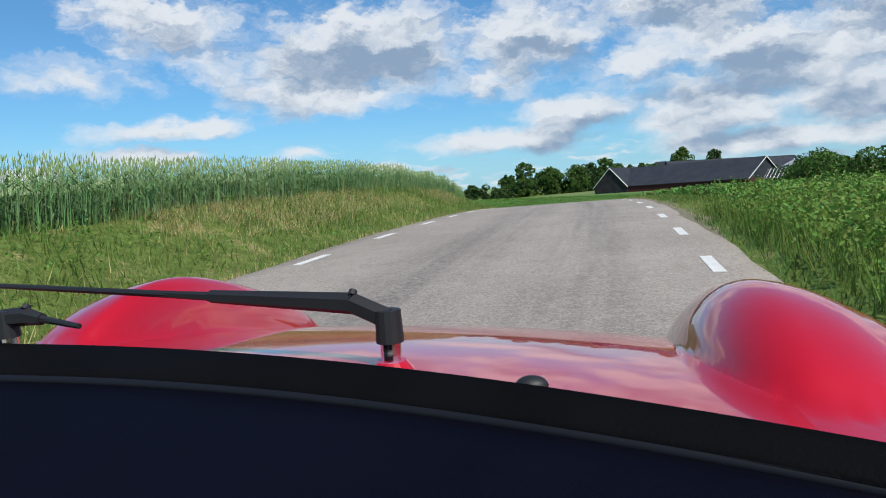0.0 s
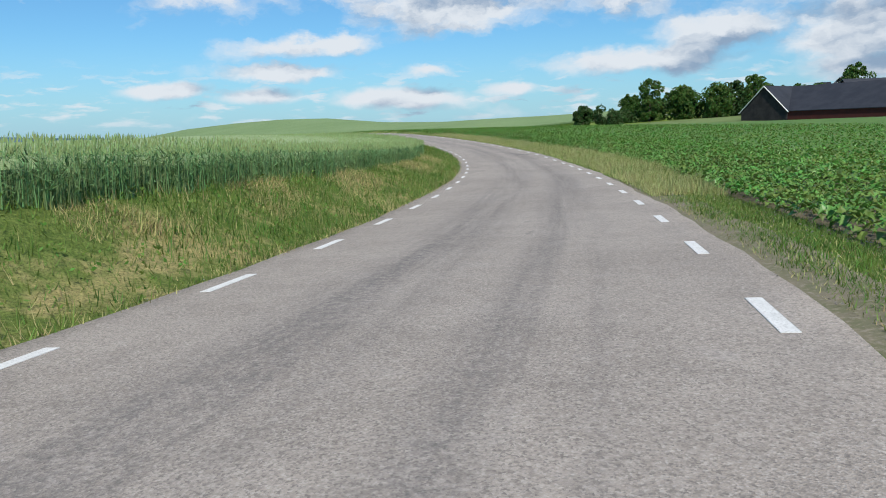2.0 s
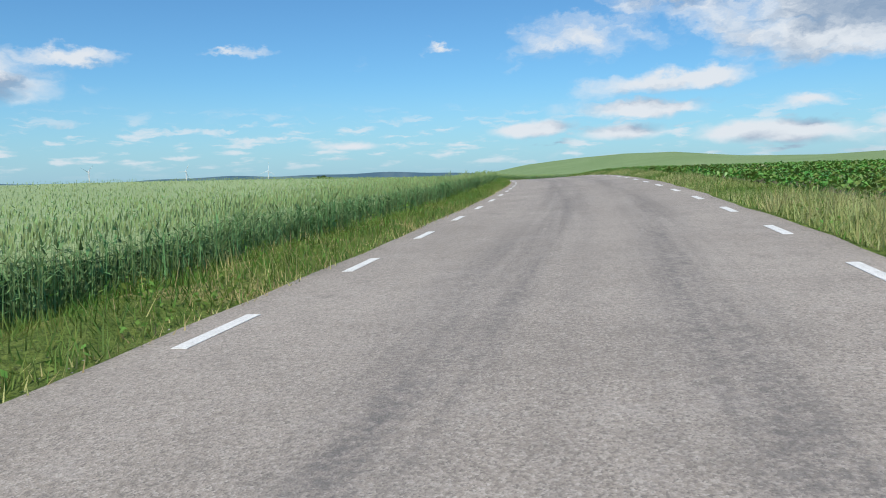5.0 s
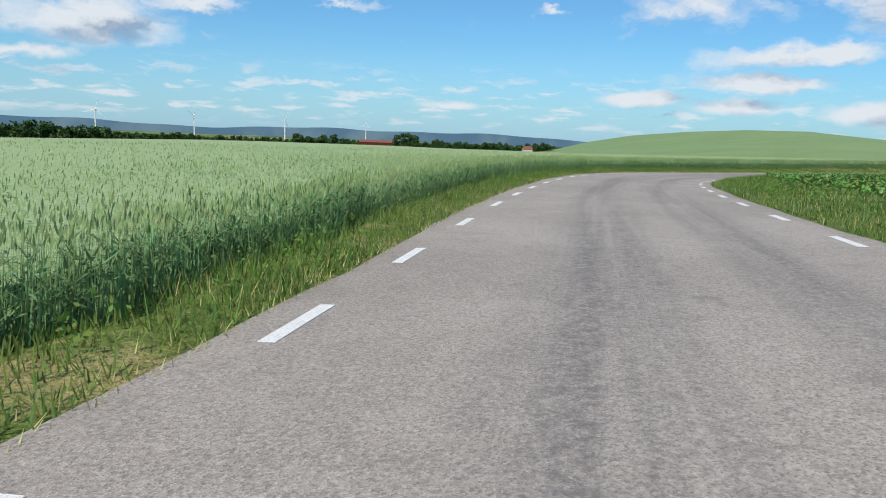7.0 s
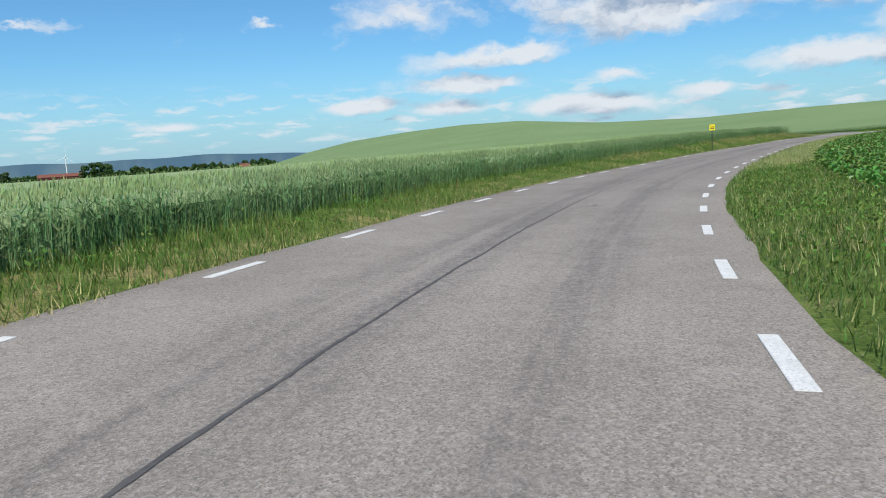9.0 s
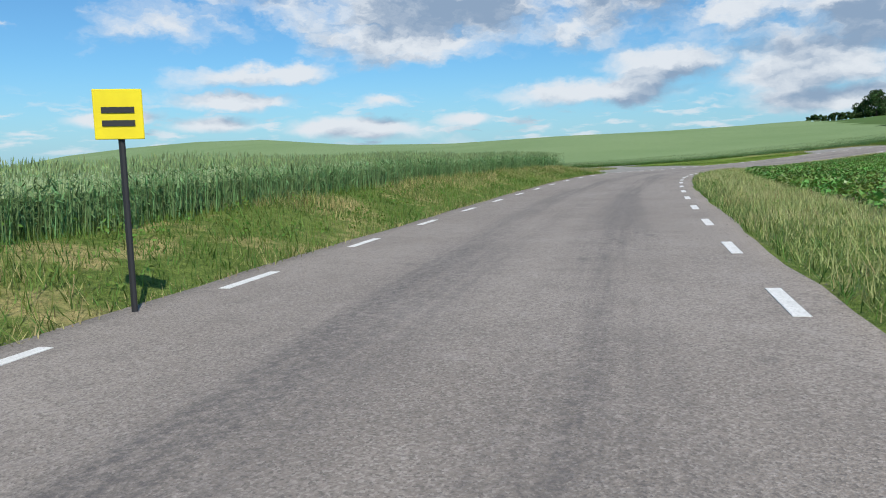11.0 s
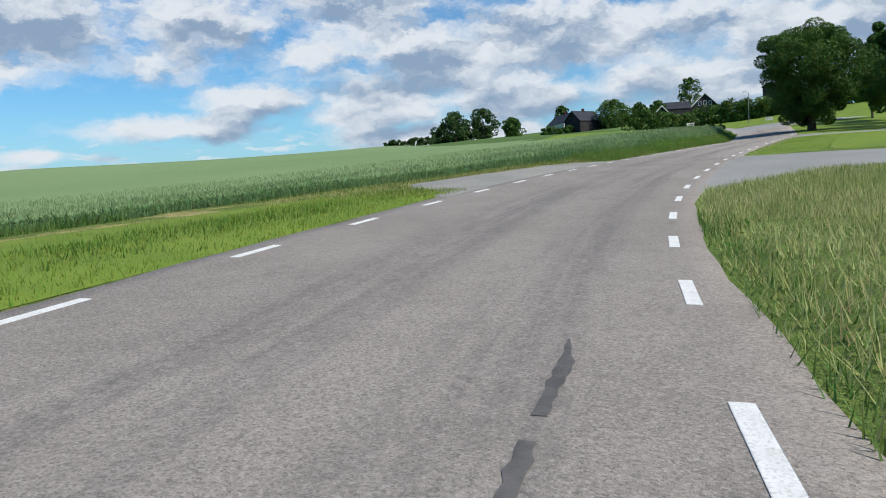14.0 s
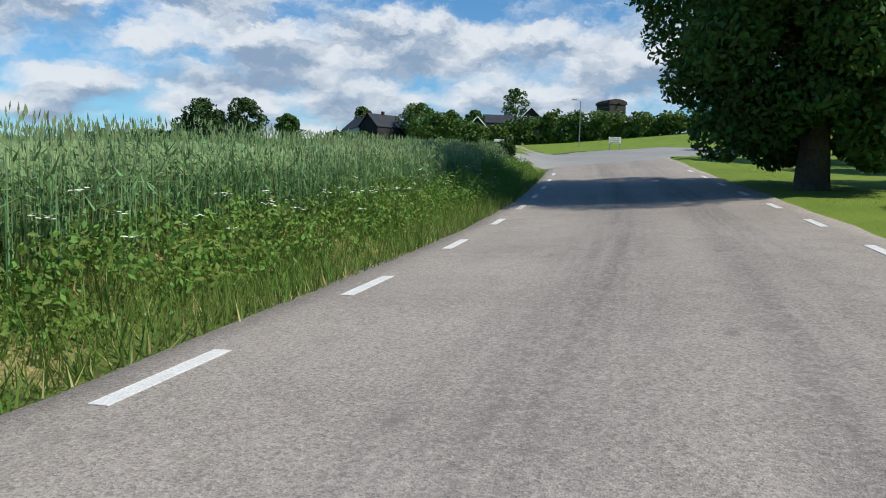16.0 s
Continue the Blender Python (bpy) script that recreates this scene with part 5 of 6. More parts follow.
def poppy(s, d):
    p = at_road(s, d)
    z = float(land([p[:2]])[0])
    ob = tagged(empty("poppy", p[0], p[1], z), "red poppy in flower at the wheat's edge", "flower", "poppies")
    bm = bmesh.new()
    rod(bm, (0, 0, 0), (0.02, 0.01, 0.62), 0.004, 0.003, 5)
    part("stem", bm, M["grass"], ob)
    for k in range(4):
        bm = bmesh.new()
        a = k * math.pi / 2 + s
        o = Vector((math.cos(a), math.sin(a), 0))
        t = Vector((-o.y, o.x, 0))
        c = Vector((0.02, 0.01, 0.62))
        q = [bm.verts.new(v) for v in (c, c + o * 0.03 + t * 0.035 + Vector((0, 0, 0.02)), c + o * 0.05 + Vector((0, 0, 0.05)), c + o * 0.03 - t * 0.035 + Vector((0, 0, 0.02)))]
        bm.faces.new(q)
        part("petal", bm, M["poppy"], ob)


POPPIES = [(217.0, -4.2), (217.5, -4.35), (218.4, -4.15)]
M["poppy"] = material("poppy_petal", [(0.62, 0.03, 0.015), (0.5, 0.02, 0.01)], 6.0, 60.0, 0.6, 0.0, back=0.3)
for s, d in POPPIES:
    poppy(s, d)


def tree(x, y, height, spread, label, mat="leaf", leaves=1500, size=0.35, clear=0.15, trunk=0.25, conical=0.0, clumps=26, z=None, kind_name="tree", shape=None, lean=(0.0, 0.0), lump=0.85):
    """A tapered trunk with limbs, and a crown of leaf clumps. clear: the bare part of the trunk."""
    base = float(land([(x, y)])[0]) - 0.05 if z is None else z
    ob = tagged(empty(kind_name, x, y, base), label, "tree")
    bm = bmesh.new()
    bend = [Vector((rng.normal(0, 0.02) * height * f, rng.normal(0, 0.02) * height * f, height * f)) for f in (0, 0.2, 0.45, 0.7, 0.9)]
    bend[0] = Vector((0, 0, 0))
    rr = [trunk * 1.35, trunk * 0.9, trunk * 0.62, trunk * 0.35, trunk * 0.12]
    for i in range(4):
        rod(bm, bend[i], bend[i + 1], rr[i], rr[i + 1], 9)
    zc0, zc1 = height * clear, height
    cen, rad = [], []
    for i in range(clumps):
        f = (i + 0.5) / clumps
        h = zc0 + (zc1 - zc0) * f
        prof = math.sin(math.pi * min(1, 0.16 + 0.80 * f)) ** 0.6 * (1 - conical) + (1 - f) * conical
        if shape:
            prof = float(np.interp(f, *shape))
        a = i * 2.399 + rng.uniform(-0.4, 0.4)
        rk = spread * prof * rng.uniform(0.35, 1.12 - 0.38 * lump)
        cen.append((math.cos(a) * rk + lean[0] * f, math.sin(a) * rk + lean[1] * f, h - 0.06 * height * rng.random()))
        rad.append(spread * rng.uniform(0.20, 0.48) * lump * (0.55 + 0.45 * prof))
        if i % 3 == 0:
            root = bend[1].lerp(bend[3], min(1, max(0, f)))
            rod(bm, root, Vector(cen[-1]) * 0.9, trunk * 0.22, trunk * 0.06, 5)
    part("trunk", bm, M["bark"], ob)
    v, f = foliage(np.array(cen), np.array(rad), leaves, size, 0.8)
    v[:, 2] = np.maximum(v[:, 2], 0.15)
    from_arrays("crown", v, f, M[mat], ob)
    return ob


def wood(name, pts, height, depth, label, mat="leafdark", per=2.2, size=0.9, low=0.0, close=1.0):
    """A far belt of trees or a hedge along world places, one mass of leaf clumps with an uneven top."""
    ob = tagged(empty(name, 0, 0, 0), label, "trees" if height > 4.5 else "hedge", kind="stuff")
    q = natural(np.array(pts, float), np.linspace(0, len(pts) - 1, 400))
    run = np.concatenate([[0], np.cumsum(np.linalg.norm(np.diff(q, axis=0), axis=1))])
    n = max(8, int(run[-1] / max(height * 0.28, 0.7) * close))
    cen, rad = [], []
    for k in range(n):
        d = run[-1] * (k + rng.random()) / n
        x, y = np.interp(d, run, q[:, 0]), np.interp(d, run, q[:, 1])
        hh = height * (0.62 + 0.38 * (0.5 + 0.5 * math.sin(d / height * 1.3 + 2.0 * math.sin(d / height * 0.37)))) * rng.uniform(0.85, 1.08)
        for lv in range(3):
            px, py = x + rng.normal(0, depth * 0.35), y + rng.normal(0, depth * 0.35)
            r = height * rng.uniform(0.16, 0.26)
            cen.append((px, py, max(r * 0.8, hh * (lv + 0.7) / 3 - r * 0.3)))
            rad.append(r)
    cen = np.array(cen)
    cen[:, 2] += land(cen[:, :2]) + low
    v, f = foliage(cen, np.array(rad), int(len(cen) * 46 * per / 2.2), size, 0.9)
    from_arrays("leaf_mass", v, f, M[mat], ob)
    return ob


tree(265.65, 252.75, 9.2, 5.2, "huge dark chestnut tree beside the road", "leaf", 110000, 0.088, 0.15, 0.30, clumps=150, shape=([0, 0.15, 0.4, 0.65, 0.9, 1.0], [0.44, 0.56, 0.76, 1.08, 0.86, 0.35]), lean=(-0.3, 0.3), lump=0.56)
for x, y, h, sp, cl, n in ((279.7, 245.0, 10.0, 3.3, 0.22, 10000), (273.2, 244.2, 7.6, 2.7, 0.26, 7000), (265.6, 243.2, 9.8, 3.5, 0.20, 11000), (258.4, 243.6, 10.4, 3.5, 0.20, 12000), (251.5, 240.5, 10.4, 3.5, 0.20, 11000), (287, 245.5, 8.4, 2.9, 0.26, 7000)):
    tagged(tree(x, y, h, sp, "young leafy roadside tree on a thin bare trunk", "leaf", n, 0.19, cl, 0.11, clumps=34), group="trees along the drive")
# farm trees by the barn
for x, y, h, sp, mt in ((208.7, 219.6, 7.2, 4.0, "leafdark"), (216.4, 212.3, 4.4, 3.2, "leafdark"), (235.4, 214.2, 14.6, 5.8, "leaf"), (246.8, 209.0, 11.4, 6.2, "leaf"), (254.0, 200.2, 11.4, 6.8, "leaf"),
                        (262.0, 199.0, 12.0, 6.0, "leafdark"), (268.1, 195.2, 13.8, 6.0, "leaf"), (304.1, 179.4, 15.5, 6.2, "leaf"), (310.9, 167.0, 13.5, 5.8, "leafdark"), (298, 190, 9.5, 5.0, "leaf"), (290, 184, 9.0, 4.5, "leaf")):
    tagged(tree(x, y, h, sp, "broad leafy farm tree behind the barn", mt, 3600, 0.5, 0.03, 0.3, clumps=34), group="farm trees")
# village trees
for x, y, h, sp, mt, lb in ((395.4, 341.9, 8.6, 5.4, "leafdark", "dark rounded village tree"), (402.2, 335.6, 9.2, 5.4, "leafdark", "dark rounded village tree"), (414.0, 330.0, 6.2, 4.2, "leaf", "leafy village garden tree"), (452.4, 323.7, 8.5, 4.2, "leaf", "leafy village garden tree"),
                            (427.8, 300.5, 8.4, 6.4, "leaflight", "bright green spreading village tree"), (431, 293.4, 6.6, 3.2, "leaf", "leafy village garden tree"), (437.5, 288.3, 7.0, 3.6, "leaf", "leafy village garden tree"), (481.5, 282.5, 15.0, 5.6, "leaf", "tall birch over the gabled house"),
                            (430.0, 247.5, 4.6, 2.2, "leafdark", "dark conical fir behind the hedge"), (434.2, 243.1, 4.8, 2.2, "leafdark", "dark conical fir behind the hedge"), (439.0, 240.0, 4.0, 2.0, "leafdark", "dark conical fir behind the hedge")):
    tagged(tree(x, y, h, sp, lb, mt, 3800, 0.36, 0.03, 0.22, clumps=34, conical=0.8 if "fir" in lb else 0.0), group="village trees")
wood("hedge", [(357, 284), (357.5, 277), (357, 271), (355, 260), (352, 250), (347, 236)], 4.6, 1.6, "dense clipped garden hedge above the grass slope", "leaflight", 4.2, 0.26, close=2.4)
wood("shrubs", [(404, 268), (407, 256), (408, 243)], 5.0, 2.0, "leafy shrubs round the foot of the mill", "leaf", 4.0, 0.3)
wood("shrubs", [(378, 357), (386, 352), (392, 347), (400, 340)], 2.6, 2.0, "low dark shrubs along the field's top", "leafdark", 4.0, 0.3)
wood("shrubs", [(416, 321), (423, 314), (432, 304), (428, 290), (424, 282)], 2.7, 2.0, "garden shrubs before the village houses", "leaf", 4.0, 0.3)
wood("shrubs", [(212, 226), (222, 222), (236, 217), (250, 208), (262, 202), (272, 197)], 7.0, 4.0, "dense dark bushes under the farm trees", "leafdark", 4.0, 0.5)
wood("woodland", [(398, 350), (403, 344), (408, 338)], 6.4, 3.0, "dense dark trees along the village edge", "leafdark", 3.4, 0.5, close=1.6)
wood("woodland", [(450, 320), (455, 312), (460, 304), (470, 292)], 5.2, 3.0, "dense garden trees behind the village houses", "leaf", 4.5, 0.4)
wood("roadside_bush", [rp(419, -5.2), rp(421.5, -4.4), rp(424.5, -4.0)], 1.0, 0.6, "dark bushes at the corner of the wheat", "leafdark", 6.0, 0.12)
wood("hedge", [(74, 20), (84, 31), (98, 40), (107, 45.5)], 4.7, 2.4, "overgrown hedge beyond the beet", "leaf", 5.0, 0.2, close=2.2)
# far belts of trees
wood("woodland", [(-240, 545), (-150, 575)], 11.0, 9.0, "far dark belt of trees", per=2.2, size=1.15)
wood("woodland", [(-275, 760), (-190, 775)], 6.5, 9.0, "far dark belt of trees", per=2.2, size=1.15)
wood("woodland", [(-135, 915), (-88, 920)], 9.5, 9.0, "far dark belt of trees", per=2.2, size=1.3)
wood("woodland", [(-8, 816), (12, 818)], 12.0, 7.0, "far dark clump of trees", per=4.0, size=1.0)
wood("woodland", [(26, 829), (38, 829)], 7.5, 3.0, "far dark clump of trees", per=4.0, size=0.9)
wood("woodland", [(46, 838), (92, 843)], 7.5, 4.0, "far row of trees at a farm", per=4.0, size=0.9)
wood("woodland", [(84, 890), (120, 898), (144, 904)], 8.5, 8.0, "far dark belt of trees", per=2.2, size=1.3)
wood("woodland", [(-900, 1500), (-500, 1650), (-200, 1600)], 14.0, 30.0, "far dark woodland", per=2.0, size=2.8)
wood("woodland", [(-1100, 1300), (-950, 1350)], 12.0, 30.0, "far dark woodland", per=2.0, size=2.8)
wood("woodland", [(-450, 2300), (0, 2350), (300, 2300)], 16.0, 40.0, "far dark woodland", per=2.0, size=3.5)
wood("woodland", [(-1500, 2100), (-1150, 2200)], 16.0, 40.0, "far dark woodland", per=2.0, size=3.5)

# blue haze is put into the colour, and emission makes the hills glow
M["hill"] = bpy.data.materials.new("hazy_glowing_hills")
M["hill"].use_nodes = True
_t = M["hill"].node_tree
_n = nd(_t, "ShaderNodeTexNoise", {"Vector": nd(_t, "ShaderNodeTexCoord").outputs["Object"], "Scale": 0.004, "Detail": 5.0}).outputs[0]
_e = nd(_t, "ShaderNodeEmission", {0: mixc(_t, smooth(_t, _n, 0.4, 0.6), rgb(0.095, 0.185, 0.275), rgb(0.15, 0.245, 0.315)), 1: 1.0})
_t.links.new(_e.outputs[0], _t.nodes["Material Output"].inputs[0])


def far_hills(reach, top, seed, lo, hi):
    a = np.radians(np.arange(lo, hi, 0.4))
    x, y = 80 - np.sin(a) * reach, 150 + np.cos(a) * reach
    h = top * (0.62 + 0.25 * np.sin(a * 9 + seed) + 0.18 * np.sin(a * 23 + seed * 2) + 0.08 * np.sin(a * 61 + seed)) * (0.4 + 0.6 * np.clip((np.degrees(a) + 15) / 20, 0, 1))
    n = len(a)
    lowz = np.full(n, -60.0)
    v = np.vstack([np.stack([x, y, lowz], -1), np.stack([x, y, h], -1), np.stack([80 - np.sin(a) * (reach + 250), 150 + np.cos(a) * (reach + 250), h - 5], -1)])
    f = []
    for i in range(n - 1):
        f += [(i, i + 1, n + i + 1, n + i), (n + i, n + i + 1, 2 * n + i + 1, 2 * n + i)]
    return tagged(from_arrays("backdrop", v, np.array(f), M["hill"], shade=True), "wooded hills on the horizon, their blue haze painted in", "hills", kind="structure")


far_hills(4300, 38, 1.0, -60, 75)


# ---- buildings ----
M["roofdark"] = material("dark_roof_sheet", [(0.022, 0.025, 0.033), (0.034, 0.037, 0.046)], 0.4, 8.0, 0.7, 0.2)
M["brick"] = material("red_wall", [(0.085, 0.02, 0.016), (0.065, 0.018, 0.014), (0.04, 0.016, 0.014)], 0.8, 12.0, 0.9, 0.3)
M["blackwood"] = material("black_boards", [(0.018, 0.017, 0.018), (0.035, 0.032, 0.032)], 1.0, 14.0, 0.85, 0.3)
M["whitepaint"] = material("white_paint", [(0.74, 0.74, 0.72), (0.66, 0.66, 0.64)], 1.5, 20.0, 0.6, 0.05)
M["steel"] = material("galvanised_steel", [(0.42, 0.44, 0.46), (0.55, 0.56, 0.57)], 2.0, 25.0, 0.4, 0.1, metal=0.7)
M["window"] = plain("dark_window_glass", (0.02, 0.025, 0.03), 0.08)
M["roofred"] = material("red_roof_tiles", [(0.20, 0.075, 0.055), (0.16, 0.062, 0.046)], 1.0, 10.0, 0.8, 0.4)
M["millwood"] = material("weathered_mill_shingle", [(0.035, 0.030, 0.028), (0.065, 0.055, 0.048), (0.02, 0.018, 0.018)], 1.2, 12.0, 0.9, 0.5)
M["plaster"] = material("pale_plaster", [(0.55, 0.54, 0.50), (0.47, 0.46, 0.43)], 0.8, 15.0, 0.9, 0.2)


def gabled(name, x, y, z, rz, length, width, eaves, ridge, wall_mat, roof_mat, label, gable_mat=None, boards=True, windows=(), doors=(), chimney=False, over=0.35):
    """A house or barn: walls, gables, two roof slopes with thickness, barge boards. Its ridge runs along local x."""
    ob = tagged(empty(name, x, y, z, rz), label, "barn" if "barn" in name else "house")
    l, w = length / 2, width / 2
    for sy in (-1, 1):
        bm = bmesh.new()
        box(bm, (-l, sy * w - 0.12, -1.0), (l, sy * w + 0.12, eaves))
        part("wall", bm, wall_mat, ob)
    for sx in (-1, 1):
        bm = bmesh.new()
        box(bm, (sx * (l - 0.26) - 0.12, -w + 0.13, -1.0), (sx * (l - 0.26) + 0.12, w - 0.13, eaves))
        part("wall", bm, wall_mat, ob)
        bm = bmesh.new()
        vs = [bm.verts.new((sx * (l - 0.26) + k, yy, zz)) for k in (-0.12, 0.12) for yy, zz in ((-w, eaves + 0.02), (w, eaves + 0.02), (0, ridge - 0.06))]
        bm.faces.new(vs[:3])
        bm.faces.new(vs[3:][::-1])
        for i in range(3):
            j = (i + 1) % 3
            bm.faces.new((vs[i], vs[i + 3], vs[j + 3], vs[j]))
        bmesh.ops.recalc_face_normals(bm, faces=bm.faces)
        part("gable", bm, gable_mat or wall_mat, ob)
    slope = (ridge - eaves) / w
    for sy in (-1, 1):
        bm = bmesh.new()
        prof = [(0.0, ridge), (sy * (w + over), eaves - slope * over)]
        q = [bm.verts.new((xx, yy, zz + k)) for xx in (-l - over, l + over) for k in (0, 0.16) for yy, zz in prof]
        for a in ((0, 1, 3, 2), (4, 6, 7, 5), (0, 2, 6, 4), (1, 5, 7, 3), (2, 3, 7, 6), (0, 4, 5, 1)):
            bm.faces.new([q[i] for i in a])
        bmesh.ops.recalc_face_normals(bm, faces=bm.faces)
        part("roof", bm, roof_mat, ob)
        if boards:
            for sx in (-1, 1):
                bm = bmesh.new()
                xx = sx * (l + over + 0.03)
                q = [bm.verts.new((xx + k, yy, zz + dz)) for k in (-0.02, 0.02) for dz in (-0.12, 0.2) for yy, zz in prof]
                for a in ((0, 1, 3, 2), (4, 6, 7, 5), (0, 2, 6, 4), (1, 5, 7, 3), (2, 3, 7, 6), (0, 4, 5, 1)):
                    bm.faces.new([q[i] for i in a])
                bmesh.ops.recalc_face_normals(bm, faces=bm.faces)
                part("barge_board", bm, M["whitepaint"], ob, "white painted barge board")
    for side, px, pz, ww, hh in windows:
        # side: 0, 1 the long walls at -y, +y; 2, 3 the gables at -x, +x
        win = empty("window", 0, 0, 0)
        win.parent = ob
        bm, bg = bmesh.new(), bmesh.new()
        if side < 2:
            yy = (-1, 1)[side] * (w + 0.125)
            box(bm, (px - ww / 2, yy - 0.03, pz), (px + ww / 2, yy + 0.03, pz + hh))
            box(bg, (px - ww / 2 + 0.08, yy - 0.04, pz + 0.08), (px + ww / 2 - 0.08, yy + 0.04, pz + hh - 0.08))
        else:
            xx = (-1, 1)[side - 2] * (l - 0.13)
            box(bm, (xx - 0.03, px - ww / 2, pz), (xx + 0.03, px + ww / 2, pz + hh))
            box(bg, (xx - 0.04, px - ww / 2 + 0.08, pz + 0.08), (xx + 0.04, px + ww / 2 - 0.08, pz + hh - 0.08))
        part("window_frame", bm, M["whitepaint"], win)
        part("pane", bg, M["window"], win)
    for side, px, ww, hh in doors:
        bm = bmesh.new()
        yy = (-1, 1)[side] * (w + 0.13)
        box(bm, (px - ww / 2, yy - 0.03, 0), (px + ww / 2, yy + 0.03, hh))
        part("door", bm, M["blackwood"], ob)
    if chimney:
        bm = bmesh.new()
        box(bm, (-0.35, -0.3, ridge - 0.5), (0.35, 0.3, ridge + 0.9), 0.03)
        part("chimney", bm, M["brick"], ob)
    return ob


# the long barn: its ridge runs along y, a cross gable stands at the north end of its front
barn = gabled("barn", 210.6, 123.5, 0.9, -90.0, 52.6, 22.0, 2.5, 8.6, M["brick"], M["roofdark"], "long low barn with dark roof and red walls", gable_mat=M["roofdark"], boards=True,
              over=0.4)
for side in (-1, 1):
    bm = bmesh.new()
    q = [Vector((-19.85, -11.75, 8.62)), Vector((-19.85 + side * 6.9, -11.75, 2.12)), Vector((-19.85, 0.0, 8.62))]
    lo_ = [bm.verts.new(v) for v in q]
    hi_ = [bm.verts.new(v + Vector((0, 0, 0.2))) for v in q]
    bm.faces.new(lo_)
    bm.faces.new(hi_[::-1])
    for i in range(3):
        bm.faces.new((lo_[i], lo_[(i + 1) % 3], hi_[(i + 1) % 3], hi_[i]))
    bmesh.ops.recalc_face_normals(bm, faces=bm.faces)
    part("roof", bm, M["roofdark"], barn)
    bm = bmesh.new()
    a, b = q[0] + Vector((0, -0.04, 0.05)), q[1] + Vector((0, -0.04, 0.05))
    rod(bm, a, b, 0.13, 0.13, 4)
    part("barge_board", bm, M["whitepaint"], barn, "white painted barge board")
bm = bmesh.new()
q = [bm.verts.new((x_, y_, z_)) for y_ in (-11.5, -11.2) for x_, z_ in ((-26.2, -1.0), (-13.5, -1.0), (-13.5, 2.4), (-19.85, 8.4), (-26.2, 2.4))]
bm.faces.new(q[:5])
bm.faces.new(q[5:][::-1])
for i in range(5):
    bm.faces.new((q[i], q[(i + 1) % 5], q[5 + (i + 1) % 5], q[5 + i]))
bmesh.ops.recalc_face_normals(bm, faces=bm.faces)
part("gable", bm, M["blackwood"], barn, "black boarded cross gable")
annex = gabled("barn", 207.5, 91.0, 0.9, -90.0, 7.0, 6.4, 2.1, 4.7, M["brick"], M["roofdark"], "small red barn annex with white-striped roof", boards=True)
for i in range(7):
    bm = bmesh.new()
    x_ = -3.2 + i * 1.06
    rod(bm, (x_, -3.5, 2.03), (x_, -0.05, 4.87), 0.09, 0.09, 4)
    part("roof_batten", bm, M["whitepaint"], annex, "pale roof batten")
gabled("barn", 250.0, 128.0, 2.0, -40.0, 46.0, 16.0, 4.0, 9.6, M["brick"], M["roofdark"], "large farm barn behind, long grey roof", boards=False)


def silo(x, y, z, r, h):
    ob = tagged(empty("silo", x, y, z), "round steel grain silo with a shallow ribbed cone", "silo")
    bm = bmesh.new()
    rod(bm, (0, 0, -1), (0, 0, h), r, r, 28)
    part("drum", bm, M["steel"], ob)
    bm = bmesh.new()
    rod(bm, (0, 0, h), (0, 0, h + r * 0.5), r * 1.04, 0.25, 28)
    part("cone", bm, M["steel"], ob)
    for i in range(14):
        a = i * math.pi / 7
        bm = bmesh.new()
        rod(bm, (math.cos(a) * r * 1.03, math.sin(a) * r * 1.03, h + 0.04), (math.cos(a) * 0.3, math.sin(a) * 0.3, h + r * 0.5), 0.06, 0.04, 4)
        part("rib", bm, M["steel"], ob)
    bm = bmesh.new()
    rod(bm, (0, 0, h + r * 0.5 - 0.05), (0, 0, h + r * 0.5 + 0.5), 0.35, 0.3, 10)
    part("cap", bm, M["steel"], ob)


silo(241.0, 102.0, 1.5, 3.8, 5.6)

# village houses
gabled("house", 438.0, 319.0, 15.0, 35.0, 17.0, 7.0, 2.9, 6.0, M["plaster"], M["roofdark"], "long low village house with dark roof", windows=[(0, v, 1.0, 1.1, 1.2) for v in (-6, -3, 0, 3, 6)], chimney=True)
gabled("house", 428.0, 310.5, 15.0, -30.0, 10.0, 6.5, 2.6, 5.6, M["blackwood"], M["roofdark"], "dark timber village house with gable", chimney=True, boards=False)
gabled("house", 426.0, 286.0, 14.0, 12.0, 9.0, 6.0, 2.3, 5.6, M["blackwood"], M["roofdark"], "dark timber house with white-edged gable", windows=[(2, -1.2, 1.0, 0.9, 1.1), (2, 1.2, 1.0, 0.9, 1.1)])
gabled("house", 463.0, 276.0, 18.6, 8.0, 11.0, 9.0, 2.6, 7.0, M["blackwood"], M["roofdark"], "black timber house with white-framed gable windows", windows=[(2, -1.7, 3.0, 1.0, 1.5), (2, 0.0, 3.0, 1.0, 1.5), (2, 1.7, 3.0, 1.0, 1.5)])
gabled("house", 456.0, 284.5, 18.6, -70.0, 8.0, 6.0, 2.4, 4.6, M["blackwood"], M["roofdark"], "low black timber wing beside the gabled house", boards=False)
gabled("farmhouse", -30.5, 851.8, float(land([(-30.5, 851.8)])[0]), 5.0, 34.0, 9.0, 3.0, 5.2, M["brick"], M["roofred"], "far red farm building with long tiled roof", boards=False)
gabled("farmhouse", 117.0, 879.0, float(land([(117.0, 879.0)])[0]), 10.0, 9.0, 7.0, 3.2, 6.2, M["plaster"], M["roofred"], "far farmhouse with bright red tiled roof", boards=False)


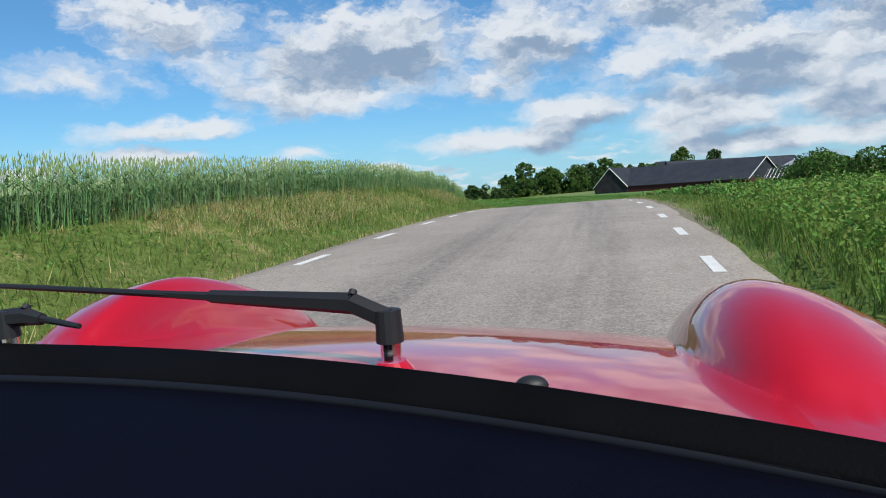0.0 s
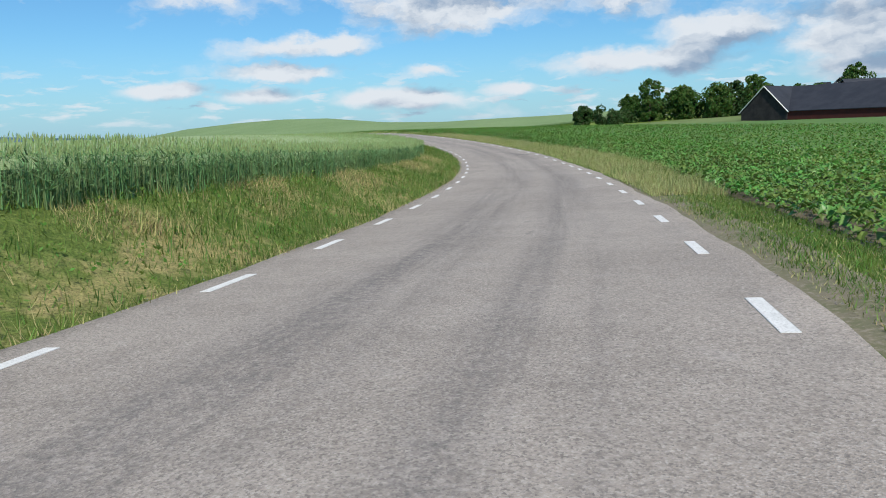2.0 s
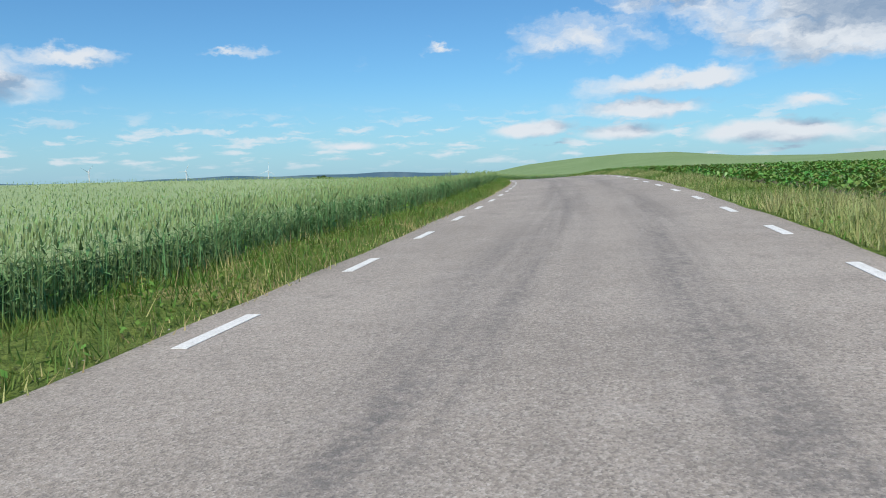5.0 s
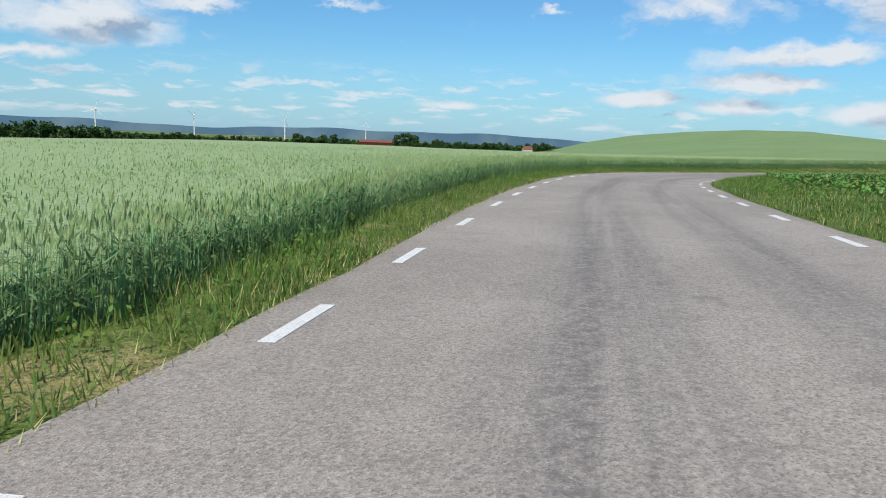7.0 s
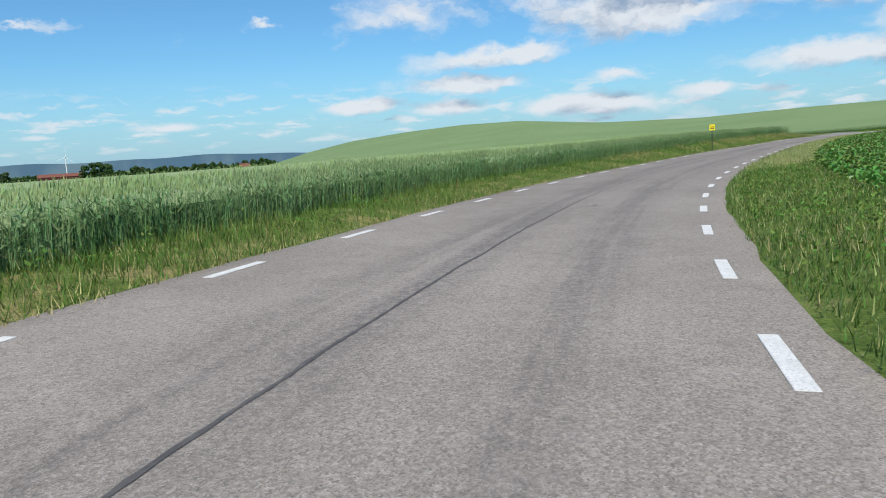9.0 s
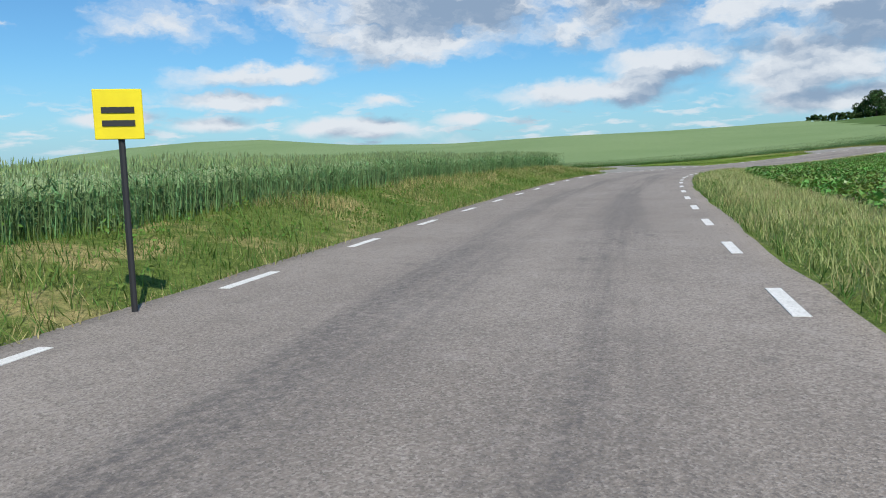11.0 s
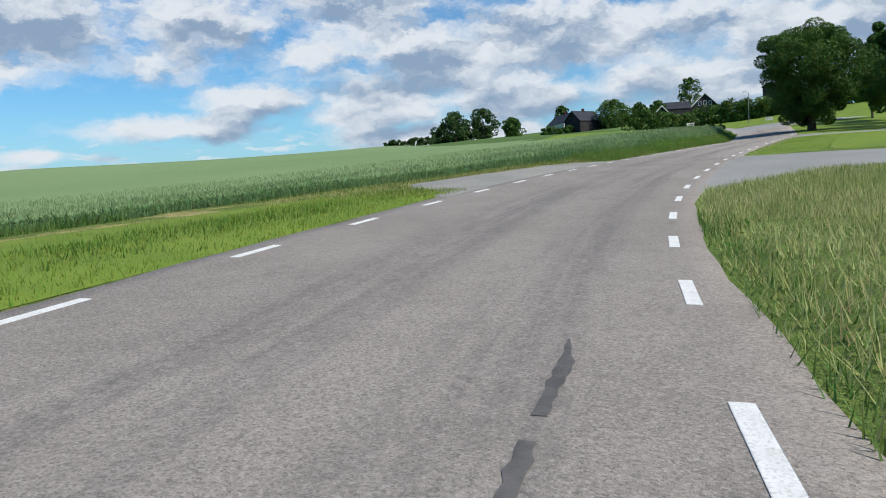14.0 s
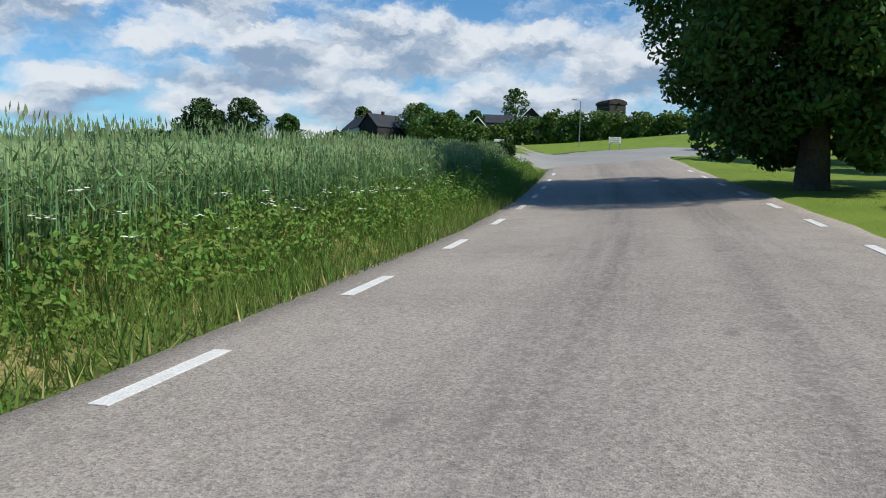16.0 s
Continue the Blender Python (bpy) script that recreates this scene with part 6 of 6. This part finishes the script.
def windmill(x, y, z, rz):
    """An old mill body without sails: a boxy shingled body under a low bowed cap, on a stump."""
    ob = tagged(empty("windmill", x, y, z, rz), "old dark shingled windmill body without sails", "windmill")
    bm = bmesh.new()
    rod(bm, (0, 0, -1.5), (0, 0, 1.8), 2.0, 1.9, 12)
    part("stump", bm, M["plaster"], ob)
    bm = bmesh.new()
    box(bm, (-2.9, -2.7, 1.6), (2.9, 2.7, 7.0), 0.08)
    part("body", bm, M["millwood"], ob)
    prof = [(-3.05, 6.6), (-2.7, 7.35), (-1.5, 7.85), (0, 8.0), (1.5, 7.85), (2.7, 7.35), (3.05, 6.6)]
    bm = bmesh.new()
    a = [bm.verts.new((-3.15, yy, zz)) for yy, zz in prof]
    b = [bm.verts.new((3.15, yy, zz)) for yy, zz in prof]
    for i in range(len(prof) - 1):
        bm.faces.new((a[i], a[i + 1], b[i + 1], b[i]))
    bm.faces.new(a[::-1])
    bm.faces.new(b)
    bm.faces.new((a[0], b[0], b[-1], a[-1]))
    bmesh.ops.recalc_face_normals(bm, faces=bm.faces)
    part("cap", bm, M["millwood"], ob)
    for k, (yy, zz) in enumerate(((-2.88, 7.0), (-2.1, 7.62), (-0.8, 7.95), (0.8, 7.95), (2.1, 7.62), (2.88, 7.0))):
        bm = bmesh.new()
        box(bm, (-3.2, yy - 0.14, zz - 0.02), (3.2 - 0.4 * (k % 2), yy + 0.14, zz + 0.07))
        part("cap_board", bm, M["greywood"], ob, "weathered grey cap board")
    for zz in (2.4, 3.5, 4.6, 5.7):
        for sy in (-1, 1):
            bm = bmesh.new()
            box(bm, (-2.95, sy * 2.74 - 0.03, zz), (2.95, sy * 2.74 + 0.03, zz + 0.12))
            part("cladding_strip", bm, M["greywood"], ob)
    bm = bmesh.new()
    rod(bm, (2.9, 0, 6.6), (3.9, 0, 6.8), 0.28, 0.24, 8)
    part("shaft", bm, M["millwood"], ob)
    return ob


M["greywood"] = material("weathered_grey_boards", [(0.16, 0.145, 0.13), (0.24, 0.22, 0.20), (0.09, 0.08, 0.075)], 1.0, 12.0, 0.9, 0.4)
windmill(425.8, 253.8, 16.9, 215).scale = (0.87, 0.87, 0.87)


def turbine(x, y, z, hub, turn):
    ob = tagged(empty("wind_turbine", x, y, z, turn), "white three-bladed wind turbine far across the plain", "wind turbine", "wind turbines")
    bm = bmesh.new()
    rod(bm, (0, 0, -3), (0, 0, hub), 2.1, 1.2, 14)
    part("tower", bm, M["whitepaint"], ob)
    bm = bmesh.new()
    box(bm, (-1.4, -3.5, hub - 1.4), (1.4, 3.0, hub + 1.6), 0.4)
    part("nacelle", bm, M["whitepaint"], ob)
    bm = bmesh.new()
    rod(bm, (0, 3.0, hub), (0, 4.6, hub), 1.2, 0.4, 12)
    part("hub", bm, M["whitepaint"], ob)
    for k in range(3):
        bm = bmesh.new()
        rod(bm, (0, 0, 0.5), (0, 0, hub * 0.48), 1.0, 0.25, 6)
        for v in bm.verts:
            v.co.y *= 0.3
        o = part("blade", bm, M["whitepaint"], ob)
        o.matrix_local = pose(0, 4.0, hub, 0, k * 120 + turn * 0.7, 0)


turbine(-894.7, 1885.8, -26.0, 62.0, 20)
turbine(-880.2, 2448.0, -30.0, 72.0, 75)
turbine(-554.7, 2350.7, -28.0, 62.0, 40)
turbine(-417.6, 2997.3, -30.0, 70.0, 10)

# ---- small things along the road ----
M["yellow"] = material("yellow_sign_face", [(0.80, 0.66, 0.02), (0.72, 0.58, 0.02)], 3.0, 30.0, 0.5, 0.02)
M["greypost"] = material("grey_post_steel", [(0.22, 0.23, 0.24), (0.30, 0.31, 0.32)], 3.0, 30.0, 0.5, 0.1, metal=0.5)
M["dark"] = plain("black_paint", (0.02, 0.02, 0.022), 0.6)


def on_land(x, y):
    return float(land([(x, y)])[0])


def yellow_sign(x, y, rz):
    ob = tagged(empty("road_sign", x, y, on_land(x, y), rz), "small square yellow sign on a thin post", "road sign")
    bm = bmesh.new()
    rod(bm, (0, 0, -0.2), (0, 0, 1.72), 0.025, 0.025, 8)
    part("post", bm, M["dark"], ob)
    bm = bmesh.new()
    box(bm, (-0.18, -0.045, 1.36), (0.18, -0.033, 1.74), 0.004)
    part("plate", bm, M["yellow"], ob)
    for zz in (1.46, 1.56):
        bm = bmesh.new()
        box(bm, (-0.12, -0.052, zz), (0.12, -0.047, zz + 0.045))
        part("marking", bm, M["dark"], ob, "short dark bar of lettering")


yellow_sign(126.9, 225.6, -25)


def lamp_post(x, y):
    ob = tagged(empty("street_lamp", x, y, on_land(x, y), 100), "tall grey street lamp post at the junction", "street lamp")
    bm = bmesh.new()
    rod(bm, (0, 0, -0.2), (0, 0, 5.8), 0.07, 0.045, 10)
    part("pole", bm, M["greypost"], ob)
    bm = bmesh.new()
    rod(bm, (0, 0, 5.75), (0.55, 0, 6.0), 0.03, 0.03, 8)
    part("arm", bm, M["greypost"], ob)
    bm = bmesh.new()
    box(bm, (0.45, -0.13, 5.93), (1.05, 0.13, 6.08), 0.04)
    part("lantern", bm, M["steel"], ob)


lamp_post(342.8, 259.4)


def notice_board(x, y, rz):
    ob = tagged(empty("notice_board", x, y, on_land(x, y), rz), "white notice board on two slim posts", "sign")
    for px in (-0.36, 0.36):
        bm = bmesh.new()
        rod(bm, (px, 0, -0.2), (px, 0, 1.55), 0.03, 0.03, 8)
        part("post", bm, M["greypost"], ob)
    for zz in (1.06, 1.22, 1.38):
        bm = bmesh.new()
        box(bm, (-0.45, -0.06, zz), (0.45, -0.04, zz + 0.135), 0.004)
        part("panel", bm, M["whitepaint"], ob)
        bm = bmesh.new()
        box(bm, (-0.36, -0.068, zz + 0.05), (0.33, -0.062, zz + 0.085))
        part("lettering_bar", bm, M["greypost"], ob)


notice_board(302.8, 256.1, -80)


def slat_bench(x, y, rz):
    ob = tagged(empty("bench", x, y, on_land(x, y), rz), "white slatted bench on the grass", "bench")
    for zz, yy in ((0.45, 0.0), (0.45, 0.15), (0.45, -0.15), (0.68, 0.24), (0.85, 0.27)):
        bm = bmesh.new()
        box(bm, (-0.8, yy - 0.055, zz - 0.02), (0.8, yy + 0.055, zz + (0.02 if zz < 0.5 else 0.1)), 0.006)
        part("slat", bm, M["whitepaint"], ob)
    for px in (-0.6, 0.6):
        bm = bmesh.new()
        box(bm, (px - 0.04, -0.2, -0.1), (px + 0.04, 0.2, 0.42))
        box(bm, (px - 0.03, 0.2, 0.0), (px + 0.03, 0.25, 0.95))
        part("leg", bm, M["whitepaint"], ob)


slat_bench(351.0, 270.7, 110)


def marker_post(s, d, lean):
    p = at_road(s, d)
    ob = tagged(new("marker_post"), "leaning dark marker post in the grass", "post")
    ob.matrix_world = pose(p[0], p[1], on_land(p[0], p[1]), lean, 12, 20)
    bm = bmesh.new()
    rod(bm, (0, 0, -0.3), (0, 0, 0.95), 0.045, 0.04, 10)
    part("pole", bm, M["greypost"], ob)
    bm = bmesh.new()
    rod(bm, (0, 0, 0.94), (0, 0, 0.98), 0.05, 0.03, 10)
    part("cap", bm, M["dark"], ob)


marker_post(355.5, 6.2, 0)


def litter(s, d, size, rz, label, mat, name):
    """A crumpled scrap or lump, lying on the ground."""
    p = at_road(s, d)
    bm = bmesh.new()
    bmesh.ops.create_icosphere(bm, subdivisions=2, radius=1.0)
    for v in bm.verts:
        v.co = Vector((v.co.x * size[0], v.co.y * size[1], v.co.z * size[2])) * (1 + 0.45 * noise.noise(v.co * 1.7 + Vector((s, d, 0))))
    ob = tagged(part(name, bm, mat), label, "litter" if "scrap" in name else "wood")
    ob.matrix_world = pose(p[0], p[1], on_land(p[0], p[1]) + 0.06 + size[2] * 0.5, 0, 0, rz)


litter(310.3, -5.2, (0.14, 0.10, 0.07), 10, "crumpled white scrap on the lay-by grass", M["whitepaint"], "white_scrap")
litter(307.6, -6.1, (0.18, 0.10, 0.06), 70, "crumpled white scrap on the lay-by grass", M["whitepaint"], "white_scrap")
M["timber"] = material("old_timber", [(0.30, 0.24, 0.13), (0.20, 0.16, 0.10)], 2.0, 30.0, 0.9, 0.3)
for s, d, ln, rz in ((308.4, -5.1, 0.9, 30), (309.2, -5.3, 1.2, 35), (309.8, -4.3, 0.9, 42), (307.5, -4.2, 1.0, 50), (311.6, -4.4, 0.6, 38), (308.9, -4.8, 0.7, 33)):
    p = at_road(s, d)
    bm = bmesh.new()
    rod(bm, (-ln / 2, 0, 0), (ln / 2, 0.06, 0.01), 0.03, 0.015, 6)
    rod(bm, (0.1, 0, 0), (0.25, 0.12, 0.05), 0.012, 0.006, 5)
    ob = tagged(part("stick", bm, M["timber"]), "dry broken stick on the lay-by", "stick", "sticks on the lay-by")
    ob.matrix_world = pose(p[0], p[1], on_land(p[0], p[1]) + 0.085, 0, 0, rz)


# ---- the car, standing at the start of the road ----
M["red"] = plain("red_car_paint", (0.40, 0.004, 0.014), 0.35, 0.0, 1.0, 0.2)
M["piping"] = plain("black_vinyl_piping", (0.006, 0.0065, 0.009), 0.5, 0.0, 0.0, 0.25)
M["steel"] = plain("dull_screw_steel", (0.16, 0.16, 0.17), 0.45, 1.0)
M["rubber"] = plain("black_rubber", (0.012, 0.012, 0.013), 0.55)
M["vinyl"] = material("navy_black_vinyl", [(0.0012, 0.0018, 0.0066), (0.0018, 0.0026, 0.0085)], 3.0, 160.0, 0.8, 0.25, spec=0.06)
M["trim"] = material("black_trim", [(0.0012, 0.0012, 0.0015), (0.0022, 0.0022, 0.0026)], 3.0, 140.0, 0.75, 0.2, spec=0.08)
M["chrome"] = plain("chrome", (0.75, 0.76, 0.78), 0.12, 1.0)

fwd = Vector((9.01, 6.51, 0.631)).normalized()
rgt = fwd.cross(Vector((0, 0, 1))).normalized()
upw = rgt.cross(fwd)
rgt = (rgt * math.cos(radians(0.4)) + upw * math.sin(radians(0.4)))
upw = rgt.cross(fwd)
car_m = Matrix((rgt, fwd, upw)).transposed().to_4x4()
car_m.translation = Vector((0, 0, 0)) - upw * 1.08
car = tagged(new("sports_car"), "low red sports car with long rounded wings, seen over its bonnet", "car")
car.matrix_world = car_m
CX0 = -0.40                                              # the car's middle


def cowl_y(x):
    """How far forward the windscreen's foot lies."""
    return 1.06 - 0.19 * (x + 1.15) ** 2


def bonnet_z(x, y):
    v = y - 0.9
    return 0.800 - 0.055 * v - 0.10 * max(v, 0) ** 2 - 0.035 * ((x - CX0) / 0.7) ** 2 - 0.04 * (x - CX0)


def wing_z(x, y):
    """How far the egg-shaped wings rise over the bonnet; below nothing outside their foot."""
    u, mid = (abs(x + 0.36) - 0.632, 1.5) if x > CX0 else (abs(x + 0.36) - 0.75, 1.75)
    u /= (0.16 if x > CX0 else 0.065) if u < 0 else (0.27 if x > CX0 else 0.30)
    v = (y - mid) / ((0.52 if x > CX0 else 0.46) if y < mid else 1.1)
    k = 1 - u * u - v * v
    return 0.15 * k ** 0.8 if k > 0 else -0.012 * min(1.0, -k * 2)


def dash_dz(x):
    """The dashboard's top leans down to the driver's side."""
    return -0.010 - 0.0088 * max(0.0, x + 1.0)


def pipe_back(x):
    """How far behind the windscreen's foot the piping runs."""
    return float(np.interp(x, [-1.1, -0.35, 0.25], [0.115, 0.085, 0.060]))


def sheet(name, nx, ny, place, mat, parent, thick=0.0):
    v = np.array([place(i / (nx - 1), j / (ny - 1)) for i in range(nx) for j in range(ny)])
    i = np.arange(nx * ny).reshape(nx, ny)
    f = np.stack([i[:-1, :-1], i[1:, :-1], i[1:, 1:], i[:-1, 1:]], -1).reshape(-1, 4)
    ob = from_arrays(name, v, f, mat, parent, True)
    if thick:
        m = ob.modifiers.new("thickness", "SOLIDIFY")
        m.thickness, m.offset = thick, -1
    return ob


def body_at(u, v):
    x = CX0 - 0.62 + 1.24 * u
    y0 = cowl_y(x) + 0.012
    y = y0 + (2.75 - y0) * v
    return x, y, bonnet_z(x, y) - 0.25 * max(0, (y - 2.2)) ** 2


sheet("bonnet", 41, 40, body_at, M["red"], car, 0.012)
for side in (-1, 1):
    def wing_at(u, v, side=side):
        k = (u - 0.36) * 0.64 / (0.64 if u > 0.36 else 0.576)
        x = CX0 + side * (0.42 + u * 0.70)
        y0 = max(0.45, cowl_y(x) + 0.014)
        y = y0 + (2.8 - y0) * v
        out = max(0.0, abs(x - CX0) - 1.0)
        return x, y, bonnet_z(CX0 + side * min(0.8, abs(x - CX0)), y) + wing_z(x, y) - 0.004 - 0.9 * out ** 1.3 - (0.5 * max(0, y - 2.3) ** 2)
    sheet("wing", 90, 72, wing_at, M["red"], car, 0.012)



def across(u):
    return -1.5 + 1.95 * u


sheet("dash_trim", 60, 5, lambda u, v: (across(u), cowl_y(across(u)) - 0.012 - (pipe_back(across(u)) - 0.019) * v, 0.818 - 0.026 * v + dash_dz(across(u))), M["trim"], car, 0.02)


def cord(name, back, z, r, mat):
    """A round cord that follows the curve of the cowl."""
    return sheet(name, 90, 13, lambda u, v: (across(u), cowl_y(across(u)) - back(across(u)) + r * math.cos(2 * math.pi * v), z + dash_dz(across(u)) + r * math.sin(2 * math.pi * v)), mat, car)


cord("dash_piping", pipe_back, 0.803, 0.0075, M["piping"])
sheet("dashboard", 60, 8, lambda u, v: (across(u), cowl_y(across(u)) - pipe_back(across(u)) - 0.003 - 0.34 * v, 0.782 + dash_dz(across(u)) - 0.05 * v - 0.10 * v * v), M["vinyl"], car, 0.02)
cord("screen_seal", lambda x: 0.002, 0.812, 0.010, M["rubber"])
for x in (-0.82, -0.225, 0.21):
    bm = bmesh.new()
    y, z = cowl_y(x) - 0.012 - 0.68 * (pipe_back(x) - 0.019), 0.818 - 0.026 * 0.68 + dash_dz(x)
    rod(bm, (x, y, z - 0.004), (x, y, z + 0.003), 0.010, 0.009, 16)
    rod(bm, (x, y, z + 0.003), (x, y, z + 0.006), 0.006, 0.0045, 12)
    part("screw", bm, M["steel"], car)
bm = bmesh.new()
bmesh.ops.create_uvsphere(bm, u_segments=16, v_segments=10, radius=1.0)
for v in bm.verts:
    v.co = Vector((-0.106 + v.co.x * 0.021, 0.885 + v.co.y * 0.016, 0.800 + v.co.z * 0.012))
part("washer_jet", bm, M["rubber"], car, smooth_faces=True)


def wiper(hub, tip, knee):
    w = new("wiper")
    w.parent = car
    bm = bmesh.new()
    rod(bm, hub - Vector((0, 0, 0.055)), hub + Vector((0, 0, 0.0)), 0.016, 0.015, 14)
    part("spindle", bm, M["chrome"], w, "chrome wiper spindle")
    bm = bmesh.new()
    rod(bm, hub - Vector((0, 0, 0.065)), hub - Vector((0, 0, 0.048)), 0.036, 0.022, 16)
    part("grommet", bm, M["red"], w, "red wiper base")
    bm = bmesh.new()
    rod(bm, hub - Vector((0, 0, 0.02)), hub + Vector((0, 0, 0.028)), 0.021, 0.019, 14)
    rod(bm, hub + Vector((0, 0, 0.014)), knee, 0.017, 0.017, 6)
    rod(bm, knee, knee.lerp(tip, 0.30), 0.017, 0.011, 6)
    rod(bm, knee.lerp(tip, 0.28), knee.lerp(tip, 0.45), 0.008, 0.006, 6)
    rod(bm, knee - Vector((0, 0.004, -0.012)), knee + Vector((0, 0.004, 0.018)), 0.007, 0.007, 8)
    part("arm", bm, M["rubber"], w)
    bm = bmesh.new()
    rod(bm, knee.lerp(tip, 0.4), tip, 0.0065, 0.005, 8)
    part("blade", bm, M["rubber"], w)


wiper(Vector((-0.325, 1.00, 0.850)), Vector((-1.30, 1.22, 0.911)), Vector((-0.385, 1.02, 0.885)))
wiper(Vector((-1.055, 1.06, 0.855)), Vector((-0.88, 1.03, 0.858)), Vector((-1.01, 1.06, 0.872)))
# the rest of the body, down to the road
for side in (-1, 1):
    bm = bmesh.new()
    x = CX0 + side * 1.0
    box(bm, (x - 0.03, -1.6, 0.22), (x + 0.03, 2.35, 0.60), 0.02)
    part("sill", bm, M["red"], car)
    for yy in (1.75, -0.75):
        wh_ = new("wheel")
        wh_.parent = car
        bm = bmesh.new()
        rod(bm, (x - side * 0.24, yy, 0.30), (x - side * 0.05, yy, 0.30), 0.30, 0.30, 24)
        part("tyre", bm, M["rubber"], wh_)
        bm = bmesh.new()
        rod(bm, (x - side * 0.06, yy, 0.30), (x - side * 0.035, yy, 0.30), 0.19, 0.17, 20)
        part("rim", bm, M["chrome"], wh_)
bm = bmesh.new()
box(bm, (CX0 - 0.98, -1.7, 0.16), (CX0 + 0.98, 2.5, 0.24), 0.02)
part("floor_pan", bm, M["rubber"], car)
